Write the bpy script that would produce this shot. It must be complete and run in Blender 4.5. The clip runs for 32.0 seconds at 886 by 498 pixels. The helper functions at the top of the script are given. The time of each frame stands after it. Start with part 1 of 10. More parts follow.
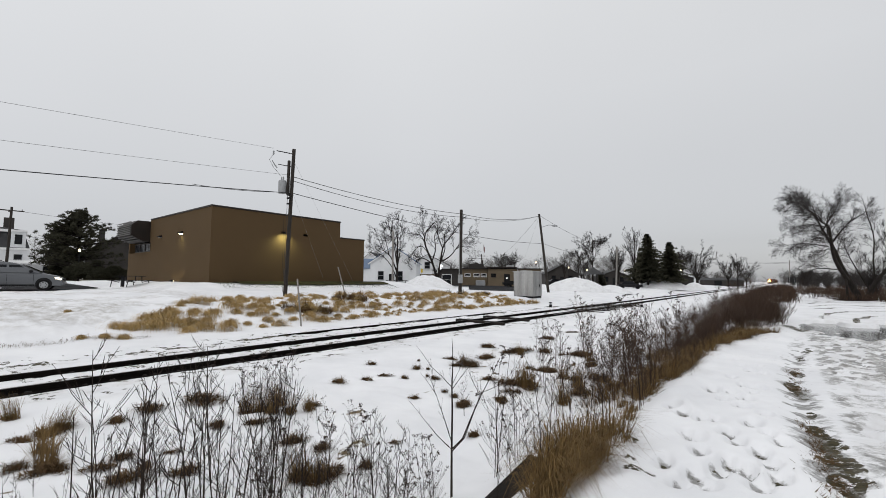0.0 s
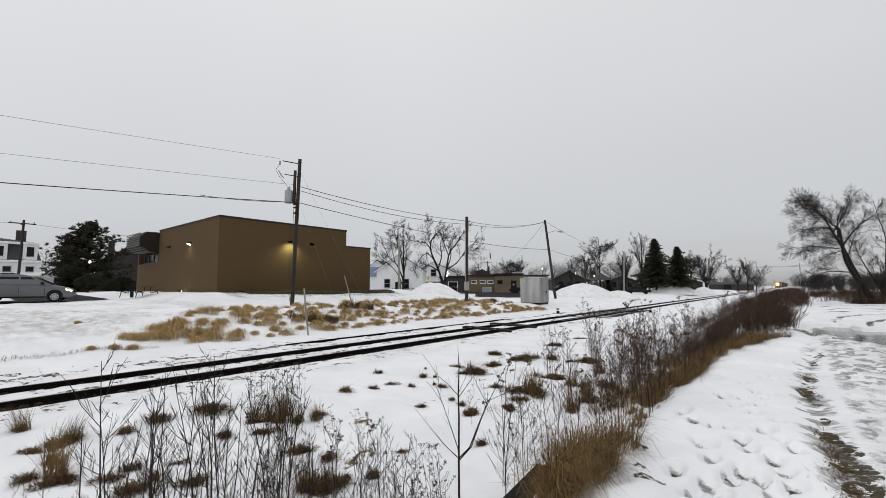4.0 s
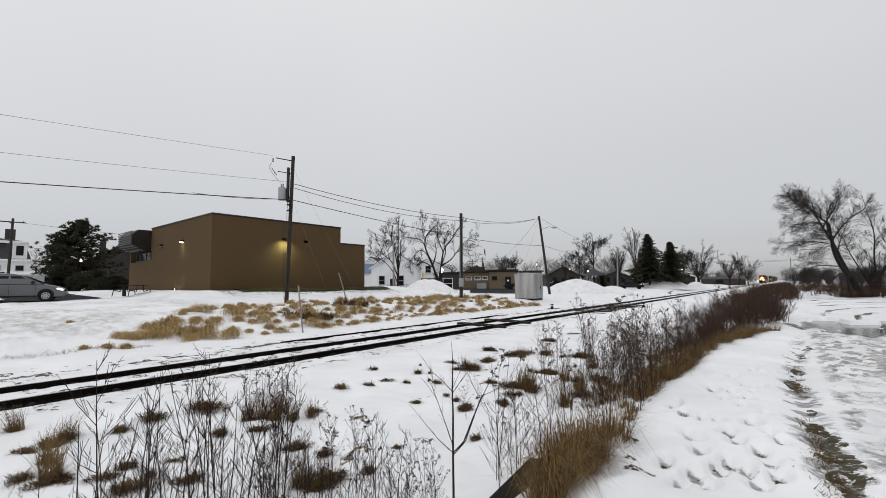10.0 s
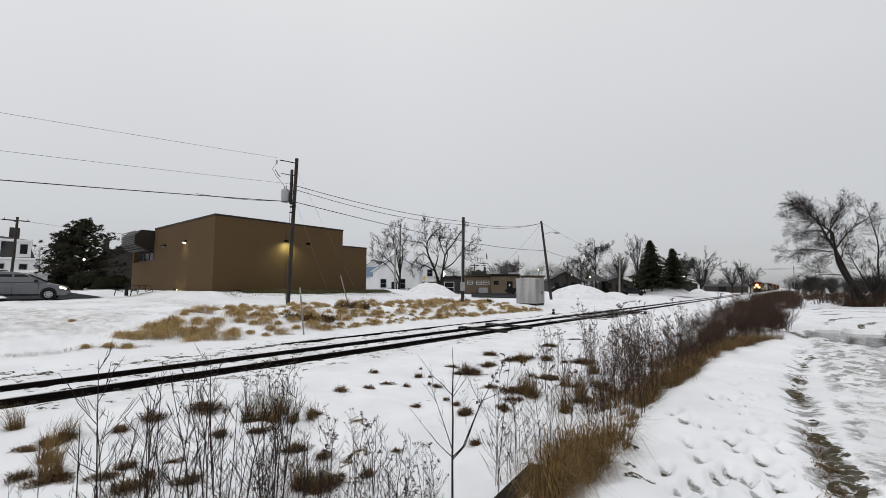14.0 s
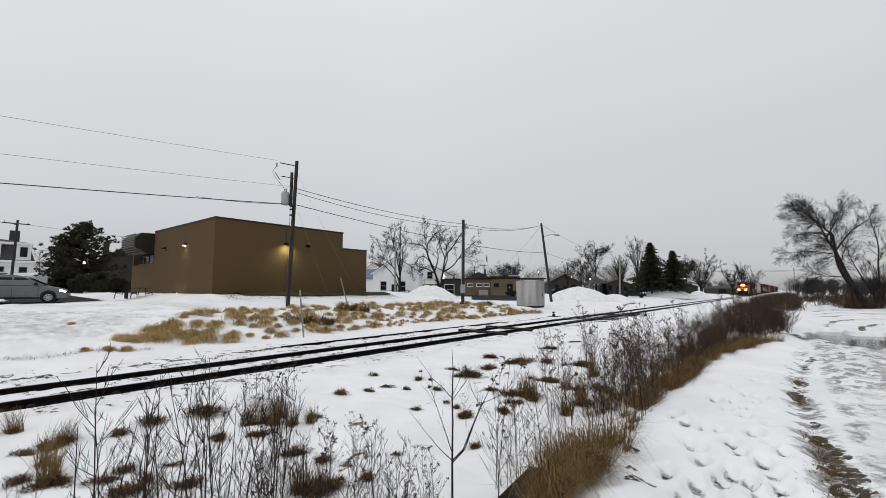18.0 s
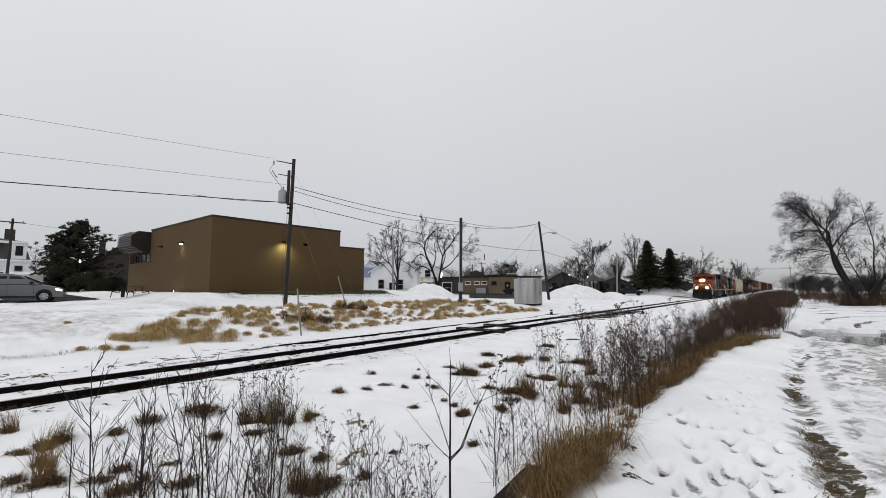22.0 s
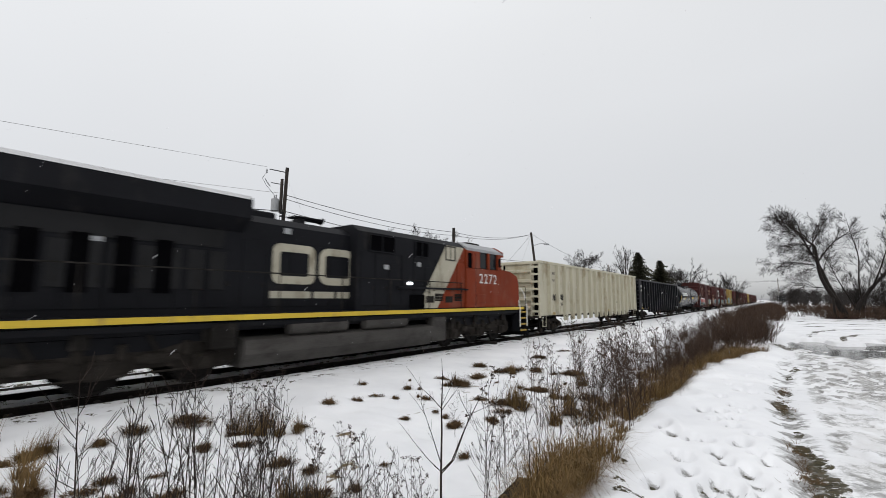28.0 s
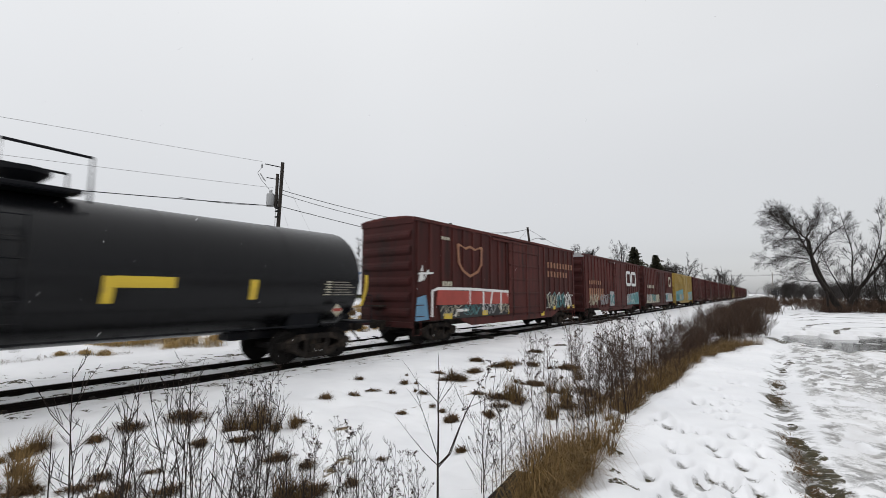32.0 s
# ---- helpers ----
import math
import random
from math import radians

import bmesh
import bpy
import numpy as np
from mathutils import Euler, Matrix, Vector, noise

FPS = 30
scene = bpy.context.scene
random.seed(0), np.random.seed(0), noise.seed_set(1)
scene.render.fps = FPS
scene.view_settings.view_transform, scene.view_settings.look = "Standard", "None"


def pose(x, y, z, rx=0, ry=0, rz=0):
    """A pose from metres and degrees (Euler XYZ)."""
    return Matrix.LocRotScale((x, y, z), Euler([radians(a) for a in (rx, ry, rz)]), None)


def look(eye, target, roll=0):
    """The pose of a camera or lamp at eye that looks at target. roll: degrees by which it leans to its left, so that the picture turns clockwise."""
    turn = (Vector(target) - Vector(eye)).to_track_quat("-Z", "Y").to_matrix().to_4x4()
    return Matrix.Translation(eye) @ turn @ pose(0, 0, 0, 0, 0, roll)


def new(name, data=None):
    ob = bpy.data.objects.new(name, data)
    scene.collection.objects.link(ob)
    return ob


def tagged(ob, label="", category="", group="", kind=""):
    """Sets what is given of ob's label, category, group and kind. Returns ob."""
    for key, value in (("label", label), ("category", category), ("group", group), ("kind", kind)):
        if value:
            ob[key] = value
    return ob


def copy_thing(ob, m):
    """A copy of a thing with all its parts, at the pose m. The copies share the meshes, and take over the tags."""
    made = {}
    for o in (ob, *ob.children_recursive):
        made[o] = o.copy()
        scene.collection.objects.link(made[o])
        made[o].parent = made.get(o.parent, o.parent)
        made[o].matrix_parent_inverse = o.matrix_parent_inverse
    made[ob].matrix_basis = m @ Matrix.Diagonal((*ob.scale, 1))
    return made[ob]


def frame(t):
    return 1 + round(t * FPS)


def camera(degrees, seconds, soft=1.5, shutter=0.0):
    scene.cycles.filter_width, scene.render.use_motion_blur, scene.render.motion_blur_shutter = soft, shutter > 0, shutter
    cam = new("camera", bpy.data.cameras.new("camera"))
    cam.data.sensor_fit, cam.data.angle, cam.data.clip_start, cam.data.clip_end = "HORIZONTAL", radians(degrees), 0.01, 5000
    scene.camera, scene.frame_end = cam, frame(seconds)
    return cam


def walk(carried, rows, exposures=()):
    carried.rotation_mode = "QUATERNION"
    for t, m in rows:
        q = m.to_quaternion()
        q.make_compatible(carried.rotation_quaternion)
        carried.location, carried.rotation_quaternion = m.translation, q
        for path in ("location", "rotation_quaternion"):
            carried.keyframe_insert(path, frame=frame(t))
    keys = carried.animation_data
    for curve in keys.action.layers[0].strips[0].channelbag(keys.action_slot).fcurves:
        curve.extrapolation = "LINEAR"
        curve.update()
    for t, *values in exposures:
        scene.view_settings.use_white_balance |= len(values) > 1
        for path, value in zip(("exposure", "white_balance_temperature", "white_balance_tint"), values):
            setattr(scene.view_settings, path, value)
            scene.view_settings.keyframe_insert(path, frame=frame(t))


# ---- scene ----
# ---- camera ----
cam = camera(92.4, 32.0, soft=0.85, shutter=0.22)


def aim(x, y, z, yaw, pitch, roll):
    return Matrix.Translation((x, y, z)) @ pose(0, 0, 0, 0, 0, yaw) @ pose(0, 0, 0, 90 + pitch) @ pose(0, 0, 0, 0, 0, roll)


EXPOSURES = ((0, 0.02), (25.4, 0.02), (27.3, 0.19), (32, 0.19))
walk(cam, [(t, aim(*m)) for t, *m in (
    (0.0, 11.841, 0.036, 2.016, 38.83, 4.13, 0.34),
    (0.5, 11.847, 0.034, 2.019, 39.04, 4.33, 0.08),
    (1.0, 11.841, 0.044, 2.016, 39.41, 4.52, -0.16),
    (1.5, 11.842, 0.046, 2.019, 39.66, 4.75, -0.42),
    (2.0, 11.851, 0.038, 2.020, 39.77, 4.90, -0.52),
    (2.5, 11.849, 0.042, 2.018, 39.64, 4.99, -0.38),
    (3.0, 11.850, 0.042, 2.022, 39.58, 5.03, -0.32),
    (3.5, 11.853, 0.041, 2.021, 39.61, 5.14, -0.33),
    (5.5, 11.867, 0.031, 2.017, 39.79, 4.90, -0.08),
    (6.0, 11.874, 0.023, 2.023, 39.65, 4.90, -0.07),
    (6.5, 11.878, 0.021, 2.023, 39.36, 4.83, -0.15),
    (7.0, 11.883, 0.019, 2.024, 39.21, 4.71, -0.30),
    (7.5, 11.881, 0.018, 2.025, 39.14, 4.55, -0.40),
    (8.0, 11.882, 0.012, 2.029, 39.08, 4.44, -0.49),
    (8.5, 11.885, 0.018, 2.025, 39.02, 4.42, -0.57),
    (9.0, 11.884, 0.020, 2.025, 38.99, 4.47, -0.65),
    (9.5, 11.886, 0.017, 2.024, 38.94, 4.60, -0.69),
    (10.0, 11.891, 0.016, 2.027, 38.92, 4.62, -0.67),
    (10.5, 11.889, 0.012, 2.030, 38.90, 4.70, -0.57),
    (11.0, 11.887, 0.013, 2.030, 38.90, 4.77, -0.51),
    (11.5, 11.885, 0.015, 2.026, 38.87, 4.88, -0.47),
    (12.0, 11.892, 0.009, 2.025, 38.88, 5.00, -0.36),
    (12.5, 11.898, 0.004, 2.031, 38.91, 5.17, -0.19),
    (13.0, 11.900, 0.000, 2.030, 38.98, 5.24, 0.00),
    (13.5, 11.893, 0.010, 2.024, 39.08, 5.17, 0.08),
    (14.0, 11.897, 0.009, 2.028, 39.18, 5.13, 0.07),
    (14.5, 11.891, 0.016, 2.026, 39.28, 5.13, 0.06),
    (16.5, 11.891, 0.023, 2.026, 39.34, 5.32, -0.01),
    (17.0, 11.894, 0.017, 2.032, 39.31, 5.37, 0.05),
    (17.5, 11.889, 0.023, 2.025, 39.22, 5.47, 0.01),
    (18.0, 11.896, 0.018, 2.027, 39.19, 5.46, -0.01),
    (18.5, 11.886, 0.036, 2.020, 39.13, 5.35, -0.03),
    (19.0, 11.894, 0.029, 2.024, 39.15, 5.24, -0.05),
    (19.5, 11.887, 0.026, 2.026, 39.13, 5.12, -0.01),
    (20.0, 11.891, 0.025, 2.028, 39.08, 5.14, -0.07),
    (20.5, 11.892, 0.023, 2.028, 39.02, 5.17, -0.17),
    (21.0, 11.888, 0.033, 2.021, 39.00, 5.20, -0.21),
    (21.5, 11.894, 0.028, 2.031, 38.96, 5.20, -0.22),
    (22.0, 11.891, 0.029, 2.027, 38.88, 5.21, -0.11),
    (22.5, 11.891, 0.024, 2.030, 38.75, 5.22, -0.03),
    (23.0, 11.887, 0.029, 2.027, 38.74, 5.25, -0.04),
    (23.5, 11.895, 0.028, 2.030, 38.76, 5.30, -0.19),
    (24.0, 11.888, 0.040, 2.026, 38.69, 5.40, -0.20),
    (24.5, 11.888, 0.035, 2.027, 38.56, 5.48, -0.14),
    (25.0, 11.886, 0.032, 2.026, 38.48, 5.48, -0.11),
    (25.5, 11.885, 0.037, 2.026, 38.31, 5.56, -0.25),
    (27.5, 11.903, 0.008, 2.036, 37.99, 6.80, -0.01),
    (28.0, 11.904, 0.000, 2.043, 37.86, 6.54, 0.36),
    (28.5, 11.895, 0.016, 2.029, 37.77, 6.24, 0.53),
    (29.0, 11.892, 0.011, 2.033, 37.66, 5.91, 0.53),
    (29.5, 11.900, 0.005, 2.035, 37.54, 5.77, 0.41),
    (30.0, 11.888, 0.021, 2.030, 37.36, 5.69, 0.46),
    (30.5, 11.892, 0.015, 2.030, 37.12, 5.72, 0.47),
    (31.0, 11.899, 0.005, 2.038, 37.11, 5.80, 0.46),
    (31.5, 11.899, 0.001, 2.039, 37.24, 5.92, 0.37),
    (32.0, 11.896, 0.017, 2.035, 37.40, 5.88, 0.17),
)], EXPOSURES)

# ---- overcast daylight ----
world = bpy.data.worlds.new("overcast")
scene.world = world
world.use_nodes = True
wn, wl = world.node_tree.nodes, world.node_tree.links
wn.clear()
w_out, w_bg, w_sky, w_sat = wn.new("ShaderNodeOutputWorld"), wn.new("ShaderNodeBackground"), wn.new("ShaderNodeTexSky"), wn.new("ShaderNodeHueSaturation")
w_sky.sky_type, w_sky.sun_disc, w_sky.sun_elevation, w_sky.sun_rotation = "NISHITA", False, radians(32), radians(200)
w_sat.inputs["Saturation"].default_value = 0.1
w_sat.inputs["Value"].default_value = 0.05
w_tc, w_sep, w_ramp, w_add = wn.new("ShaderNodeTexCoord"), wn.new("ShaderNodeSeparateXYZ"), wn.new("ShaderNodeValToRGB"), wn.new("ShaderNodeMix")
w_ns = wn.new("ShaderNodeTexNoise")
w_ns.inputs["Scale"].default_value, w_ns.inputs["Detail"].default_value = 1.6, 3
w_nr = wn.new("ShaderNodeMapRange")
w_nr.inputs["To Min"].default_value, w_nr.inputs["To Max"].default_value = 0.95, 1.05
# the cloud is a little thicker up the line
w_side, w_sr, w_m2 = wn.new("ShaderNodeVectorMath"), wn.new("ShaderNodeMapRange"), wn.new("ShaderNodeMath")
w_side.operation, w_m2.operation = "DOT_PRODUCT", "MULTIPLY"
w_side.inputs[1].default_value = (0.64, 0.77, 0.0)
w_sr.inputs["From Min"].default_value, w_sr.inputs["From Max"].default_value = 0.1, 0.95
w_sr.inputs["To Min"].default_value, w_sr.inputs["To Max"].default_value = 0.0, 0.52
w_low, w_k, w_one = wn.new("ShaderNodeMapRange"), wn.new("ShaderNodeMath"), wn.new("ShaderNodeMath")
w_low.inputs["From Min"].default_value, w_low.inputs["From Max"].default_value = 0.02, 0.4
w_low.inputs["To Min"].default_value, w_low.inputs["To Max"].default_value = 1.0, 0.35
w_k.operation, w_one.operation = "MULTIPLY", "SUBTRACT"
w_one.inputs[0].default_value = 1.0
w_mul = wn.new("ShaderNodeMix")
w_mul.data_type, w_mul.blend_type = "RGBA", "MULTIPLY"
w_mul.inputs["Factor"].default_value = 1.0
w_add.data_type, w_add.blend_type = "RGBA", "ADD"
w_add.inputs["Factor"].default_value = 1.0
ramp = w_ramp.color_ramp
ramp.elements[0].position, ramp.elements[0].color = 0.0, (0.27, 0.28, 0.30, 1)
ramp.elements[1].position, ramp.elements[1].color = 1.0, (0.88, 0.89, 0.905, 1)
for at, col in ((0.12, (0.345, 0.357, 0.38, 1)), (0.3, (0.465, 0.476, 0.495, 1)), (0.55, (0.60, 0.61, 0.625, 1))):
    ramp.elements.new(at).color = col
wl.new(w_tc.outputs["Generated"], w_sep.inputs[0])
wl.new(w_tc.outputs["Generated"], w_ns.inputs["Vector"])
wl.new(w_sep.outputs["Z"], w_ramp.inputs["Fac"])
wl.new(w_ns.outputs["Fac"], w_nr.inputs["Value"])
wl.new(w_ramp.outputs["Color"], w_mul.inputs["A"])
wl.new(w_tc.outputs["Generated"], w_side.inputs[0])
wl.new(w_side.outputs["Value"], w_sr.inputs["Value"])
wl.new(w_nr.outputs["Result"], w_m2.inputs[0])
wl.new(w_sep.outputs["Z"], w_low.inputs["Value"])
wl.new(w_sr.outputs["Result"], w_k.inputs[0])
wl.new(w_low.outputs["Result"], w_k.inputs[1])
wl.new(w_k.outputs[0], w_one.inputs[1])
wl.new(w_one.outputs[0], w_m2.inputs[1])
wl.new(w_m2.outputs[0], w_mul.inputs["B"])
wl.new(w_sky.outputs["Color"], w_sat.inputs["Color"])
wl.new(w_mul.outputs["Result"], w_add.inputs["A"])
wl.new(w_sat.outputs["Color"], w_add.inputs["B"])
wl.new(w_add.outputs["Result"], w_bg.inputs["Color"])
wl.new(w_bg.outputs[0], w_out.inputs[0])

sun = new("sun", bpy.data.lights.new("sun", "SUN"))
sun.data.energy, sun.data.angle, sun.data.color = 0.25, radians(30), (1.0, 0.97, 0.93)
sun.matrix_world = look((30, -60, 60), (0, 0, 0))

# ---- mesh helpers ----


class Geo:
    """Vertices and faces that grow into one mesh."""

    def __init__(self):
        self.v, self.f = [], []

    def add(self, verts, faces):
        n = len(self.v)
        self.v.extend(verts)
        self.f.extend([tuple(i + n for i in f) for f in faces])
        return self

    def box(self, x0, x1, y0, y1, z0, z1, c=0.0):
        if x0 > x1: x0, x1 = x1, x0
        if y0 > y1: y0, y1 = y1, y0
        if z0 > z1: z0, z1 = z1, z0
        c = min(c, (x1 - x0) * 0.45, (y1 - y0) * 0.45, (z1 - z0) * 0.45)
        if c <= 0:
            v = [(x, y, z) for x in (x0, x1) for y in (y0, y1) for z in (z0, z1)]
            return self.add(v, [(0, 1, 3, 2), (4, 6, 7, 5), (0, 4, 5, 1), (2, 3, 7, 6), (0, 2, 6, 4), (1, 5, 7, 3)])
        v, idx = [], {}
        for i, x in enumerate((x0, x1)):
            for j, y in enumerate((y0, y1)):
                for k, z in enumerate((z0, z1)):
                    sx, sy, sz = (c, -c)[i], (c, -c)[j], (c, -c)[k]
                    for a, p in enumerate(((x, y + sy, z + sz), (x + sx, y, z + sz), (x + sx, y + sy, z))):
                        idx[i, j, k, a] = len(v)
                        v.append(p)
        g = lambda i, j, k, a: idx[i, j, k, a]
        f = []
        for s in (0, 1):
            f.append((g(s, 0, 0, 0), g(s, 0, 1, 0), g(s, 1, 1, 0), g(s, 1, 0, 0)))
            f.append((g(0, s, 0, 1), g(1, s, 0, 1), g(1, s, 1, 1), g(0, s, 1, 1)))
            f.append((g(0, 0, s, 2), g(0, 1, s, 2), g(1, 1, s, 2), g(1, 0, s, 2)))
            for r in (0, 1):
                f.append((g(s, r, 0, 0), g(s, r, 0, 1), g(s, r, 1, 1), g(s, r, 1, 0)))
                f.append((g(s, 0, r, 0), g(s, 0, r, 2), g(s, 1, r, 2), g(s, 1, r, 0)))
                f.append((g(0, s, r, 1), g(0, s, r, 2), g(1, s, r, 2), g(1, s, r, 1)))
        for i in (0, 1):
            for j in (0, 1):
                for k in (0, 1):
                    f.append((g(i, j, k, 0), g(i, j, k, 1), g(i, j, k, 2)))
        return self.add(v, f)

    def tube(self, pts, r, n=6, cap=True):
        """A tube along points; r is one radius or one for each point."""
        pts = [Vector(p) for p in pts]
        rs = r if isinstance(r, (list, tuple)) else [r] * len(pts)
        v, f = [], []
        up = Vector((0.13, 0.21, 1)) if abs((pts[-1] - pts[0]).normalized().z) < 0.9 else Vector((1, 0.2, 0.1))
        for i, p in enumerate(pts):
            d = (pts[min(i + 1, len(pts) - 1)] - pts[max(i - 1, 0)]).normalized()
            a = d.cross(up).normalized()
            b = d.cross(a)
            for k in range(n):
                w = 2 * math.pi * k / n
                v.append(tuple(p + (a * math.cos(w) + b * math.sin(w)) * rs[i]))
        for i in range(len(pts) - 1):
            for k in range(n):
                f.append((i * n + k, i * n + (k + 1) % n, (i + 1) * n + (k + 1) % n, (i + 1) * n + k))
        if cap and n > 2:
            f.append(tuple(range(n))[::-1])
            f.append(tuple((len(pts) - 1) * n + k for k in range(n)))
        return self.add(v, f)

    def prism(self, poly, axis, a, b):
        """Extrude a polygon along an axis from a to b. poly holds the other two coordinates, in xyz order."""
        def pt(p, w):
            q = list(p)
            q.insert(axis, w)
            return tuple(q)
        n = len(poly)
        f = [tuple(range(n)), tuple(range(2 * n - 1, n - 1, -1))] + [(i, i + n, (i + 1) % n + n, (i + 1) % n) for i in range(n)]
        return self.add([pt(p, a) for p in poly] + [pt(p, b) for p in poly], f)

    def ring(self, outer, inner, axis, a, b):
        """A closed band between two outlines of equal length, extruded."""
        n = len(outer)
        def pt(p, w):
            q = list(p)
            q.insert(axis, w)
            return tuple(q)
        v = [pt(p, w) for w in (a, b) for pp in (outer, inner) for p in pp]
        f = []
        for i in range(n):
            j = (i + 1) % n
            f += [(i, j, n + j, n + i), (2 * n + i, 3 * n + i, 3 * n + j, 2 * n + j), (i, 2 * n + i, 2 * n + j, j), (n + i, n + j, 3 * n + j, 3 * n + i)]
        return self.add(v, f)

    def lathe(self, prof, centre, axis, n=16):
        """Turn a profile of (along, radius) round an axis through centre."""
        v, f = [], []
        for a, r in prof:
            for k in range(n):
                w = 2 * math.pi * k / n
                p = [0, 0, 0]
                p[axis], p[(axis + 1) % 3], p[(axis + 2) % 3] = a, r * math.cos(w), r * math.sin(w)
                v.append((p[0] + centre[0], p[1] + centre[1], p[2] + centre[2]))
        for i in range(len(prof) - 1):
            for k in range(n):
                f.append((i * n + k, i * n + (k + 1) % n, (i + 1) * n + (k + 1) % n, (i + 1) * n + k))
        f.append(tuple(range(n))[::-1])
        f.append(tuple((len(prof) - 1) * n + k for k in range(n)))
        return self.add(v, f)

    def sheet(self, us, vs, fn):
        """A grid fn(u, v) -> point."""
        n = len(vs)
        v = [fn(a, b) for a in us for b in vs]
        f = [(i * n + j, (i + 1) * n + j, (i + 1) * n + j + 1, i * n + j + 1) for i in range(len(us) - 1) for j in range(n - 1)]
        return self.add(v, f)

    def mesh(self, name, smooth=0):
        me = bpy.data.meshes.new(name)
        me.from_pydata(self.v, [], self.f)
        if smooth:
            me.polygons.foreach_set("use_smooth", [True] * len(me.polygons))
            me.update()
            me.set_sharp_from_angle(angle=radians(smooth))
        me.update()
        return me


def part(name, geo, material, parent=None, label="", smooth=0, at=None):
    """One mesh object, under a thing or a part."""
    me = geo if isinstance(geo, bpy.types.Mesh) else geo.mesh(name, smooth)
    if material and not me.materials:
        me.materials.append(material)
    ob = new(name, me)
    ob.parent = parent
    if at is not None:
        ob.matrix_basis = at
    if label:
        ob["label"] = label
    return ob


def thing(name, label, category, m=None, group="", kind=""):
    ob = new(name)
    ob.empty_display_size = 0.2
    if m is not None:
        ob.matrix_basis = m
    return tagged(ob, label, category, group, kind)


def solid(name, geo, material, label, category="", m=None, group="", kind="", smooth=0):
    """A thing of one mesh."""
    ob = part(name, geo, material, None, "", smooth, m)
    return tagged(ob, label, category, group, kind)


def rrect(x0, x1, z0, z1, r, n=4):
    """A rounded rectangle as an outline."""
    out = []
    for cx, cz, s in ((x1 - r, z1 - r, 0), (x0 + r, z1 - r, 1), (x0 + r, z0 + r, 2), (x1 - r, z0 + r, 3)):
        for i in range(n + 1):
            w = math.pi / 2 * (s + i / n)
            out.append((cx + r * math.cos(w), cz + r * math.sin(w)))
    return out


def hash2(i, j, seed):
    h = np.sin(i * 127.1 + j * 311.7 + seed * 74.7) * 43758.5453
    return h - np.floor(h)


def vnoise(x, y, seed=0):
    """Value noise on arrays, 0 to 1."""
    x, y = np.asarray(x, float), np.asarray(y, float)
    i, j = np.floor(x), np.floor(y)
    u, v = x - i, y - j
    u, v = u * u * (3 - 2 * u), v * v * (3 - 2 * v)
    return (hash2(i, j, seed) * (1 - u) + hash2(i + 1, j, seed) * u) * (1 - v) + (hash2(i, j + 1, seed) * (1 - u) + hash2(i + 1, j + 1, seed) * u) * v


def fbm(x, y, seed=0, octaves=3):
    s, a, t = 0, 1.0, 0
    for o in range(octaves):
        s, t = s + a * vnoise(x * 2**o, y * 2**o, seed + o), t + a
        a *= 0.5
    return s / t


def smooth01(a, b, x):
    t = np.clip((np.asarray(x, float) - a) / (b - a), 0, 1)
    return t * t * (3 - 2 * t)

# ---- materials ----


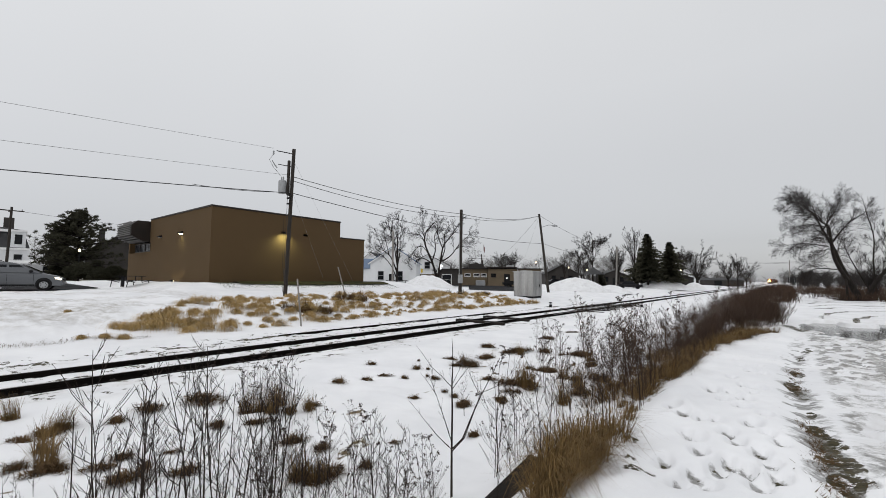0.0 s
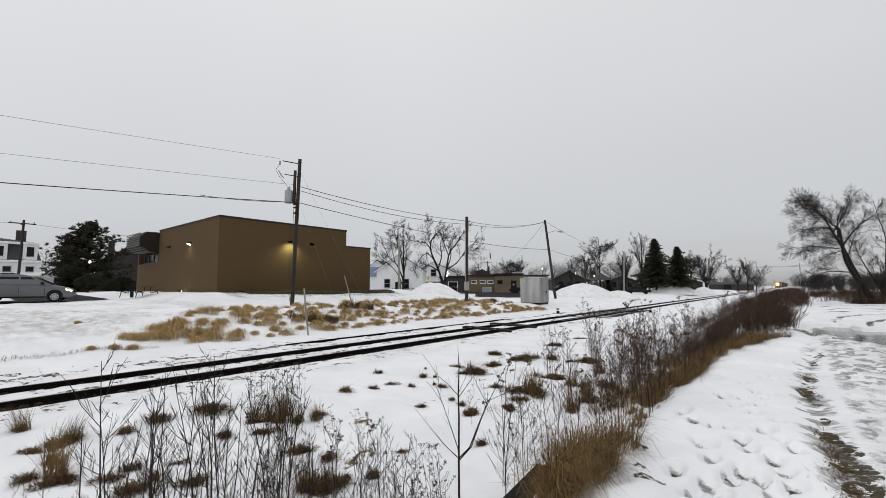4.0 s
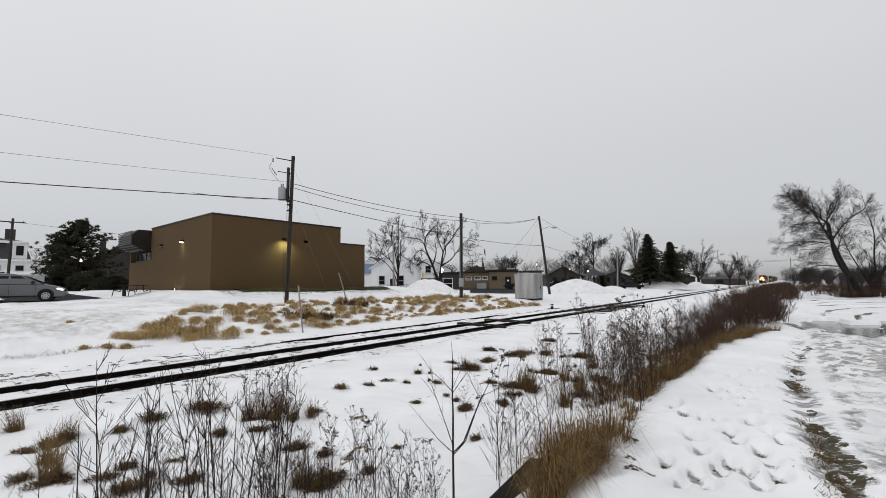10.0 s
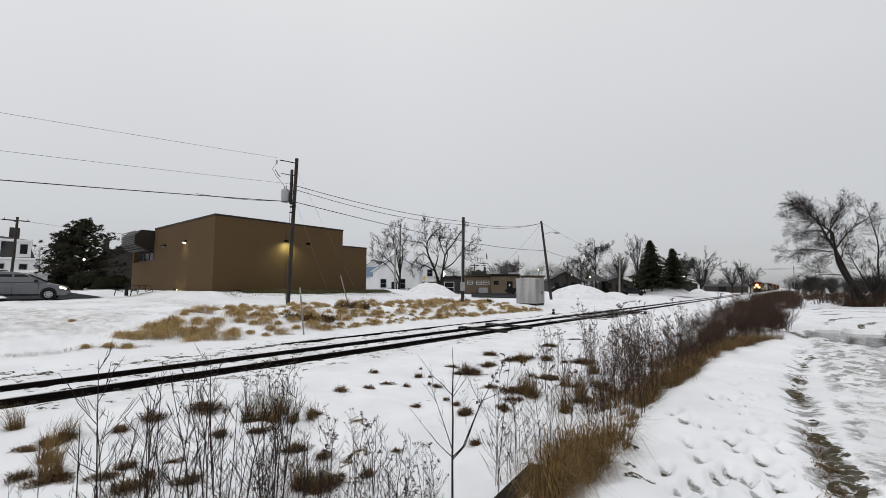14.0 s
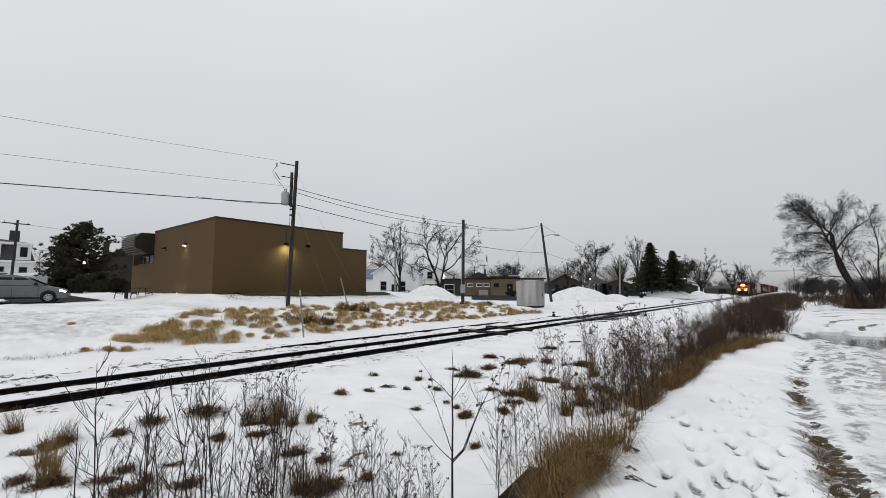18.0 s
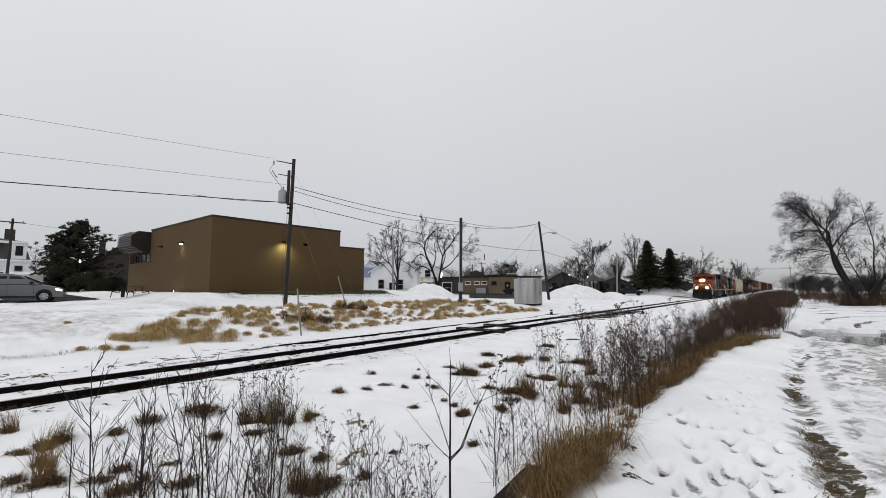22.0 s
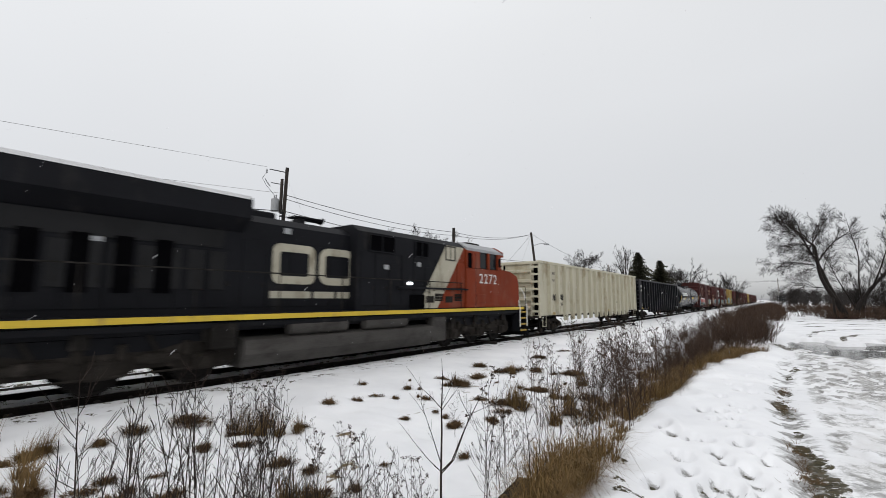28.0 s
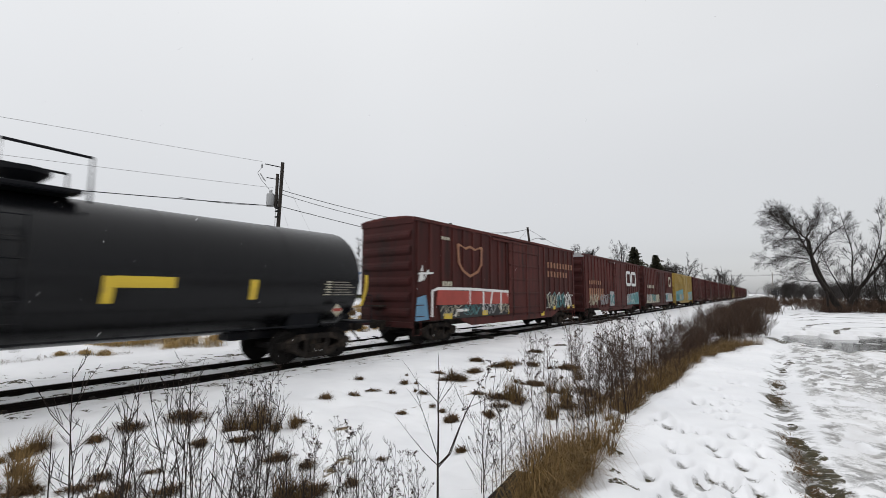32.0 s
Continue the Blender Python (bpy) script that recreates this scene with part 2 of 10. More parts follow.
def mat(name, col, col2=None, rough=0.7, metal=0.0, big=0.6, fine=30.0, bump=0.2, var=0.5, spec=0.5, stretch=(1, 1, 1), rnd=0.0, grime=None, grime_at=0.62):
    """Two scales of noise between two colours, grime in patches, fine relief."""
    m = bpy.data.materials.new(name)
    m.use_nodes = True
    n, l = m.node_tree.nodes, m.node_tree.links
    b = n["Principled BSDF"]
    col2 = col2 or tuple(c * 0.72 for c in col)
    tc, mp = n.new("ShaderNodeTexCoord"), n.new("ShaderNodeMapping")
    mp.inputs["Scale"].default_value = stretch
    l.new(tc.outputs["Object"], mp.inputs["Vector"])
    n1, n2 = n.new("ShaderNodeTexNoise"), n.new("ShaderNodeTexNoise")
    n1.inputs["Scale"].default_value, n1.inputs["Detail"].default_value = big, 5
    n2.inputs["Scale"].default_value, n2.inputs["Detail"].default_value = fine, 3
    l.new(mp.outputs[0], n1.inputs["Vector"])
    l.new(mp.outputs[0], n2.inputs["Vector"])
    mx = n.new("ShaderNodeMix")
    mx.data_type = "FLOAT"
    mx.inputs["Factor"].default_value = 0.35
    l.new(n1.outputs["Fac"], mx.inputs["A"])
    l.new(n2.outputs["Fac"], mx.inputs["B"])
    cr = n.new("ShaderNodeValToRGB")
    e = cr.color_ramp.elements
    e[0].position, e[0].color = 0.5 - var * 0.3, (*col2, 1)
    e[1].position, e[1].color = 0.5 + var * 0.3, (*col, 1)
    l.new(mx.outputs["Result"], cr.inputs["Fac"])
    out = cr.outputs["Color"]
    if grime:
        n3, rp, m3 = n.new("ShaderNodeTexNoise"), n.new("ShaderNodeValToRGB"), n.new("ShaderNodeMix")
        n3.inputs["Scale"].default_value, n3.inputs["Detail"].default_value, n3.inputs["Roughness"].default_value = big * 2.3, 8, 0.65
        mp3 = n.new("ShaderNodeMapping")
        mp3.inputs["Scale"].default_value = (stretch[0], stretch[1], stretch[2] * 0.45)
        mp3.inputs["Location"].default_value = (3.1, 1.7, 0.4)
        l.new(tc.outputs["Object"], mp3.inputs["Vector"])
        l.new(mp3.outputs[0], n3.inputs["Vector"])
        rp.color_ramp.elements[0].position, rp.color_ramp.elements[1].position = grime_at - 0.1, grime_at + 0.08
        l.new(n3.outputs["Fac"], rp.inputs["Fac"])
        m3.data_type = "RGBA"
        l.new(rp.outputs["Color"], m3.inputs["Factor"])
        l.new(out, m3.inputs["A"])
        m3.inputs["B"].default_value = (*grime, 1)
        out = m3.outputs["Result"]
    if rnd:
        oi, mr, hs = n.new("ShaderNodeObjectInfo"), n.new("ShaderNodeMapRange"), n.new("ShaderNodeHueSaturation")
        mr.inputs["To Min"].default_value, mr.inputs["To Max"].default_value = 1 - rnd, 1 + rnd
        l.new(oi.outputs["Random"], mr.inputs["Value"])
        l.new(mr.outputs["Result"], hs.inputs["Value"])
        l.new(out, hs.inputs["Color"])
        out = hs.outputs["Color"]
    l.new(out, b.inputs["Base Color"])
    b.inputs["Roughness"].default_value, b.inputs["Metallic"].default_value = rough, metal
    b.inputs["Specular IOR Level"].default_value = spec
    if bump:
        bp = n.new("ShaderNodeBump")
        bp.inputs["Strength"].default_value, bp.inputs["Distance"].default_value = bump, 0.02
        l.new(n2.outputs["Fac"], bp.inputs["Height"])
        l.new(bp.outputs[0], b.inputs["Normal"])
    return m


def islands(name, a, b, rough=0.85, trans=0.0):
    """Plant matter: each blade or twig takes a tone between two colours."""
    m = bpy.data.materials.new(name)
    m.use_nodes = True
    n, l = m.node_tree.nodes, m.node_tree.links
    p, g, cr = n["Principled BSDF"], n.new("ShaderNodeNewGeometry"), n.new("ShaderNodeValToRGB")
    cr.color_ramp.elements[0].color, cr.color_ramp.elements[1].color = (*a, 1), (*b, 1)
    ns, mx = n.new("ShaderNodeTexNoise"), n.new("ShaderNodeMix")
    ns.inputs["Scale"].default_value = 2.5
    tc = n.new("ShaderNodeTexCoord")
    l.new(tc.outputs["Object"], ns.inputs["Vector"])
    mx.data_type = "FLOAT"
    mx.inputs["Factor"].default_value = 0.5
    l.new(g.outputs["Random Per Island"], mx.inputs["A"])
    l.new(ns.outputs["Fac"], mx.inputs["B"])
    l.new(mx.outputs["Result"], cr.inputs["Fac"])
    l.new(cr.outputs["Color"], p.inputs["Base Color"])
    p.inputs["Roughness"].default_value = rough
    p.inputs["Specular IOR Level"].default_value = 0.2
    return m


def glow(name, col, strength):
    m = bpy.data.materials.new(name)
    m.use_nodes = True
    b = m.node_tree.nodes["Principled BSDF"]
    b.inputs["Base Color"].default_value = (*col, 1)
    b.inputs["Emission Color"].default_value = (*col, 1)
    b.inputs["Emission Strength"].default_value = strength
    return m


def glass(name, col, rough=0.05, spec=0.45):
    m = bpy.data.materials.new(name)
    m.use_nodes = True
    b = m.node_tree.nodes["Principled BSDF"]
    b.inputs["Base Color"].default_value, b.inputs["Roughness"].default_value = (*col, 1), rough
    b.inputs["Specular IOR Level"].default_value = spec
    return m


def ground_material():
    """Wet old snow; where the snow is thin, dead grass and mud show."""
    m = bpy.data.materials.new("snow_ground")
    m.use_nodes = True
    n, l = m.node_tree.nodes, m.node_tree.links
    b = n["Principled BSDF"]
    geo = n.new("ShaderNodeNewGeometry")

    def noise_at(scale, detail=5, rough=0.55, st=None):
        t = n.new("ShaderNodeTexNoise")
        t.inputs["Scale"].default_value, t.inputs["Detail"].default_value, t.inputs["Roughness"].default_value = scale, detail, rough
        if st:
            mp = n.new("ShaderNodeMapping")
            mp.inputs["Scale"].default_value = st
            l.new(geo.outputs["Position"], mp.inputs["Vector"])
            l.new(mp.outputs[0], t.inputs["Vector"])
        else:
            l.new(geo.outputs["Position"], t.inputs["Vector"])
        return t.outputs["Fac"]

    def ramp_of(fac, a, b2, c0=(0, 0, 0), c1=(1, 1, 1)):
        r = n.new("ShaderNodeValToRGB")
        r.color_ramp.elements[0].position, r.color_ramp.elements[1].position = a, b2
        r.color_ramp.elements[0].color, r.color_ramp.elements[1].color = (*c0, 1), (*c1, 1)
        l.new(fac, r.inputs["Fac"])
        return r.outputs["Color"]

    def mixc(fac, a, b2):
        x = n.new("ShaderNodeMix")
        x.data_type = "RGBA"
        l.new(fac, x.inputs["Factor"])
        l.new(a, x.inputs["A"])
        l.new(b2, x.inputs["B"])
        return x.outputs["Result"]

    def attr(name):
        a = n.new("ShaderNodeAttribute")
        a.attribute_name = name
        return a.outputs["Fac"]

    def math2(op, a, b2):
        x = n.new("ShaderNodeMath")
        x.operation = op
        for i, q in enumerate((a, b2)):
            if isinstance(q, (int, float)):
                x.inputs[i].default_value = q
            else:
                l.new(q, x.inputs[i])
        return x.outputs[0]

    snow = ramp_of(noise_at(0.7, 6), 0.3, 0.7, (0.76, 0.765, 0.785), (0.88, 0.882, 0.895))
    wet = ramp_of(noise_at(9.0, 6, 0.65), 0.3, 0.7, (0.13, 0.125, 0.115), (0.50, 0.50, 0.50))
    mud = ramp_of(noise_at(26.0, 6, 0.75), 0.32, 0.68, (0.010, 0.009, 0.005), (0.085, 0.070, 0.032))
    dry = ramp_of(noise_at(14.0, 6, 0.7, (1, 1, 0.3)), 0.3, 0.7, (0.07, 0.05, 0.03), (0.25, 0.19, 0.10))
    # edges of the stains break up
    def broken(name, noise_out, k):
        return math2("MULTIPLY", attr(name), math2("ADD", 1.0, math2("MULTIPLY", math2("SUBTRACT", noise_out, 0.5), k)))

    w = broken("wet", noise_at(9.0, 9, 0.78, (0.9, 1.3, 1)), 6.0)
    d = broken("dirt_shade", noise_at(9.0, 9, 0.76), 6.5)
    g = broken("grass", noise_at(5.0, 7, 0.75), 4.0)
    c = mixc(ramp_of(w, 0.25, 0.75), snow, wet)
    c = mixc(ramp_of(g, 0.45, 0.55), c, dry)
    c = mixc(ramp_of(d, 0.45, 0.58), c, mud)
    # thin soil washed over the snow
    tint = n.new("ShaderNodeRGB")
    tint.outputs[0].default_value = (0.40, 0.375, 0.345, 1)
    c = mixc(math2("MULTIPLY", attr("soil"), ramp_of(noise_at(2.6, 7, 0.62), 0.38, 0.68)), c, tint.outputs[0])
    l.new(c, b.inputs["Base Color"])
    rr = n.new("ShaderNodeMapRange")
    rr.inputs["To Min"].default_value, rr.inputs["To Max"].default_value = 0.75, 0.4
    l.new(attr("wet"), rr.inputs["Value"])
    l.new(rr.outputs["Result"], b.inputs["Roughness"])
    b.inputs["Specular IOR Level"].default_value = 0.12
    b1, b2 = n.new("ShaderNodeBump"), n.new("ShaderNodeBump")
    b1.inputs["Strength"].default_value, b1.inputs["Distance"].default_value = 0.35, 0.05
    b2.inputs["Strength"].default_value, b2.inputs["Distance"].default_value = 0.3, 0.01
    l.new(noise_at(4.0, 5, 0.5), b1.inputs["Height"])
    l.new(noise_at(60.0, 3), b2.inputs["Height"])
    l.new(b1.outputs[0], b2.inputs["Normal"])
    l.new(b2.outputs[0], b.inputs["Normal"])
    return m


SNOW = ground_material()
PILE = mat("piled_snow", (0.84, 0.845, 0.86), (0.70, 0.70, 0.71), 0.75, big=1.4, fine=14, bump=0.7, spec=0.25, grime=(0.45, 0.43, 0.40), grime_at=0.68)
ASPHALT = mat("wet_asphalt", (0.042, 0.042, 0.045), (0.018, 0.018, 0.0195), 0.85, big=0.5, fine=60, bump=0.25, spec=0.04, grime=(0.3, 0.3, 0.31), grime_at=0.8)
WATER = glass("melt_water", (0.10, 0.097, 0.09), 0.1)
RAIL = mat("rail_steel", (0.011, 0.009, 0.008), (0.005, 0.0045, 0.004), 0.85, big=2, fine=40, bump=0.3, spec=0.06)
RAILTOP = mat("worn_rail_head", (0.25, 0.24, 0.23), (0.12, 0.11, 0.1), 0.45, 0.6, big=2, fine=40, bump=0.1)
TIE = mat("creosoted_timber", (0.025, 0.02, 0.017), (0.010, 0.009, 0.008), 0.9, big=3, fine=50, bump=0.6, stretch=(0.3, 1, 1), spec=0.2)
POLE = mat("weathered_pole", (0.040, 0.032, 0.026), (0.016, 0.013, 0.011), 0.9, big=1.5, fine=30, bump=0.5, stretch=(6, 6, 0.6), rnd=0.2)
GREYPOLE = mat("grey_pole", (0.30, 0.28, 0.26), (0.18, 0.165, 0.15), 0.9, big=1.5, fine=30, bump=0.4, stretch=(6, 6, 0.6))
WIRE = mat("cable_black", (0.02, 0.02, 0.022), rough=0.7, bump=0)
WIREGREY = mat("cable_grey", (0.22, 0.22, 0.225), rough=0.6, bump=0)
GALV = mat("galvanised_steel", (0.5, 0.5, 0.495), (0.27, 0.27, 0.266), 0.3, 0.85, big=0.7, fine=18, bump=0.04, stretch=(2.5, 2.5, 0.25))
GREYMETAL = mat("grey_painted_metal", (0.33, 0.34, 0.35), (0.25, 0.255, 0.26), 0.5, big=1.5, fine=30, bump=0.1)
DARKMETAL = mat("dark_metal", (0.012, 0.012, 0.013), (0.006, 0.006, 0.0065), 0.6, big=1.5, fine=30, bump=0.15, spec=0.2)
STUCCO = mat("brown_stucco", (0.097, 0.062, 0.030), (0.080, 0.051, 0.0245), 0.9, big=0.25, fine=45, bump=0.35, var=0.9, spec=0.2)
STUCCO_B = mat("brown_stucco_base", (0.094, 0.06, 0.03), (0.08, 0.052, 0.025), 0.9, big=0.25, fine=45, bump=0.35, var=0.9, spec=0.2)
FASCIA = mat("dark_brown_flashing", (0.024, 0.018, 0.014), (0.016, 0.012, 0.010), 0.55, big=1, fine=20, bump=0.05, spec=0.25)
LOUVRE = mat("grey_louvre_metal", (0.085, 0.08, 0.072), (0.055, 0.052, 0.048), 0.5, big=1, fine=20, bump=0.05)
PANE = glass("dark_window_glass", (0.012, 0.013, 0.015), 0.05, 0.16)
WHITE = mat("white_siding", (0.74, 0.75, 0.76), (0.62, 0.63, 0.64), 0.7, big=0.5, fine=25, bump=0.1, spec=0.3)
TRIM = mat("white_trim", (0.78, 0.78, 0.78), (0.68, 0.68, 0.68), 0.6, big=1, fine=25, bump=0.05)
BLUEROOF = mat("blue_metal_roof", (0.10, 0.16, 0.26), (0.07, 0.115, 0.2), 0.45, big=0.5, fine=15, bump=0.1)
SHINGLE = mat("dark_shingle", (0.06, 0.06, 0.063), (0.035, 0.035, 0.037), 0.9, big=0.6, fine=12, bump=0.6, grime=(0.5, 0.5, 0.52), grime_at=0.74)
TANWALL = mat("tan_masonry", (0.165, 0.125, 0.08), (0.125, 0.095, 0.062), 0.9, big=0.5, fine=10, bump=0.4, stretch=(0.5, 0.5, 1.5))
DARKWALL = mat("dark_wall", (0.045, 0.039, 0.036), (0.028, 0.025, 0.023), 0.9, big=0.6, fine=15, bump=0.3, rnd=0.3)
BARK = mat("bark", (0.032, 0.026, 0.023), (0.013, 0.011, 0.010), 0.95, big=2.5, fine=22, bump=0.8, stretch=(3, 3, 0.7), spec=0.15)
TWIG = mat("bare_twigs", (0.03, 0.025, 0.023), (0.015, 0.0125, 0.0115), 0.9, big=2, fine=20, bump=0, spec=0.1)
NEEDLE = islands("conifer_needles", (0.013, 0.0145, 0.009), (0.082, 0.078, 0.05))
DRYGRASS = islands("dry_golden_grass", (0.06, 0.036, 0.012), (0.74, 0.52, 0.23))
BROWNGRASS = islands("brown_grass", (0.022, 0.013, 0.006), (0.29, 0.185, 0.075))
MATGRASS = islands("matted_dead_grass", (0.016, 0.009, 0.005), (0.20, 0.122, 0.056))
# distance haze put into the twig tone; the second set is paled less
HAZETWIG = mat("haze_paled_twigs", (0.10, 0.093, 0.088), (0.06, 0.056, 0.053), 0.9, big=0.2, fine=3, bump=0, spec=0.1)
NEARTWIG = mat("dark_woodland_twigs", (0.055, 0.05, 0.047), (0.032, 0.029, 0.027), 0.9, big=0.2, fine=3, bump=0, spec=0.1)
LAWN = mat("thawed_lawn", (0.058, 0.058, 0.022), (0.022, 0.024, 0.010), 0.95, big=1.5, fine=40, bump=0.8, spec=0.1, grime=(0.07, 0.05, 0.025), grime_at=0.62)
GREENGRASS = islands("winter_green_grass", (0.022, 0.028, 0.010), (0.085, 0.09, 0.032))
WEED = islands("dead_weed_stalks", (0.010, 0.007, 0.006), (0.034, 0.023, 0.018))
SEED = islands("weed_seed_heads", (0.014, 0.010, 0.008), (0.06, 0.040, 0.03))
SHRUB = islands("reddish_shrub_twigs", (0.014, 0.009, 0.007), (0.095, 0.058, 0.038))
# train
T_BLACK = mat("black_paint", (0.0115, 0.0119, 0.0145), (0.0075, 0.0078, 0.0095), 0.55, big=0.7, fine=30, bump=0.05, spec=0.08, grime=(0.026, 0.0245, 0.0235), grime_at=0.66)
T_GONBLACK = mat("faded_black_paint", (0.028, 0.027, 0.032), (0.0185, 0.0178, 0.021), 0.55, big=0.6, fine=25, bump=0.12, spec=0.2, grime=(0.042, 0.039, 0.038), grime_at=0.66)
T_RED = mat("orange_red_paint", (0.205, 0.034, 0.012), (0.15, 0.026, 0.0095), 0.55, big=0.6, fine=30, bump=0.05, spec=0.1, grime=(0.18, 0.06, 0.038), grime_at=0.6)
T_GLOSS = mat("glossy_black_tank_paint", (0.0045, 0.0047, 0.006), (0.003, 0.0032, 0.004), 0.27, big=0.7, fine=30, bump=0.03, spec=0.26, grime=(0.011, 0.0105, 0.01), grime_at=0.7)
T_STEP = mat("worn_yellow_step_paint", (0.5, 0.33, 0.03), (0.14, 0.095, 0.025), 0.7, big=3, fine=30, bump=0)
T_SMUDGE = mat("dark_stencil_smudge", (0.20, 0.185, 0.15), (0.11, 0.10, 0.085), 0.7, big=6, fine=30, bump=0)
T_CREAM = mat("off_white_paint", (0.46, 0.43, 0.34), (0.36, 0.335, 0.26), 0.55, big=1, fine=30, bump=0.05, spec=0.3, grime=(0.2, 0.175, 0.12), grime_at=0.62)
T_WHITE = mat("white_lettering", (0.72, 0.72, 0.71), (0.6, 0.6, 0.58), 0.55, big=2, fine=30, bump=0)
T_YELLOW = mat("yellow_paint", (0.66, 0.47, 0.03), (0.55, 0.38, 0.03), 0.5, big=1, fine=30, bump=0, grime=(0.25, 0.17, 0.06), grime_at=0.66)
T_OLDYELLOW = mat("worn_yellow_paint", (0.42, 0.29, 0.06), (0.30, 0.21, 0.07), 0.6, big=3, fine=30, bump=0, grime=(0.2, 0.15, 0.08), grime_at=0.55)
T_GREY = mat("grimy_underframe", (0.026, 0.024, 0.022), (0.012, 0.011, 0.010), 0.8, big=1.2, fine=25, bump=0.25, spec=0.06, grime=(0.07, 0.062, 0.056), grime_at=0.64)
T_TRUCK = mat("rusty_truck_steel", (0.026, 0.022, 0.019), (0.009, 0.0078, 0.007), 0.85, big=2, fine=30, bump=0.3, spec=0.12, grime=(0.07, 0.054, 0.042), grime_at=0.6)
T_WHEEL = mat("wheel_steel", (0.014, 0.012, 0.011), (0.008, 0.007, 0.0065), 0.7, 0.2, big=3, fine=30, bump=0.2, spec=0.2)
T_IVORY = mat("dirty_ivory_paint", (0.53, 0.50, 0.395), (0.42, 0.395, 0.30), 0.6, big=0.5, fine=22, bump=0.1, spec=0.2, var=1.2, grime=(0.27, 0.215, 0.13), grime_at=0.64)
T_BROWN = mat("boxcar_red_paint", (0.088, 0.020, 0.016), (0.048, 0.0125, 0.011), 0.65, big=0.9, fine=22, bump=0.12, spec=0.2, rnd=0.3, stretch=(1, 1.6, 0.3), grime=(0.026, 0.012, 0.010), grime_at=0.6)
# darker brown than the sides, for the boxcar ends
T_BROWND = mat("boxcar_end_brown", (0.055, 0.0135, 0.012), (0.034, 0.009, 0.0085), 0.7, big=0.5, fine=22, bump=0.12, spec=0.2, grime=(0.015, 0.01, 0.009), grime_at=0.6)
T_GOLD = mat("mustard_paint", (0.32, 0.21, 0.035), (0.25, 0.165, 0.03), 0.6, big=0.5, fine=22, bump=0.1, grime=(0.13, 0.09, 0.03), grime_at=0.66)
T_ROOF = mat("galvanised_roof", (0.42, 0.43, 0.44), (0.3, 0.3, 0.31), 0.5, 0.5, big=0.6, fine=20, bump=0.1)
G_RED = mat("spray_red", (0.35, 0.05, 0.035), rough=0.6, big=2, bump=0)
G_BLUE = mat("spray_blue", (0.13, 0.28, 0.42), rough=0.6, big=2, bump=0)
G_BLACK = mat("spray_black", (0.015, 0.015, 0.016), rough=0.6, big=2, bump=0)
G_SALMON = mat("ghost_logo_paint", (0.30, 0.14, 0.07), (0.22, 0.09, 0.05), rough=0.6, big=3, bump=0)
G_TEAL = mat("spray_teal", (0.10, 0.26, 0.27), rough=0.6, big=2, bump=0)
VAN = mat("silver_grey_paint", (0.125, 0.131, 0.14), (0.105, 0.11, 0.118), 0.35, 0.3, big=0.5, fine=15, bump=0.0, grime=(0.1, 0.1, 0.1), grime_at=0.7)
RUBBER = mat("rubber", (0.009, 0.009, 0.009), rough=0.9, big=2, bump=0.1, spec=0.15)
ALLOY = mat("wheel_cover", (0.35, 0.36, 0.37), rough=0.4, metal=0.6, bump=0)
L_WARM = glow("warm_headlight", (1.0, 0.64, 0.15), 85)
L_DIM = glow("dim_headlight", (1.0, 0.55, 0.12), 1.2)
# near black that stands for the shade inside openings
OPENSHADE = mat("opening_shade_black", (0.0025, 0.0025, 0.003), (0.0015, 0.0015, 0.002), 0.9, big=2, bump=0, spec=0.02)
T_GEAR = mat("grimy_engine_truck", (0.032, 0.028, 0.024), (0.014, 0.012, 0.0105), 0.85, big=1.5, fine=28, bump=0.25, spec=0.08, grime=(0.06, 0.052, 0.046), grime_at=0.66)
T_TANK = mat("pale_grimy_fuel_tank", (0.078, 0.073, 0.068), (0.046, 0.043, 0.04), 0.75, big=0.8, fine=25, bump=0.15, spec=0.15, stretch=(1, 0.5, 2), grime=(0.036, 0.033, 0.03), grime_at=0.6)
ROOFTOP = mat("cab_roof_paint", (0.12, 0.075, 0.068), (0.07, 0.04, 0.036), 0.6, big=1.2, fine=20, bump=0.1, grime=(0.32, 0.32, 0.33), grime_at=0.6)
L_WALL = glow("wall_lamp_glow", (1.0, 0.88, 0.5), 14)
L_STREET = glow("street_lamp_glow", (1.0, 0.8, 0.5), 5)
L_CAR = glow("car_headlamp_glow", (1.0, 0.88, 0.66), 3)
L_COOL = glow("cool_lamp_glow", (0.95, 0.97, 1.0), 6)
FLAKE = mat("snowflake", (0.88, 0.885, 0.9), (0.8, 0.805, 0.82), 0.7, big=3, fine=30, bump=0)
MAIL = mat("faded_red_cloth", (0.16, 0.05, 0.05), rough=0.9, bump=0)

# ---- ground ----
PX = np.array([-700, -120, -60, -45, -31, -26, -22.8, -19, -15, -12, -8.7, -7, -5, -3, -1.2, 1.2, 3, 5.5, 8, 9.2, 9.9, 10.4, 11, 13, 16, 40, 90, 700.0])
PZ_NEAR = np.array([2.5, 1.9, 1.5, 1.35, 1.16, 1.13, 1.2, 1.16, 1.04, 0.93, 0.84, 0.5, 0.02, -0.09, -0.1, -0.1, -0.12, -0.16, -0.16, -0.06, 0.16, 0.36, 0.38, 0.37, 0.36, 0.3, 0.2, 0.2])
PZ_FAR = np.array([2.0, 1.2, 0.95, 0.9, 0.85, 0.8, 0.75, 0.7, 0.62, 0.52, 0.47, 0.34, 0.05, -0.08, -0.1, -0.1, -0.12, -0.14, -0.1, -0.02, 0.16, 0.32, 0.36, 0.36, 0.34, 0.3, 0.2, 0.2])
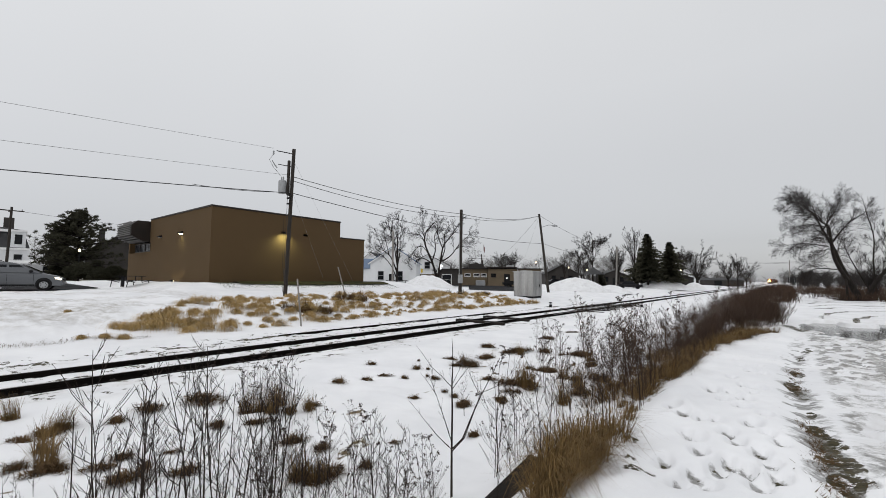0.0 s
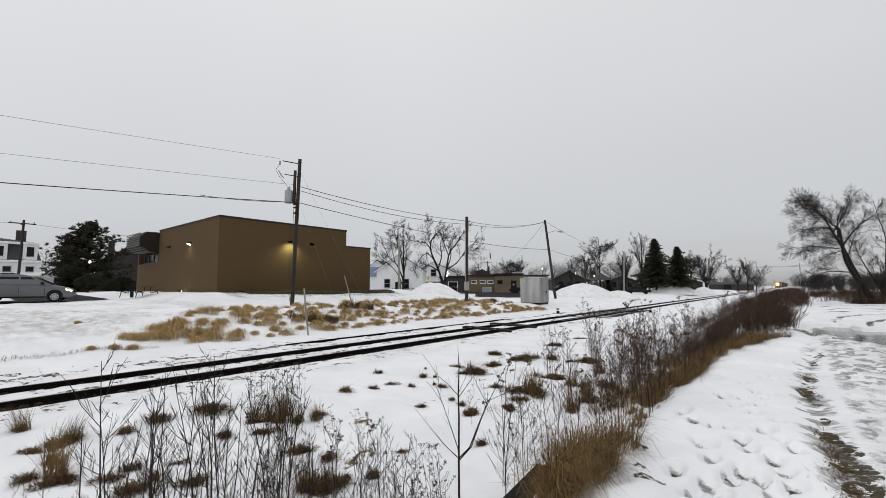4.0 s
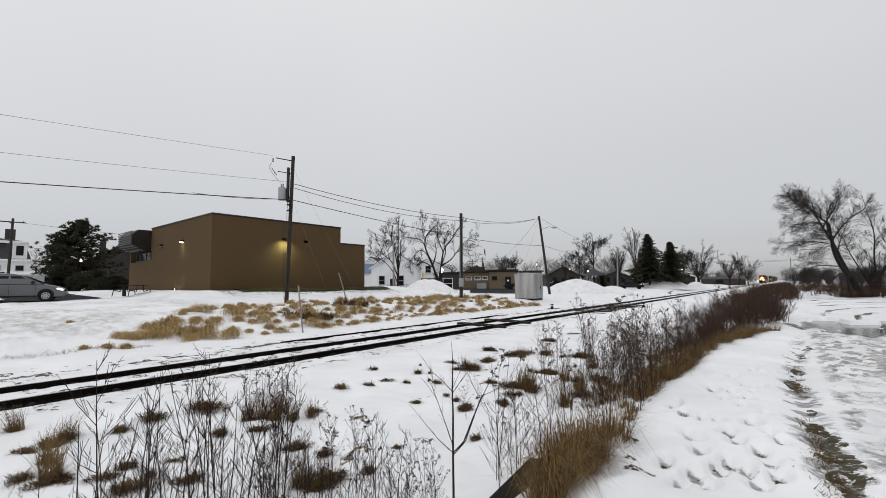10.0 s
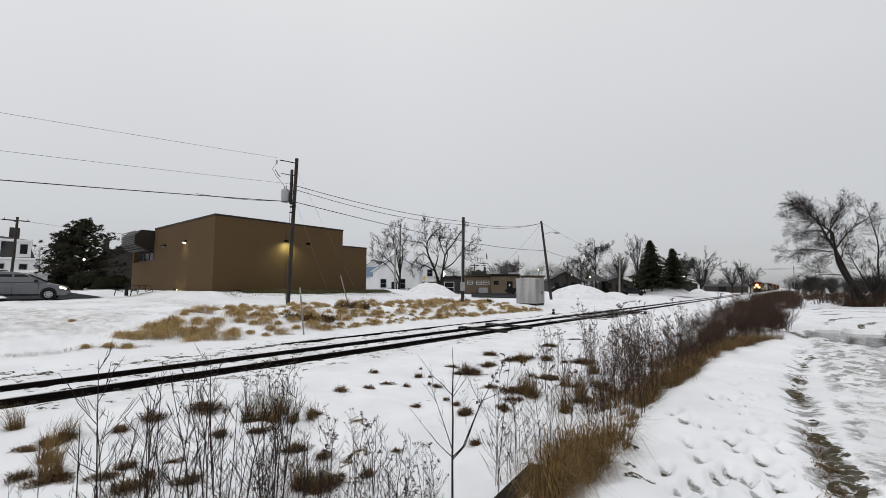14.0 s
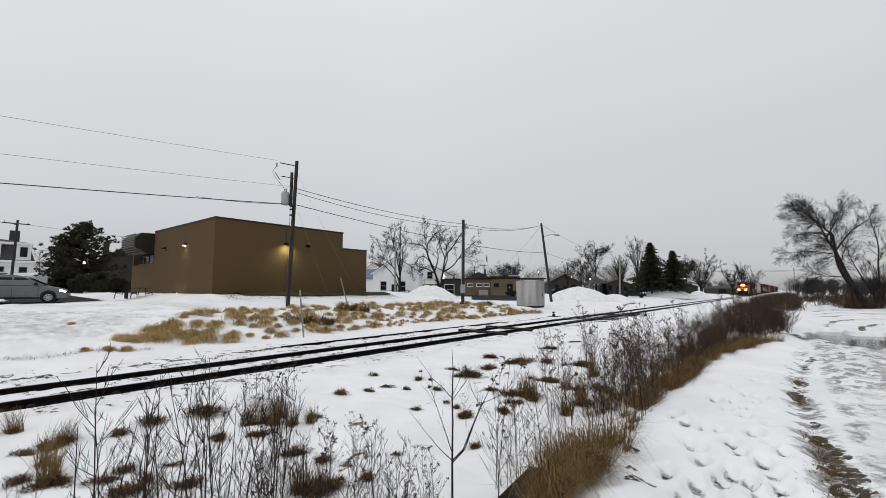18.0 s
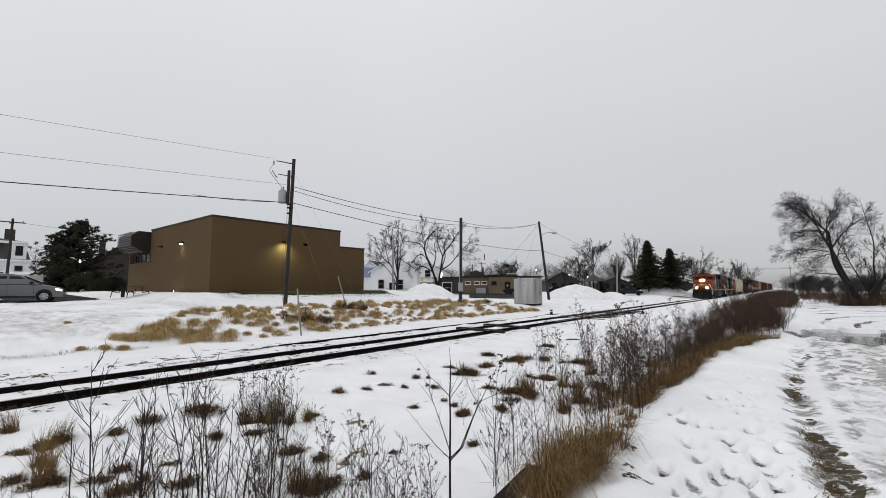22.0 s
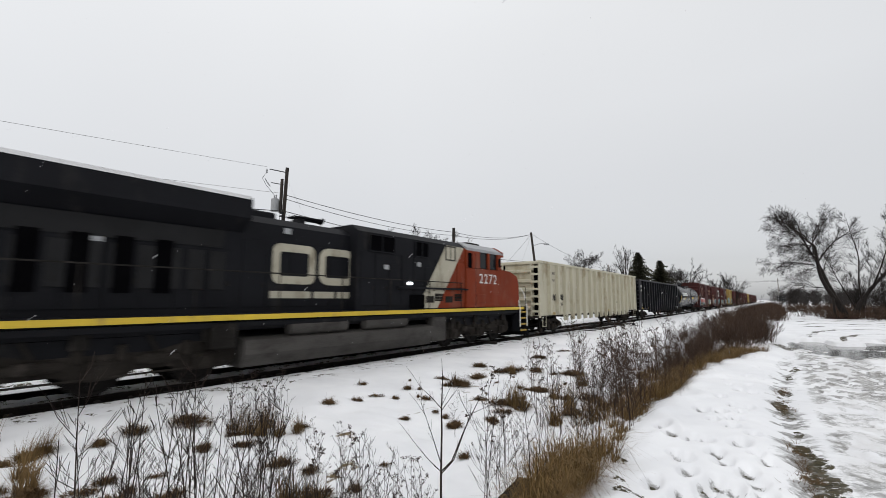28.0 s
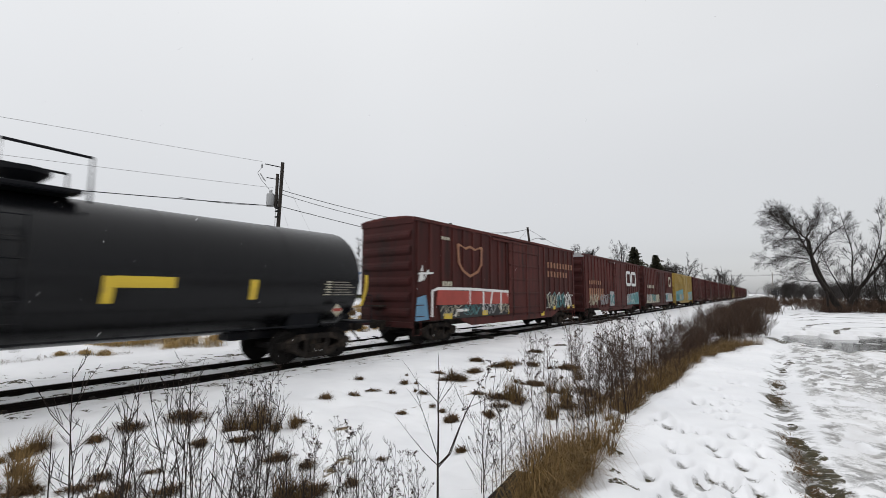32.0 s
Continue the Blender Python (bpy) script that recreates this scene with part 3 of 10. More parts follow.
rng = np.random.default_rng(7)
PRINTS = [(a, b, rng.uniform(0.075, 0.115), rng.uniform(0.12, 0.17)) for a, b in (
    (10.59, 6.54), (10.76, 6.20), (10.97, 6.17), (10.92, 5.44), (11.03, 5.31), (11.12, 4.91), (10.90, 4.47), (11.13, 6.19), (11.47, 6.26), (11.33, 7.07), (11.05, 8.98),
    (11.13, 7.88), (11.25, 8.43), (11.35, 7.58), (11.28, 5.72), (11.38, 5.43), (11.63, 5.92), (11.58, 5.26), (11.67, 5.01), (11.30, 4.61), (11.36, 4.82), (11.50, 4.75),
    (11.61, 4.46), (11.58, 6.72), (11.28, 4.24), (11.09, 4.12), (11.09, 7.30), (11.46, 8.41), (11.27, 9.87), (10.88, 7.94), (11.73, 4.71), (11.15, 4.38), (11.74, 5.68))]
PRINTS += [(rng.uniform(10.9, 11.75), rng.uniform(6.5, 17), rng.uniform(0.06, 0.09), rng.uniform(0.05, 0.10)) for _ in range(22)]
PRINTS += [(rng.uniform(12.3, 14.2), 5.0 + 9.0 * rng.random(), rng.uniform(0.05, 0.1), rng.uniform(0.04, 0.09)) for _ in range(46)]
PUDDLE = (14.3, 22.4, 2.3, 3.7)


def rut_x(y):
    return np.interp(y, (3.6, 4.8, 5.6, 6.8, 9.2, 11.5, 18, 30), (12.25, 12.13, 12.06, 11.97, 11.89, 11.92, 12.1, 12.6))


def base_z(x, y):
    x, y = np.asarray(x, float), np.asarray(y, float)
    s = smooth01(18, 42, y)
    z = np.interp(x, PX, PZ_NEAR) * (1 - s) + np.interp(x, PX, PZ_FAR) * s
    # the pad on which the brown building stands
    pad = smooth01(-17.5, -21.0, x) * smooth01(9.5, 13, y) * smooth01(46, 30, y) * smooth01(-60, -48, x)
    z = z * (1 - pad) + 1.7 * pad
    # snow ploughed up along the road
    z = z + 0.07 * np.exp(-((x + 18.0 + 0.1 * y) / 1.6) ** 2) * smooth01(9, 4, y) * (0.6 + 0.8 * vnoise(x * 0.8, y * 0.8, 5))
    return z


def gz(x, y):
    """Height of the ground."""
    x, y = np.asarray(x, float), np.asarray(y, float)
    z = base_z(x, y)
    away = smooth01(1.6, 3.0, np.abs(x))
    path = smooth01(10.3, 10.8, x)
    near = smooth01(80, 40, np.hypot(x - 8, y))
    field = smooth01(3.2, 4.5, x) * smooth01(9.8, 9.2, x) * smooth01(20, 14, y)
    z = z + field * (fbm(x * 1.7, y * 1.7, 17, 3) - 0.5) * 0.16
    z = z + away * near * ((fbm(x * 0.6, y * 0.6, 1) - 0.5) * 0.16 + (fbm(x * 2.3, y * 2.3, 2) - 0.5) * 0.06 * (1 - path * 0.4))
    bank = smooth01(-4.5, -6, x) * smooth01(-15, -12, x) * smooth01(34, 26, y)
    z = z + bank * (fbm(x * 1.4, y * 1.4, 4) - 0.5) * 0.3
    # wheel ruts along the lane
    for c, d in ((0.0, 0.07), (1.6, 0.06)):
        z = z - d * path * np.exp(-((x - c - rut_x(y)) / 0.2) ** 2) * smooth01(30, 14, y)
    # snow melted back from the rails
    z = z - 0.1 * np.exp(-((np.abs(x) - 0.82 - (fbm(x * 2.4, y * 2.6, 18, 3) - 0.5) * 0.12) / 0.19) ** 4)
    z = z + 0.025 * smooth01(0.6, 0.45, np.abs(x)) * smooth01(0.45, 0.6, fbm(x * 3.0, y * 2.2, 19, 3)) * smooth01(40, 25, y)
    z = z + path * smooth01(12.1, 12.6, x) * smooth01(22, 14, y) * (fbm(x * 3.4, y * 3.8, 9, 3) - 0.5) * 0.13
    # trampled humps between the footprints
    z = z + path * smooth01(12.1, 11.8, x) * smooth01(11, 6, y) * (fbm(x * 2.6, y * 2.2, 14, 2) - 0.5) * 0.05
    # the snow's rounded lip along the verge
    z = z + 0.05 * np.exp(-((x - 10.62 - 0.12 * np.sin(y * 2.3) - 0.1 * np.sin(y * 5.1)) / 0.13) ** 2) * smooth01(18, 12, y)
    px, py, pa, pb = PUDDLE
    hollow = smooth01(1.35, 0.6, np.hypot((x - px) / pa, (y - py) / pb) + (fbm(x * 1.1, y * 0.7, 12) - 0.5) * 1.1)
    z = z - hollow * (0.2 - 0.24 * smooth01(0.5, 0.62, vnoise(x * 1.6, y * 0.8, 15)) * smooth01(20.5, 23, y))
    return z


def g1(x, y):
    return float(gz(x, y))


def axis_steps(*spans):
    out = []
    for a, b, s in spans:
        out.extend(np.arange(a, b - 1e-6, s))
    return np.array(out + [spans[-1][1]])


def build_ground():
    xs = axis_steps((-700, -120, 40), (-120, -48, 6), (-48, -18, 1.0), (-18, -3.2, 0.28), (-3.2, -1.4, 0.12), (-1.4, 1.4, 0.06), (1.4, 3, 0.12), (3, 9, 0.16), (9, 10.2, 0.09), (10.2, 12.6, 0.028), (12.6, 15, 0.04), (15, 22, 0.5), (22, 60, 3), (60, 700, 40))
    ys = axis_steps((-60, -4, 4), (-4, -0.4, 0.4), (-0.4, 3, 0.06), (3, 9.5, 0.03), (9.5, 16, 0.07), (16, 30, 0.16), (30, 60, 0.6), (60, 140, 3), (140, 1400, 45))
    X, Y = np.meshgrid(xs, ys, indexing="ij")
    Z = gz(X, Y)
    for a, b, r, d in PRINTS:
        i0, i1 = np.searchsorted(xs, (a - 0.4, a + 0.4))
        j0, j1 = np.searchsorted(ys, (b - 0.5, b + 0.5))
        q = np.hypot((X[i0:i1, j0:j1] - a) / r, (Y[i0:i1, j0:j1] - b) / (r * 1.9))
        Z[i0:i1, j0:j1] += -0.62 * d * smooth01(1.15, 0.5, q) - 0.12 * d * np.exp(-((q / 1.5) ** 2)) + 0.005 * np.exp(-((q - 1.35) / 0.3) ** 2)
    n, mcols = X.shape
    co = np.stack([X, Y, Z], -1).reshape(-1, 3)
    i, j = np.meshgrid(np.arange(n - 1), np.arange(mcols - 1), indexing="ij")
    a = (i * mcols + j).ravel()
    faces = np.stack([a, a + mcols, a + mcols + 1, a + 1], -1)
    me = bpy.data.meshes.new("ground")
    me.vertices.add(len(co))
    me.vertices.foreach_set("co", co.ravel())
    me.loops.add(faces.size)
    me.loops.foreach_set("vertex_index", faces.ravel())
    me.polygons.add(len(faces))
    me.polygons.foreach_set("loop_start", np.arange(len(faces)) * 4)
    me.polygons.foreach_set("use_smooth", np.ones(len(faces), bool))
    me.update(calc_edges=True)
    path = smooth01(10.3, 10.7, X)
    n1, n2, n3 = fbm(X * 1.2, Y * 0.45, 21, 4), fbm(X * 3, Y * 1.3, 22, 4), fbm(X * 0.35, Y * 0.35, 23, 3)
    # bare grassy patches in the rut, broken by snow
    c = rut_x(Y)
    dirt_shade = np.zeros_like(X)
    for cy, hx, hy, dx in ((10.4, 0.12, 0.55, 0.0), (9.0, 0.13, 0.6, -0.02), (7.35, 0.06, 0.16, 0.02), (6.55, 0.10, 0.36, 0.0), (5.95, 0.13, 0.34, 0.02), (5.4, 0.13, 0.3, 0.03), (4.95, 0.13, 0.3, 0.0), (4.4, 0.15, 0.45, 0.02), (3.7, 0.13, 0.4, 0.0), (12.6, 0.1, 0.3, 0.1), (13.8, 0.14, 0.35, 0.25)):
        q = np.hypot((X - c - dx - (n1 - 0.5) * 0.25) / hx, (Y - cy) / hy) + (fbm(X * 5, Y * 4, 71, 3) - 0.5) * 2.2
        dirt_shade = np.maximum(dirt_shade, path * 0.8 * smooth01(1.3, 0.7, q))
    swirl = np.sin(5.0 * np.hypot(X - 16.8, (Y - 24) * 0.34) + 2.5 * n3)
    lane = path * smooth01(23, 26, Y) * smooth01(60, 48, Y) * smooth01(12.6, 13.4, X) * smooth01(34, 22, X)
    dirt_shade = np.maximum(dirt_shade, lane * smooth01(0.7, 0.95, swirl) * smooth01(0.35, 0.5, n1) * 0.8)
    px, py, pa, pb = PUDDLE
    q = np.hypot((X - px) / pa, (Y - py) / pb)
    dirt_shade = np.maximum(dirt_shade, 0.7 * smooth01(0.5, 0.62, fbm(X * 1.0, Y * 0.9, 45, 3)) * smooth01(1.5, 1.2, q) * smooth01(23.5, 21, Y))
    churned = path * smooth01(12.1, 12.5, X) * smooth01(24, 15, Y) * smooth01(2.2, 3.0, Y) * smooth01(15.6, 14.8, X)
    wet = churned * (0.06 + 0.95 * smooth01(0.5, 0.56, fbm(X * 6.5, Y * 5.5, 27, 2)) * (0.35 + 0.65 * smooth01(0.4, 0.55, n3)))
    ruts = np.exp(-((X - c - 0.42) / 0.16) ** 2) + np.exp(-((X - c - 1.55) / 0.3) ** 2)
    wet = np.maximum(wet, churned * 0.85 * ruts * smooth01(0.46, 0.53, fbm(X * 3.4, Y * 3.0, 28, 3)))
    wet = np.maximum(wet, path * np.exp(-((X - c) / 0.22) ** 2) * smooth01(20, 11, Y) * (0.05 + 0.9 * smooth01(0.5, 0.55, fbm(X * 4.5, Y * 4.0, 29, 3))))
    wet = np.maximum(wet, lane * 0.45 * smooth01(0.5, 0.95, swirl))
    wet = np.maximum(wet, 0.3 * smooth01(0.5, 0.7, n2) * smooth01(2.6, 1.8, np.abs(X)))
    # broken line of bare ballast beyond the far rail
    dirt_shade = np.maximum(dirt_shade, 0.9 * np.exp(-((X + 2.52 + (n2 - 0.5) * 0.5) / 0.2) ** 2) * smooth01(0.44, 0.54, fbm(X * 1.4, Y * 1.6, 37, 3)) * smooth01(60, 30, Y))
    dirt_shade = np.maximum(dirt_shade, 0.9 * np.exp(-((np.abs(X) - 0.80 - (fbm(X * 2.4, Y * 2.6, 18, 3) - 0.5) * 0.14) / 0.17) ** 4))
    spots = smooth01(0.62, 0.66, fbm(X * 5.0, Y * 4.5, 38, 2)) * smooth01(3.4, 2.6, np.abs(X + 0.6)) * smooth01(40, 25, Y)
    dirt_shade = np.maximum(dirt_shade, 0.55 * spots)
    # footprint bottoms darkened: trodden slush, with the hollow's shade painted in
    for a, b, r, d in PRINTS:
        i0, i1 = np.searchsorted(xs, (a - 0.3, a + 0.3))
        j0, j1 = np.searchsorted(ys, (b - 0.4, b + 0.4))
        q = np.hypot((X[i0:i1, j0:j1] - a) / r, (Y[i0:i1, j0:j1] - b - 0.5 * r + 0.5 * (X[i0:i1, j0:j1] - a)) / (r * 0.9))
        wet[i0:i1, j0:j1] = np.maximum(wet[i0:i1, j0:j1], smooth01(1.0, 0.4, q) * min(0.85, 6 * d))
        dirt_shade[i0:i1, j0:j1] = np.maximum(dirt_shade[i0:i1, j0:j1], smooth01(0.7, 0.3, q) * (min(0.58, 4.5 * d) if d > 0.12 else 0.0))
    for (a, b, r) in ((11.44, 4.68, 0.09), (11.58, 4.72, 0.07), (10.73, 4.07, 0.13), (10.64, 4.3, 0.1), (10.86, 4.1, 0.08), (10.55, 4.75, 0.1), (10.3, 7.2, 0.1), (10.34, 9.0, 0.12)):
        i0, i1 = np.searchsorted(xs, (a - 0.4, a + 0.4))
        j0, j1 = np.searchsorted(ys, (b - 0.5, b + 0.5))
        q = np.hypot((X[i0:i1, j0:j1] - a) / r, (Y[i0:i1, j0:j1] - b) / (r * 0.8))
        dirt_shade[i0:i1, j0:j1] = np.maximum(dirt_shade[i0:i1, j0:j1], 0.62 * smooth01(1.3, 0.3, q))
    soil = 0.85 * smooth01(-5.6, -8, X) * smooth01(-25, -20, X) * smooth01(14, 7, Y) * smooth01(0.42, 0.62, fbm(X * 0.5, Y * 0.5, 33, 4))
    soil = np.maximum(soil, path * smooth01(12.0, 12.8, X) * smooth01(40, 12, Y) * 0.42)
    soil = np.maximum(soil, 0.3 * smooth01(2.8, 1.8, np.abs(X)) * smooth01(0.4, 0.6, n2))
    strip = smooth01(9.5, 9.9, X) * smooth01(10.42, 10.2, X + (n2 - 0.5) * 0.35 - 0.05 * np.clip(Y - 10, 0, 8))
    grass = strip * (0.2 + 0.4 * n2)
    bank = smooth01(-4.7, -5.6, X + (n3 - 0.5) * 1.5) * smooth01(-12.5, -10.5, X + (n3 - 0.5) * 3) * smooth01(3.5, 8.5, Y + (X + 5) * 0.3) * smooth01(36, 26, Y)
    grass = np.maximum(grass, bank * 0.35 * smooth01(0.52, 0.66, n1))
    grass = np.maximum(grass, 0.6 * smooth01(-20.6, -21.2, X) * smooth01(13, 14, Y) * smooth01(31, 28, Y) * smooth01(0.36, 0.5, n3 + 0.1 * n2))
    field = smooth01(3.5, 5, X) * smooth01(9.6, 9, X) * smooth01(40, 25, Y)
    grass = np.maximum(grass, field * 0.5 * smooth01(0.62, 0.74, n2))
    far = smooth01(60, 140, np.hypot(X, Y))
    grass = np.maximum(grass, far * 0.42 * smooth01(0.45, 0.6, fbm(X * 0.03, Y * 0.03, 30)))
    for name, arr in (("dirt_shade", dirt_shade), ("wet", wet), ("grass", grass), ("soil", soil)):
        at = me.attributes.new(name, "FLOAT", "POINT")
        at.data.foreach_set("value", arr.astype(np.float32).ravel())
    me.materials.append(SNOW)
    tagged(new("ground", me), "wet trampled snow with ruts, footprints and dead grass showing through", kind="structure")


build_ground()


def blob(cx, cy, rx, ry, n=40, seed=0, rough=0.25):
    out = []
    for i in range(n):
        w = 2 * math.pi * i / n
        k = 1 + rough * (float(fbm(np.array(math.cos(w) * 1.7 + seed), np.array(math.sin(w) * 1.7 + 9), seed)) - 0.5) * 2
        out.append((cx + rx * k * math.cos(w), cy + ry * k * math.sin(w)))
    return out


# short dead grass in the bare wheel track
g = Geo()
for k in range(3000):
    cy, hx, hy = ((10.4, 0.12, 0.5), (9.0, 0.13, 0.55), (6.55, 0.10, 0.36), (5.95, 0.10, 0.3), (5.4, 0.13, 0.35), (4.95, 0.16, 0.3), (4.4, 0.2, 0.5))[k % 7]
    y = cy + hy * 0.55 * rng.normal()
    x = float(rut_x(y)) + hx * 0.5 * rng.normal()
    if float(vnoise(np.array(x * 9), np.array(y * 9), 66)) < 0.38:
        continue
    z, a, ln, w = g1(x, y), rng.uniform(0, math.tau), rng.uniform(0.03, 0.085), rng.uniform(0.003, 0.006)
    c, q, h = math.cos(a), math.sin(a), ln * rng.uniform(0.15, 0.6)
    g.add([(x - q * w, y + c * w, z - 0.01), (x + q * w, y - c * w, z - 0.01), (x + c * ln, y + q * ln, z + h)], [(0, 1, 2)])
solid("rut_grass", g, MATGRASS, "flattened dead grass in the bare wheel track", kind="stuff")

# melt water lying in the lane
g = Geo()
o = blob(14.5, 22.4, 3.8, 5.6, 48, 3, 0.2)
g.add([(x, y, 0.25) for x, y in o], [tuple(range(len(o)))])
tagged(part("puddle_water", g, WATER), "grey melt water standing in the rutted lane", kind="structure")


def road_strip(name, mat_, pts, width, lift, label):
    """A ribbon that lies on the ground."""
    g = Geo()
    P = [Vector(p) for p in pts]
    us = []
    for a, b in zip(P, P[1:]):
        k = max(2, int((b - a).length / 2))
        us += [a.lerp(b, i / k) for i in range(k)]
    us.append(P[-1])
    rows = []
    for i, p in enumerate(us):
        d = (us[min(i + 1, len(us) - 1)] - us[max(i - 1, 0)]).normalized()
        s = Vector((-d.y, d.x))
        rows.append([p + s * width * (k / 6 - 0.5) for k in range(7)])
    v = [(q.x, q.y, float(base_z(q.x, q.y)) + lift) for r in rows for q in r]
    f = [(i * 7 + k, (i + 1) * 7 + k, (i + 1) * 7 + k + 1, i * 7 + k + 1) for i in range(len(rows) - 1) for k in range(6)]
    g.add(v, f)
    return tagged(part(name, g, mat_, None, smooth=60), label, kind="structure")


road_strip("road", ASPHALT, [(-26.6, -70), (-26.6, 1.5), (-27.2, 4.6), (-30, 6.6), (-60, 7.8)], 5.2, 0.07, "wet dark asphalt street with melting snow at its edges")
road_strip("parking_lot", ASPHALT, [(-36, 62), (-29, 63.5), (-22, 67)], 8, 0.12, "wet asphalt yard before the low school building")

road_strip("yard_entrance", ASPHALT, [(-16.5, 46.5), (-22.5, 55), (-29, 64)], 7.5, 0.1, "wet asphalt drive leading to the yard")

road_strip("lawn", LAWN, [(-20.9, 15.5), (-20.45, 19), (-20.6, 25), (-20.9, 30.5)], 2.3, 0.09, "thawed strip of dull green lawn along the building")

# ---- railway ----
RAIL_PROF = [(-0.07, -0.16), (0.07, -0.16), (0.07, -0.145), (0.012, -0.12), (0.012, -0.045), (0.036, -0.035), (0.036, -0.004), (0.03, 0.0), (-0.03, 0.0), (-0.036, -0.004), (-0.036, -0.035), (-0.012, -0.045), (-0.012, -0.12), (-0.07, -0.145)]


def rail(x, y0, y1, name="rail", dz=0.0):
    g = Geo().prism([(x + a, b + dz) for a, b in RAIL_PROF], 1, y0, y1)
    ob = tagged(part(name, g, RAIL), "dark rusty steel rail standing out of the snow", kind="structure")
    top = Geo().box(x - 0.026, x + 0.026, y0, y1, dz + 0.001, dz + 0.004)
    part("rail_head", top, RAILTOP, ob, "worn running surface")
    return ob


for rx in (-0.755, 0.755):
    rail(rx, -60, 900)
rail(-2.62, 8.5, 23.5, "loose_rail", -0.03)

# slush pressed up against the rails, with bare ballast beside them
g = Geo()
for side in (-1, 1):
    for k in range(420):
        y = rng.uniform(-6, 60)
        x = side * 0.755 + rng.choice((-1, 1)) * rng.uniform(0.09, 0.22)
        s = rng.uniform(0.02, 0.055)
        g.box(x - s, x + s, y - s * 1.4, y + s * 1.4, -0.16, -0.1 + s * 0.5, s * 0.5)
solid("ballast", g, TIE, "dark wet ballast stones beside the rails", kind="stuff")

tie_mesh = Geo().box(-1.3, 1.3, -0.115, 0.115, -0.30, -0.125, 0.015).mesh("tie")
tie_mesh.materials.append(TIE)
tie_root = thing("track_ties", "snow-covered creosoted railway ties under the rails", "", kind="structure")
for k in range(130):
    part("tie", tie_mesh, TIE, tie_root, at=pose(rng.uniform(-0.04, 0.04), -8 + k * 0.56 + rng.uniform(-0.03, 0.03), rng.uniform(-0.1, -0.05), 0, 0, rng.uniform(-1.5, 1.5)))

# two timbers laid proud across the track, and switch gear
for yy, tw in ((17.6, 4.5), (20.1, 5.5)):
    g = Geo().box(-1.45, 1.5, -0.11, 0.11, -0.17, 0.02, 0.02)
    ob = thing("crossing_timber", "long dark timber laid across the track between the rails", "timber", pose(0, yy, 0, 0, 0, -tw), "crossing timbers")
    part("beam", g, TIE, ob)
    part("steel_strap", Geo().box(-1.4, 1.45, 0.115, 0.135, -0.06, 0.03), RAIL, ob)


def switch_stand(x, y):
    ob = thing("switch_stand", "low dark steel switch stand beside the track", "switch stand", pose(x, y, g1(x, y)), "switch stands")
    part("base", Geo().box(-0.35, 0.35, -0.1, 0.1, -0.05, 0.05, 0.01), DARKMETAL, ob)
    part("body", Geo().box(-0.1, 0.1, -0.08, 0.08, 0.05, 0.22, 0.02), DARKMETAL, ob)
    part("mast", Geo().tube([(0, 0, 0.22), (0, 0, 0.36)], 0.025, 8), DARKMETAL, ob)
    part("target", Geo().box(-0.12, 0.12, -0.012, 0.012, 0.3, 0.4, 0.005), DARKMETAL, ob)
    part("throw_rod", Geo().tube([(-0.3, 0, 0.0), (-1.5, 0.1, -0.02)], 0.02, 6), RAIL, ob)


for k in range(9):
    part("long_tie", Geo().box(-1.35, 2.3 - 0.05 * k, -0.12, 0.12, -0.2, -0.03, 0.015), TIE, tie_root, "bare dark switch tie", at=pose(0, 29.0 + 1.35 * k + rng.uniform(-0.2, 0.2), rng.uniform(-0.04, 0.0), 0, 0, rng.uniform(-2, 2)))
switch_stand(2.6, 37.5)
switch_stand(-2.6, 31.5)
rail(1.02, 24.0, 40.0, "switch_rail", -0.01)
rail(-0.56, 27.0, 40.0, "switch_rail", -0.01)
post = thing("marker_post", "short white plastic marker post in the snow by the track", "post", pose(-3.76, 39.5, g1(-3.76, 39.5)))
part("shaft", Geo().tube([(0, 0, -0.1), (0, 0, 0.95)], 0.09, 10), TRIM, post)
part("cap", Geo().tube([(0, 0, 0.951), (0, 0, 1.02)], 0.095, 10), GREYMETAL, post)

# ---- train ----
# every vehicle has its leading end at y = 0 of its own space, z = 0 on the rail head, +x to the lane
FREIGHT_AXLES = (-0.89, 0.89)
LOCO_AXLES = (-1.95, 0.0, 1.95)
WHEEL_R = 0.46
spinning = []


def wheelset_geo(r):
    g = Geo()
    for s in (-1, 1):
        prof = [(s * 0.70, r * 0.3), (s * 0.70, r + 0.025), (s * 0.73, r + 0.025), (s * 0.735, r), (s * 0.83, r - 0.006), (s * 0.83, r * 0.86), (s * 0.80, r * 0.8), (s * 0.79, r * 0.4), (s * 0.83, r * 0.34), (s * 0.83, r * 0.1)]
        g.lathe(prof, (0, 0, 0), 0, 22)
    g.tube([(-1.02, 0, 0), (1.02, 0, 0)], 0.085, 10)
    for k in range(4):
        w = k * math.pi / 2
        for s in (-1, 1):
            g.tube([(s * 0.8, 0.3 * r * math.cos(w) * 1.9, 0.3 * r * math.sin(w) * 1.9), (s * 0.845, 0.3 * r * math.cos(w) * 1.9, 0.3 * r * math.sin(w) * 1.9)], 0.05, 6)
    return g


WHEELSET = wheelset_geo(WHEEL_R).mesh("wheelset", 35)
WHEELSET.materials.append(T_WHEEL)
LOCO_WHEELSET = wheelset_geo(0.53).mesh("wheelset", 35)
LOCO_WHEELSET.materials.append(T_WHEEL)


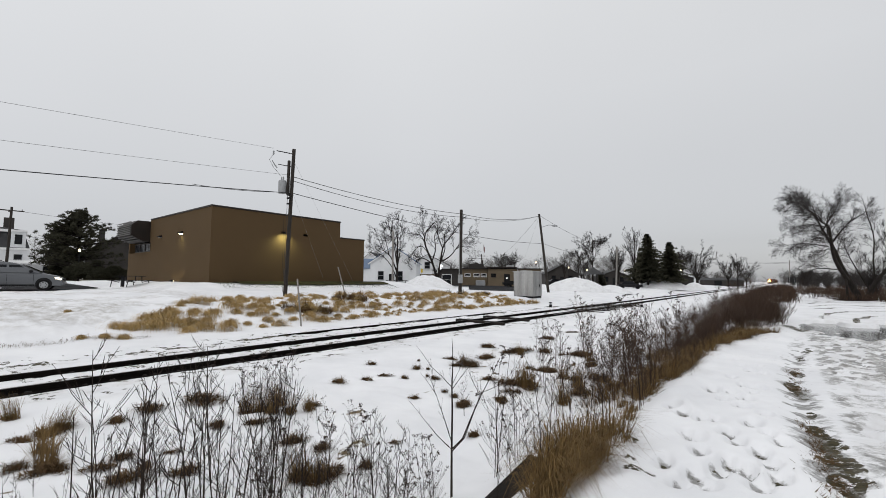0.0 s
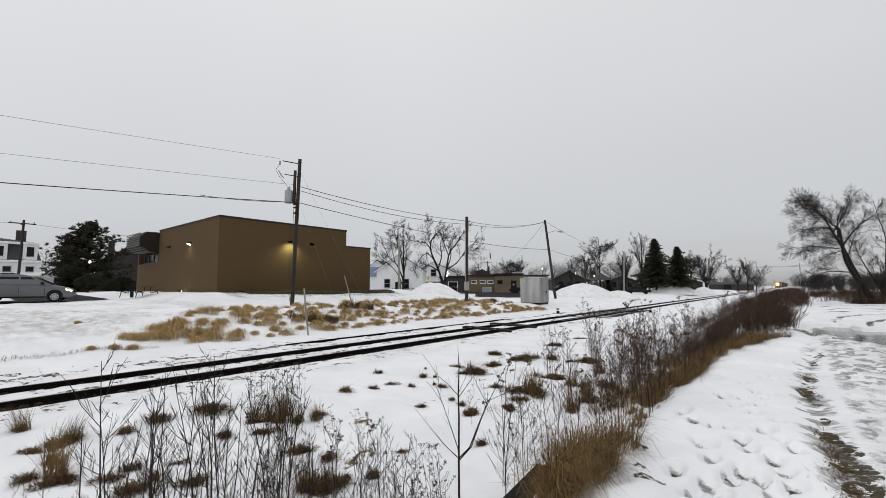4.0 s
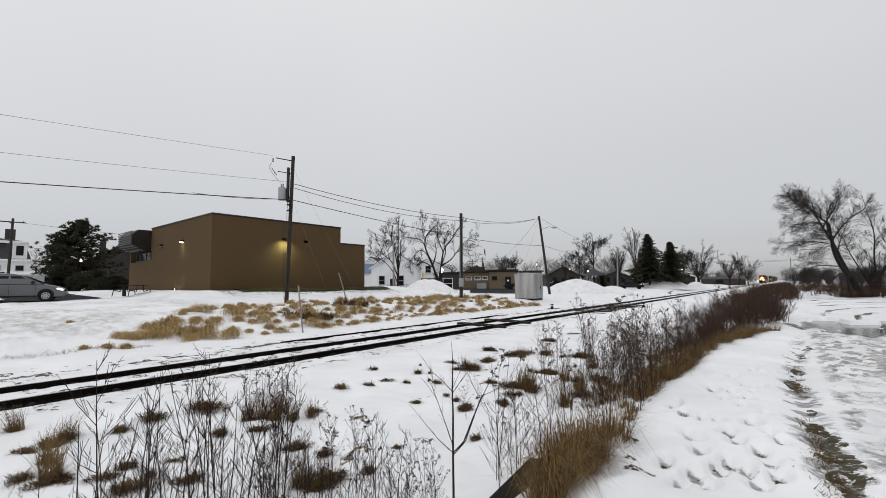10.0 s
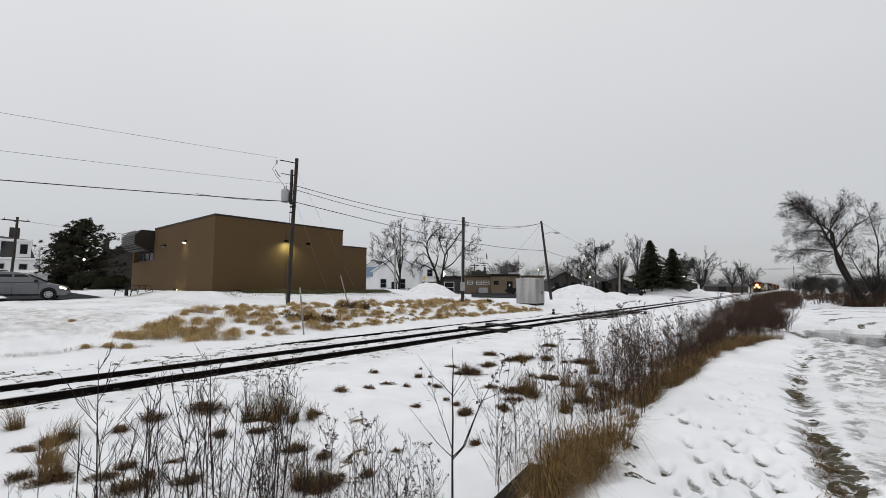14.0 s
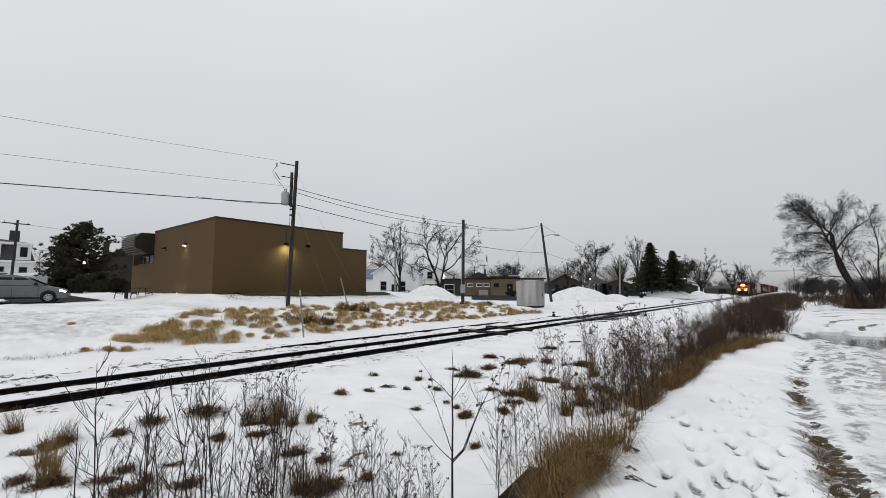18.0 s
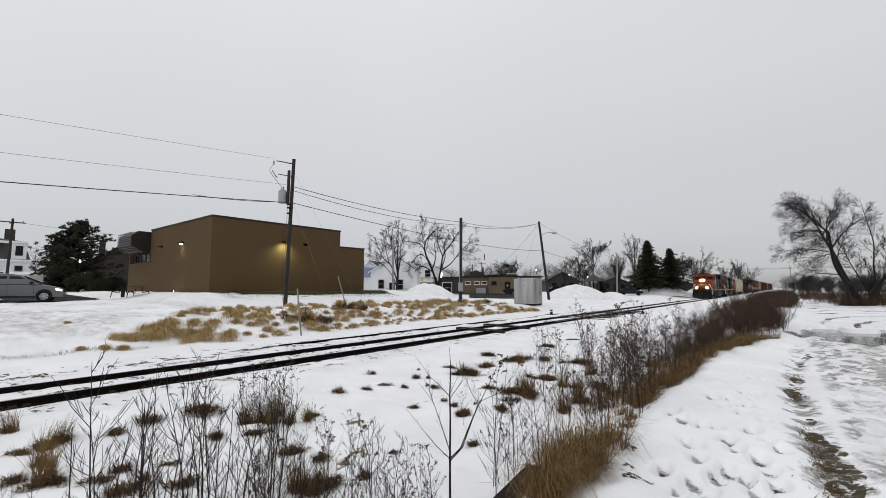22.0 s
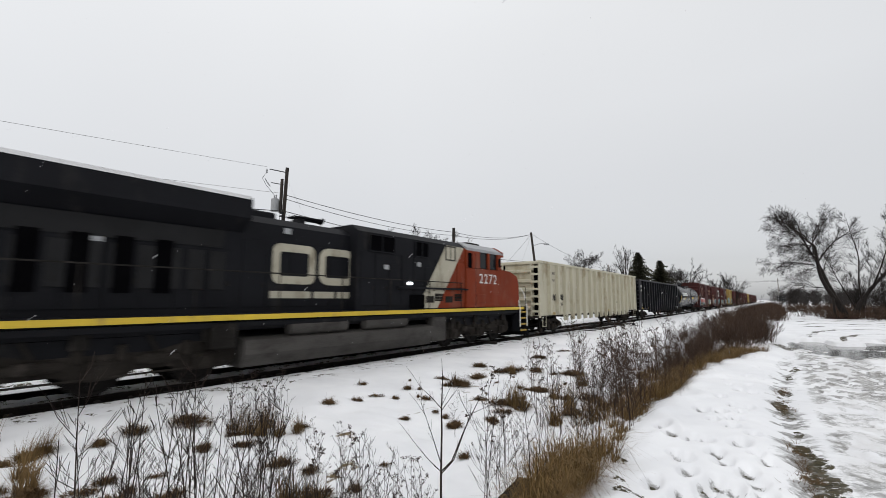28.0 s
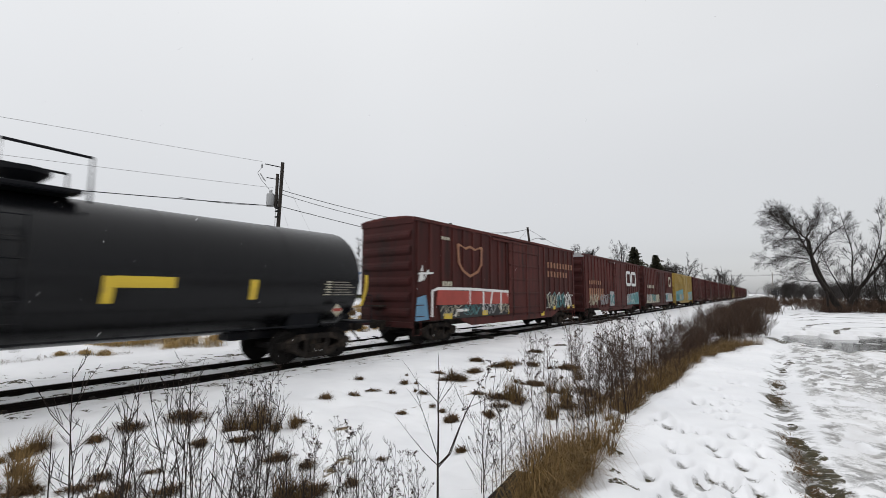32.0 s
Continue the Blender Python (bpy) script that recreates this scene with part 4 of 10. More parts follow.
def freight_frame_geo():
    g = Geo()
    for s in (-1, 1):
        x0, x1 = s * 0.94, s * 1.10
        # arch bar of the side frame with its two windows
        top = [(-1.22, 0.44), (-1.22, 0.62), (-0.95, 0.68), (-0.5, 0.82), (0.5, 0.82), (0.95, 0.68), (1.22, 0.62), (1.22, 0.44), (0.86, 0.53), (0.5, 0.66), (-0.5, 0.66), (-0.86, 0.53)]
        low = [(-1.0, 0.42), (-0.82, 0.52), (-0.36, 0.27), (0.36, 0.27), (0.82, 0.52), (1.0, 0.42), (0.38, 0.13), (-0.38, 0.13)]
        g.prism(top, 0, x0, x1)
        g.prism(low, 0, x0 + s * 0.01, x1 - s * 0.01)
        for c in (-0.36, 0.36):
            g.box(x0 + s * 0.02, x1 - s * 0.02, c - 0.06, c + 0.06, 0.25, 0.68)
        for c in (-0.89, 0.89):
            g.box(x1 - s * 0.01, x1 + s * 0.09, c - 0.17, c + 0.17, 0.34, 0.60, 0.03)
            g.tube([(x1 + s * 0.09, c, WHEEL_R), (x1 + s * 0.14, c, WHEEL_R)], 0.11, 10)
        for c in (-0.2, 0.0, 0.2):
            g.lathe([(0.20, 0.075), (0.24, 0.085), (0.30, 0.065), (0.36, 0.085), (0.42, 0.065), (0.48, 0.085), (0.52, 0.07)], (x1 + s * 0.02, c, 0), 2, 10)
        g.box(x1, x1 + s * 0.05, -0.34, 0.34, 0.14, 0.20, 0.01)
    g.box(-1.0, 1.0, -0.22, 0.22, 0.36, 0.74, 0.03)
    for c in (-0.38, 0.38):
        g.tube([(-0.9, c, 0.32), (0.9, c, 0.32)], 0.05, 6)
    return g


FREIGHT_FRAME = freight_frame_geo().mesh("truck", 40)
FREIGHT_FRAME.materials.append(T_TRUCK)


def loco_frame_geo():
    g = Geo()
    for s in (-1, 1):
        x0, x1 = s * 1.0, s * 1.16
        top = [(-2.75, 0.5), (-2.75, 0.86), (-2.3, 1.0), (-1.55, 1.0), (-1.0, 0.86), (1.0, 0.86), (1.55, 1.0), (2.3, 1.0), (2.75, 0.86), (2.75, 0.5), (2.45, 0.36), (1.5, 0.36), (1.3, 0.5), (0.62, 0.5), (0.42, 0.36), (-0.42, 0.36), (-0.62, 0.5), (-1.3, 0.5), (-1.5, 0.36), (-2.45, 0.36)]
        g.prism(top, 0, x0, x1)
        for c in LOCO_AXLES:
            g.box(x1 - s * 0.02, x1 + s * 0.12, c - 0.22, c + 0.22, 0.36, 0.74, 0.04)
            g.tube([(x1 + s * 0.12, c, 0.53), (x1 + s * 0.17, c, 0.53)], 0.13, 10)
            for q in (-0.36, 0.36):
                g.lathe([(0.72, 0.085), (0.76, 0.1), (0.82, 0.08), (0.88, 0.1), (0.94, 0.08), (1.0, 0.1), (1.04, 0.08)], (x1 + s * 0.02, c + q, 0), 2, 10)
        for c in (-1.0, 1.0):
            g.box(x1, x1 + s * 0.14, c - 0.3, c + 0.3, 0.60, 0.82, 0.03)
            g.tube([(x1 + s * 0.07, c - 0.42, 0.70), (x1 + s * 0.07, c + 0.42, 0.70)], 0.09, 10)
            g.tube([(x1 + s * 0.05, c, 0.85), (x1 + s * 0.02, c + 0.25, 1.35)], 0.035, 6)
        g.tube([(x1 + s * 0.05, -2.5, 0.42), (x1 + s * 0.05, 2.5, 0.40)], 0.025, 6)
    g.box(-1.0, 1.0, -2.5, 2.5, 0.62, 0.84, 0.03)
    return g


LOCO_FRAME = loco_frame_geo().mesh("truck", 40)
LOCO_FRAME.materials.append(T_GEAR)


def add_truck(car, y, loco=False, spin=True):
    tr = part("truck", LOCO_FRAME if loco else FREIGHT_FRAME, None, car, "grimy cast-steel truck with side frames", at=pose(0, y, 0))
    for a in (LOCO_AXLES if loco else FREIGHT_AXLES):
        w = part("wheelset", LOCO_WHEELSET if loco else WHEELSET, None, tr, at=pose(0, a, 0.53 if loco else WHEEL_R))
        if spin:
            spinning.append((w, a, 0.53 if loco else WHEEL_R))


def coupler(car, y, s):
    """A coupler with its knuckle and hose; s points outward."""
    g = Geo()
    g.box(-0.11, 0.11, y, y + s * 0.42, 0.74, 0.98, 0.03)
    g.box(-0.2, 0.16, y + s * 0.42, y + s * 0.68, 0.70, 1.02, 0.06)
    g.box(0.08, 0.2, y + s * 0.55, y + s * 0.80, 0.74, 0.98, 0.05)
    part("coupler", g, T_TRUCK, car)
    part("air_hose", Geo().tube([(0.35, y, 0.85), (0.4, y + s * 0.25, 0.6), (0.3, y + s * 0.5, 0.36), (0.1, y + s * 0.7, 0.42)], 0.03, 6), RUBBER, car)


def bars(car, x, rows, m, name="stencil_bar"):
    """Unreadable small writing as bars: (y, z, length, height)."""
    s = 1 if x > 0 else -1
    for y, z, ln, h in rows:
        if ln > 0.5 and h > 0.1:
            n = max(3, int(ln / (h * 0.75)))
            for k in range(n):
                part(name, Geo().box(x, x + s * 0.006, y + ln * k / n, y + ln * (k + 0.72) / n, z, z + h), m, car)
            continue
        part(name, Geo().box(x, x + s * 0.006, y, y + ln, z, z + h), m, car)


def ladder(car, x, y0, y1, zs, depth, m, name="ladder"):
    g, s = Geo(), (1 if x > 0 else -1)
    for z in zs:
        g.tube([(x, y0, z), (x + s * depth, y0, z), (x + s * depth, y1, z), (x, y1, z)], 0.016, 5)
    return part(name, g, m, car)


def gondola(name, label, L, paint, mark_rows, reflectors, mark_mat, Z1=4.1, lead=2.35, strip=T_YELLOW, posts_mat=None):
    """A high-sided bulk gondola: sheeted sides, posts with rounded feet, ribbed ends."""
    car = thing(name, label, "freight car", group="freight train")
    W, Z0 = 1.44, 1.12
    posts = 17
    # body: an open tub with real thickness
    for s in (-1, 1):
        part("side_sheet", Geo().box(s * (W - 0.05), s * W, -0.2, L + 0.2, Z0, Z1 - 0.06), paint, car)
        part("top_chord", Geo().box(s * (W - 0.12), s * (W + 0.09), -0.25, L + 0.25, Z1 - 0.06, Z1 + 0.09, 0.02), paint, car)
        part("side_sill", Geo().box(s * (W - 0.1), s * (W + 0.03), -0.2, L + 0.2, Z0 - 0.06, Z0 + 0.08, 0.015), paint, car)
        for k in range(posts):
            y = 1.05 + (L - 2.1) * k / (posts - 1)
            low = 0.68 if 3.3 < y < L - 3.3 else Z0 - 0.05
            prof = [(y - 0.17, low + 0.3), (y - 0.12, low + 0.04), (y - 0.06, low), (y + 0.06, low), (y + 0.12, low + 0.04), (y + 0.17, low + 0.3), (y + 0.12, Z1 - 0.06), (y - 0.12, Z1 - 0.06)]
            g = Geo()
            # hat-shaped post: sloped flanks
            v = [(s * W, a, b) for a, b in prof] + [(s * (W + 0.2), y + (a - y) * 0.88, b + (0.05 if b < 1.5 else 0)) for a, b in prof]
            n = len(prof)
            g.add(v, [tuple(range(n)), tuple(range(2 * n - 1, n - 1, -1))] + [(i, (i + 1) % n, (i + 1) % n + n, i + n) for i in range(n)])
            part("side_post", g, posts_mat or paint, car)
    for y, s in ((0.25, -1), (L - 0.25, 1)):
        part("end_sheet", Geo().box(-W + 0.05, W - 0.05, y, y + s * 0.05, 1.05, Z1), paint, car)
        # flat black panels paint the shade beside the end ribs
        for q in (-1, 1):
            part("end_recess", Geo().box(q * (W - 0.5), q * (W - 0.06), y + s * 0.051, y + s * 0.06, 1.1, Z1 - 0.1), OPENSHADE, car, "flat black panel painting the shade behind the ladder")
        for z in (1.45, 1.98, 2.5, 3.03, Z1 - 0.5):
            part("end_rib", Geo().prism([(y + s * 0.05, z - 0.13), (y + s * 0.27, z - 0.06), (y + s * 0.27, z + 0.06), (y + s * 0.05, z + 0.13)], 0, -W + 0.5, W - 0.5), paint, car)
        part("end_chord", Geo().box(-W - 0.05, W + 0.05, y - s * 0.06, y + s * 0.2, Z1 - 0.08, Z1 + 0.09, 0.02), paint, car)
        # corner posts with slots that look like a ladder
        for q in (-1, 1):
            part("corner_post", Geo().box(q * (W - 0.02), q * (W + 0.06), y + s * 0.36, y + s * 0.48, 0.95, Z1, 0.01), paint, car)
            for i in range(7):
                part("ladder_rung", Geo().box(q * (W - 0.5), q * (W + 0.03), y + s * 0.36, y + s * 0.44, 1.25 + (Z1 - 1.58) / 6 * i, 1.37 + (Z1 - 1.58) / 6 * i, 0.01), paint, car)
            part("ladder_stile", Geo().box(q * (W - 0.54), q * (W - 0.48), y + s * 0.34, y + s * 0.44, 1.0, Z1 - 0.06, 0.01), paint, car)
        part("end_platform", Geo().box(-1.3, 1.3, y, y + s * 0.5, 0.92, 1.02, 0.01), T_TRUCK, car)
        coupler(car, y + s * 0.1, s)
        part("brake_wheel" if s < 0 else "brake_box", Geo().tube([(-0.7, y + s * 0.3, 2.3), (-0.7, y + s * 0.36, 2.3)], 0.28, 14), T_TRUCK, car)
    part("floor", Geo().box(-W + 0.05, W - 0.05, 0.3, L - 0.3, 1.0, 1.1), T_TRUCK, car)
    part("centre_sill", Geo().box(-0.22, 0.22, 0.2, L - 0.2, 0.84, 1.0, 0.02), T_TRUCK, car)
    for k in range(7):
        y = 3.6 + (L - 7.2) * k / 6
        part("cross_bearer", Geo().box(-W, W, y - 0.08, y + 0.08, 0.9, 1.0), T_TRUCK, car)
    part("air_reservoir", Geo().lathe([(5.2, 0.1), (5.24, 0.2), (6.4, 0.2), (6.44, 0.1)], (-0.6, 0, 0.72), 1, 12), T_TRUCK, car, smooth=40)
    for y, s in ((0.25, -1), (L - 0.25, 1)):
        for q in (-1, 1):
            part("corner_step", Geo().tube([(q * W, y + s * 0.05, 1.0), (q * W, y + s * 0.05, 0.45), (q * W, y - s * 0.42, 0.45), (q * W, y - s * 0.42, 1.0)], 0.02, 5), paint, car)
    bars(car, W + 0.005, mark_rows, mark_mat)
    for y in reflectors:
        part("reflector", Geo().box(W + 0.031, W + 0.04, y, y + 0.42, Z0 - 0.04, Z0 + 0.1), strip, car, "yellow reflective strip")
        part("reflector", Geo().box(-W - 0.04, -W - 0.031, y, y + 0.42, Z0 - 0.04, Z0 + 0.1), strip, car, "yellow reflective strip")
    add_truck(car, lead)
    add_truck(car, L - 2.35)
    return car


def boxcar(label, L, paint, end_paint, spin, roof=None, detail=True, graffiti=None, marks=None, door=(0.44, 0.66)):
    car = thing("boxcar", label, "boxcar", group="freight train")
    W, Z0, Z1 = 1.40, 0.95, 4.78
    for s in (-1, 1):
        part("side_wall", Geo().box(s * (W - 0.06), s * W, 0.3, L - 0.3, Z0, Z1), paint, car)
        part("side_sill", Geo().prism([(0.9, Z0), (3.2, Z0), (4.2, 0.62), (L - 4.2, 0.62), (L - 3.2, Z0), (L - 0.9, Z0)], 0, s * (W - 0.02), s * (W + 0.035)), paint, car)
        part("eave", Geo().box(s * (W - 0.1), s * (W + 0.07), 0.2, L - 0.2, Z1 - 0.02, Z1 + 0.12, 0.02), paint, car)
        n = int(L / 0.78)
        d0, d1 = L * door[0], L * door[1]
        rib = Geo().prism([(-0.075, Z0 + 0.02), (0.075, Z0 + 0.02), (0.075, Z1 - 0.03), (-0.075, Z1 - 0.03)], 0, 0, s * 0.05).mesh("rib")
        for k in range(n + 1):
            y = 0.5 + (L - 1.0) * k / n
            if detail and not d0 - 0.1 < y < d1 + 0.1:
                part("side_rib", rib, paint, car, at=pose(s * W, y, 0))
        dr = part("door", Geo().box(s * (W + 0.055), s * (W + 0.1), d0, d1, Z0 + 0.05, Z1 - 0.2, 0.01), paint, car, "sliding steel door in the car's colour")
        if detail:
            for k in range(5):
                z = Z0 + 0.35 + k * 0.72
                part("door_rib", Geo().box(s * (W + 0.1), s * (W + 0.14), d0 + 0.05, d1 - 0.05, z - 0.05, z + 0.05, 0.015), paint, dr)
            for y in (d0 + 0.35, (d0 + d1) / 2, d1 - 0.35):
                part("lock_bar", Geo().tube([(s * (W + 0.15), y, Z0 - 0.1), (s * (W + 0.15), y, Z1 - 0.15)], 0.022, 6), paint, dr)
        part("door_track", Geo().box(s * W, s * (W + 0.13), d0 - 1.6, d1 + 0.2, Z1 - 0.2, Z1 - 0.1), paint, car)
        part("door_track", Geo().box(s * W, s * (W + 0.13), d0 - 1.6, d1 + 0.2, Z0 - 0.05, Z0 + 0.03), end_paint, car)
    roofm = roof or paint
    g = Geo().prism([(-W - 0.05, Z1 + 0.10), (W + 0.05, Z1 + 0.10), (W - 0.3, Z1 + 0.17), (0, Z1 + 0.23), (-W + 0.3, Z1 + 0.17)], 1, 0.2, L - 0.2)
    part("roof", g, roofm, car)
    if detail:
        for k in range(14):
            y = 0.8 + (L - 1.6) * k / 13
            part("roof_seam", Geo().prism([(-W, Z1 + 0.12), (W, Z1 + 0.12), (0, Z1 + 0.27)], 1, y - 0.04, y + 0.04), roofm, car)
    for y, s in ((0.3, -1), (L - 0.3, 1)):
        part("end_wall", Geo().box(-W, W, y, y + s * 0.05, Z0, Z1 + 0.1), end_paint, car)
        part("end_fascia", Geo().prism([(-W - 0.04, Z1 - 0.12), (W + 0.04, Z1 - 0.12), (W + 0.04, Z1 + 0.10), (0, Z1 + 0.22), (-W - 0.04, Z1 + 0.10)], 1, y + s * 0.05, y + s * 0.09), roofm if roof else end_paint, car)
        if detail:
            for k in range(6):
                z = Z0 + 0.32 + k * 0.59
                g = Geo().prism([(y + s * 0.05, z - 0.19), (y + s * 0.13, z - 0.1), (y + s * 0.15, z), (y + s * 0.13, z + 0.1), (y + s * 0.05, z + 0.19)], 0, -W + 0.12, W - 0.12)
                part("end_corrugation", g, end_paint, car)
            for q in (-1, 1):
                ladder(car, q * W, y - s * 0.12, y - s * 0.5, [Z0 + 0.2 + 0.42 * i for i in range(5)], 0.09, paint, "grab_irons")
            ladder(car, -W + 0.2, y + s * 0.16, y + s * 0.17, [Z0 + 0.4 * i for i in range(9)], 0.0, paint, "end_ladder")
            part("brake_platform", Geo().box(-0.9, 0.1, y + s * 0.1, y + s * 0.45, 1.5, 1.54), T_TRUCK, car)
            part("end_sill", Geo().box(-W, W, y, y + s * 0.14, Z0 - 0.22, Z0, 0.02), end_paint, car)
            for q in (-1, 1):
                part("corner_step", Geo().tube([(q * W, y, Z0), (q * W, y, 0.45), (q * W, y - s * 0.42, 0.45), (q * W, y - s * 0.42, Z0)], 0.02, 5), paint, car)
        coupler(car, y + s * 0.1, s)
    part("centre_sill", Geo().box(-0.25, 0.25, 0.3, L - 0.3, 0.6, 0.95), T_TRUCK, car)
    part("floor", Geo().box(-W + 0.06, W - 0.06, 0.35, L - 0.35, 0.9, 0.97), T_TRUCK, car)
    add_truck(car, 2.2, spin=spin)
    add_truck(car, L - 2.2, spin=spin)
    return car


def tank_car(label, L):
    car = thing("tank_car", label, "tank car", group="freight train")
    R, zc = 1.56, 2.46
    prof = [(0.25, 0.02)] + [(0.25 + 0.62 * (1 - math.cos(w)), R * math.sin(w)) for w in (0.15, 0.3, 0.5, 0.7, 0.9, 1.1, 1.3, 1.45)] + [(0.87, R)]
    prof = [(a + 0.75, r) for a, r in prof] + [(L - a, r) for a, r in prof[::-1]]
    part("tank_shell", Geo().lathe(prof, (0, 0, zc), 1, 56), T_GLOSS, car, "glossy black cylindrical tank", smooth=30)
    for y in (3.2, 6.2, 9.2, 12.2, 15.2):
        part("weld_band", Geo().lathe([(y - 0.02, R + 0.001), (y - 0.02, R + 0.006), (y + 0.02, R + 0.006), (y + 0.02, R + 0.001)], (0, 0, zc), 1, 56), T_GLOSS, car, smooth=30)
    c = L / 2
    part("manway", Geo().lathe([(R + zc - 0.1, 0.42), (R + zc + 0.16, 0.36), (R + zc + 0.2, 0.44), (R + zc + 0.28, 0.44), (R + zc + 0.34, 0.25)], (0, c - 0.5, 0), 2, 18), T_BLACK, car, smooth=30)
    part("valve_housing", Geo().lathe([(R + zc - 0.1, 0.3), (R + zc + 0.22, 0.26), (R + zc + 0.4, 0.46), (R + zc + 0.5, 0.46), (R + zc + 0.56, 0.12)], (0, c + 0.8, 0), 2, 18), T_BLACK, car, smooth=30)
    part("platform", Geo().box(-1.0, 1.0, c - 1.2, c + 1.5, R + zc - 0.05, R + zc, 0.01).box(0.55, 1.05, c - 1.3, c + 1.6, R + zc - 0.03, R + zc + 0.05, 0.01).box(-1.05, -0.55, c - 1.3, c + 1.6, R + zc - 0.03, R + zc + 0.05, 0.01), T_BLACK, car)
    zr = R + zc
    for x in (-1.0, 1.0):
        part("hand_rail", Geo().tube([(x, c - 1.6, zr - 0.25), (x, c - 1.6, zr + 0.75), (x, c - 0.5, zr + 0.8), (x, c - 0.5, zr)], 0.036, 6), T_BLACK, car)
        part("hand_rail", Geo().tube([(x, c + 0.35, zr), (x, c + 0.35, zr + 0.8), (x, c + 1.7, zr + 0.75), (x, c + 1.7, zr - 0.2)], 0.036, 6), T_BLACK, car)
        part("side_ladder", Geo().tube([(x * 1.55, c + 0.35, zr - 0.5), (x * 1.6, c + 0.35, 1.0)], 0.02, 6).tube([(x * 1.55, c + 0.75, zr - 0.5), (x * 1.6, c + 0.75, 1.0)], 0.02, 6), T_BLACK, car)
        for k in range(7):
            part("rung", Geo().tube([(x * 1.58, c + 0.35, 1.1 + k * 0.38), (x * 1.58, c + 0.75, 1.1 + k * 0.38)], 0.013, 5), T_BLACK, car)
        part("long_hand_rail", Geo().tube([(x * 1.5, 0.9, 1.55), (x * 1.56, 1.6, 1.12), (x * 1.56, L - 1.6, 1.12), (x * 1.5, L - 0.9, 1.55)], 0.02, 6), T_BLACK, car)
    for y, s in ((0.0, 1), (L, -1)):
        part("stub_sill", Geo().box(-0.3, 0.3, y, y + s * 4.2, 0.72, 1.3, 0.03), T_BLACK, car)
        part("saddle", Geo().prism([(-1.0, 1.0), (1.0, 1.0), (1.3, 1.8), (-1.3, 1.8)], 1, y + s * 1.9, y + s * 2.9), T_BLACK, car)
        part("end_deck", Geo().box(-1.45, 1.45, y, y + s * 0.7, 1.06, 1.13, 0.01), T_BLACK, car)
        part("end_rail", Geo().tube([(-1.45, y + s * 0.1, 1.1), (-1.45, y + s * 0.1, 1.95), (1.45, y + s * 0.1, 1.95), (1.45, y + s * 0.1, 1.1)], 0.022, 6), T_BLACK, car)
        coupler(car, y - s * 0.1 + s * 0.2, -s)
        add_truck(car, y + s * (2.4 if s > 0 else 1.9))
    part("bottom_valve", Geo().tube([(0, c, 1.25), (0, c, 0.8)], 0.2, 12).box(-0.3, 0.3, c - 0.35, c + 0.35, 1.0, 1.2, 0.02), T_BLACK, car)

    def patch(name, y0, y1, z0, z1, m, lab=""):
        """A decal that follows the shell on the lane side."""
        def fn(u, w):
            h = math.sqrt(max(0.0, (R + 0.008) ** 2 - (w - zc) ** 2))
            return (h, u, w)
        part(name, Geo().sheet([y0, y1], list(np.linspace(z0, z1, 5)), fn), m, car, lab)

    # block-shaped emblem: six plain white blocks with dark centres
    for k in range(6):
        y = 2.6 + k * 0.66
        for y0, y1, z0, z1 in ((0.0, 0.15, 2.55, 2.97), (0.45, 0.6, 2.55, 2.97), (0.15, 0.45, 2.85, 2.97), (0.15, 0.45, 2.55, 2.67)):
            patch("emblem_block", y + y0, y + y1, z0, z1, T_WHITE)
    for y0, y1, z0, z1 in ((2.5, 3.2, 1.98, 2.18), (3.4, 4.4, 1.98, 2.18), (2.4, 4.1, 1.72, 1.79), (2.4, 4.1, 1.6, 1.67)):
        patch("stencil_bar", y0, y1, z0, z1, T_CREAM)
    for k in range(6):
        patch("stencil_bar", 16.35 + 0.08 * (k % 2), 16.6, 1.95 + k * 0.075, 1.99 + k * 0.075, T_CREAM)
        patch("stencil_bar", 16.66, 17.5 - 0.12 * (k % 3), 1.95 + k * 0.075, 1.985 + k * 0.075, T_SMUDGE)
    for y0, y1, z0, z1 in ((1.25, 1.5, 1.5, 2.5), (4.75, 5.0, 1.95, 2.4), (7.75, 8.0, 1.85, 2.3), (11.1, 11.3, 1.8, 2.35), (11.3, 12.4, 2.12, 2.36), (14.1, 14.3, 1.85, 2.35), (L - 0.5, L - 0.38, 1.6, 2.6)):
        patch("yellow_patch", y0, y1, z0, z1, T_YELLOW, "yellow reflective patch")
    part("placard", Geo().prism([(L - 1.75, 1.5), (L - 1.55, 1.7), (L - 1.35, 1.5), (L - 1.55, 1.3)], 0, 1.5, 1.515), T_CREAM, car, "white and red diamond placard")
    part("placard_stripe", Geo().box(1.515, 1.52, L - 1.7, L - 1.4, 1.47, 1.56), G_RED, car)
    return car


def hood_side_emblem(loco, x, y, z, k, m):
    """The railway's emblem as plain bands: a rounded band and an upright band with a slope, k metres high."""
    s = 1 if x > 0 else -1
    a, b = x, x + s * 0.008
    t = 0.2 * k
    part("emblem_band", Geo().ring(rrect(y, y + 1.22 * k, z, z + k, 0.3 * k), rrect(y + t, y + 1.22 * k - t, z + t, z + k - t, 0.08 * k), 0, a, b), m, loco)
    part("emblem_band", Geo().ring(rrect(y + 1.34 * k, y + 2.56 * k, z, z + k, 0.2 * k), rrect(y + 1.34 * k + t, y + 2.56 * k - t, z + t, z + k - t, 0.06 * k), 0, a, b), m, loco)


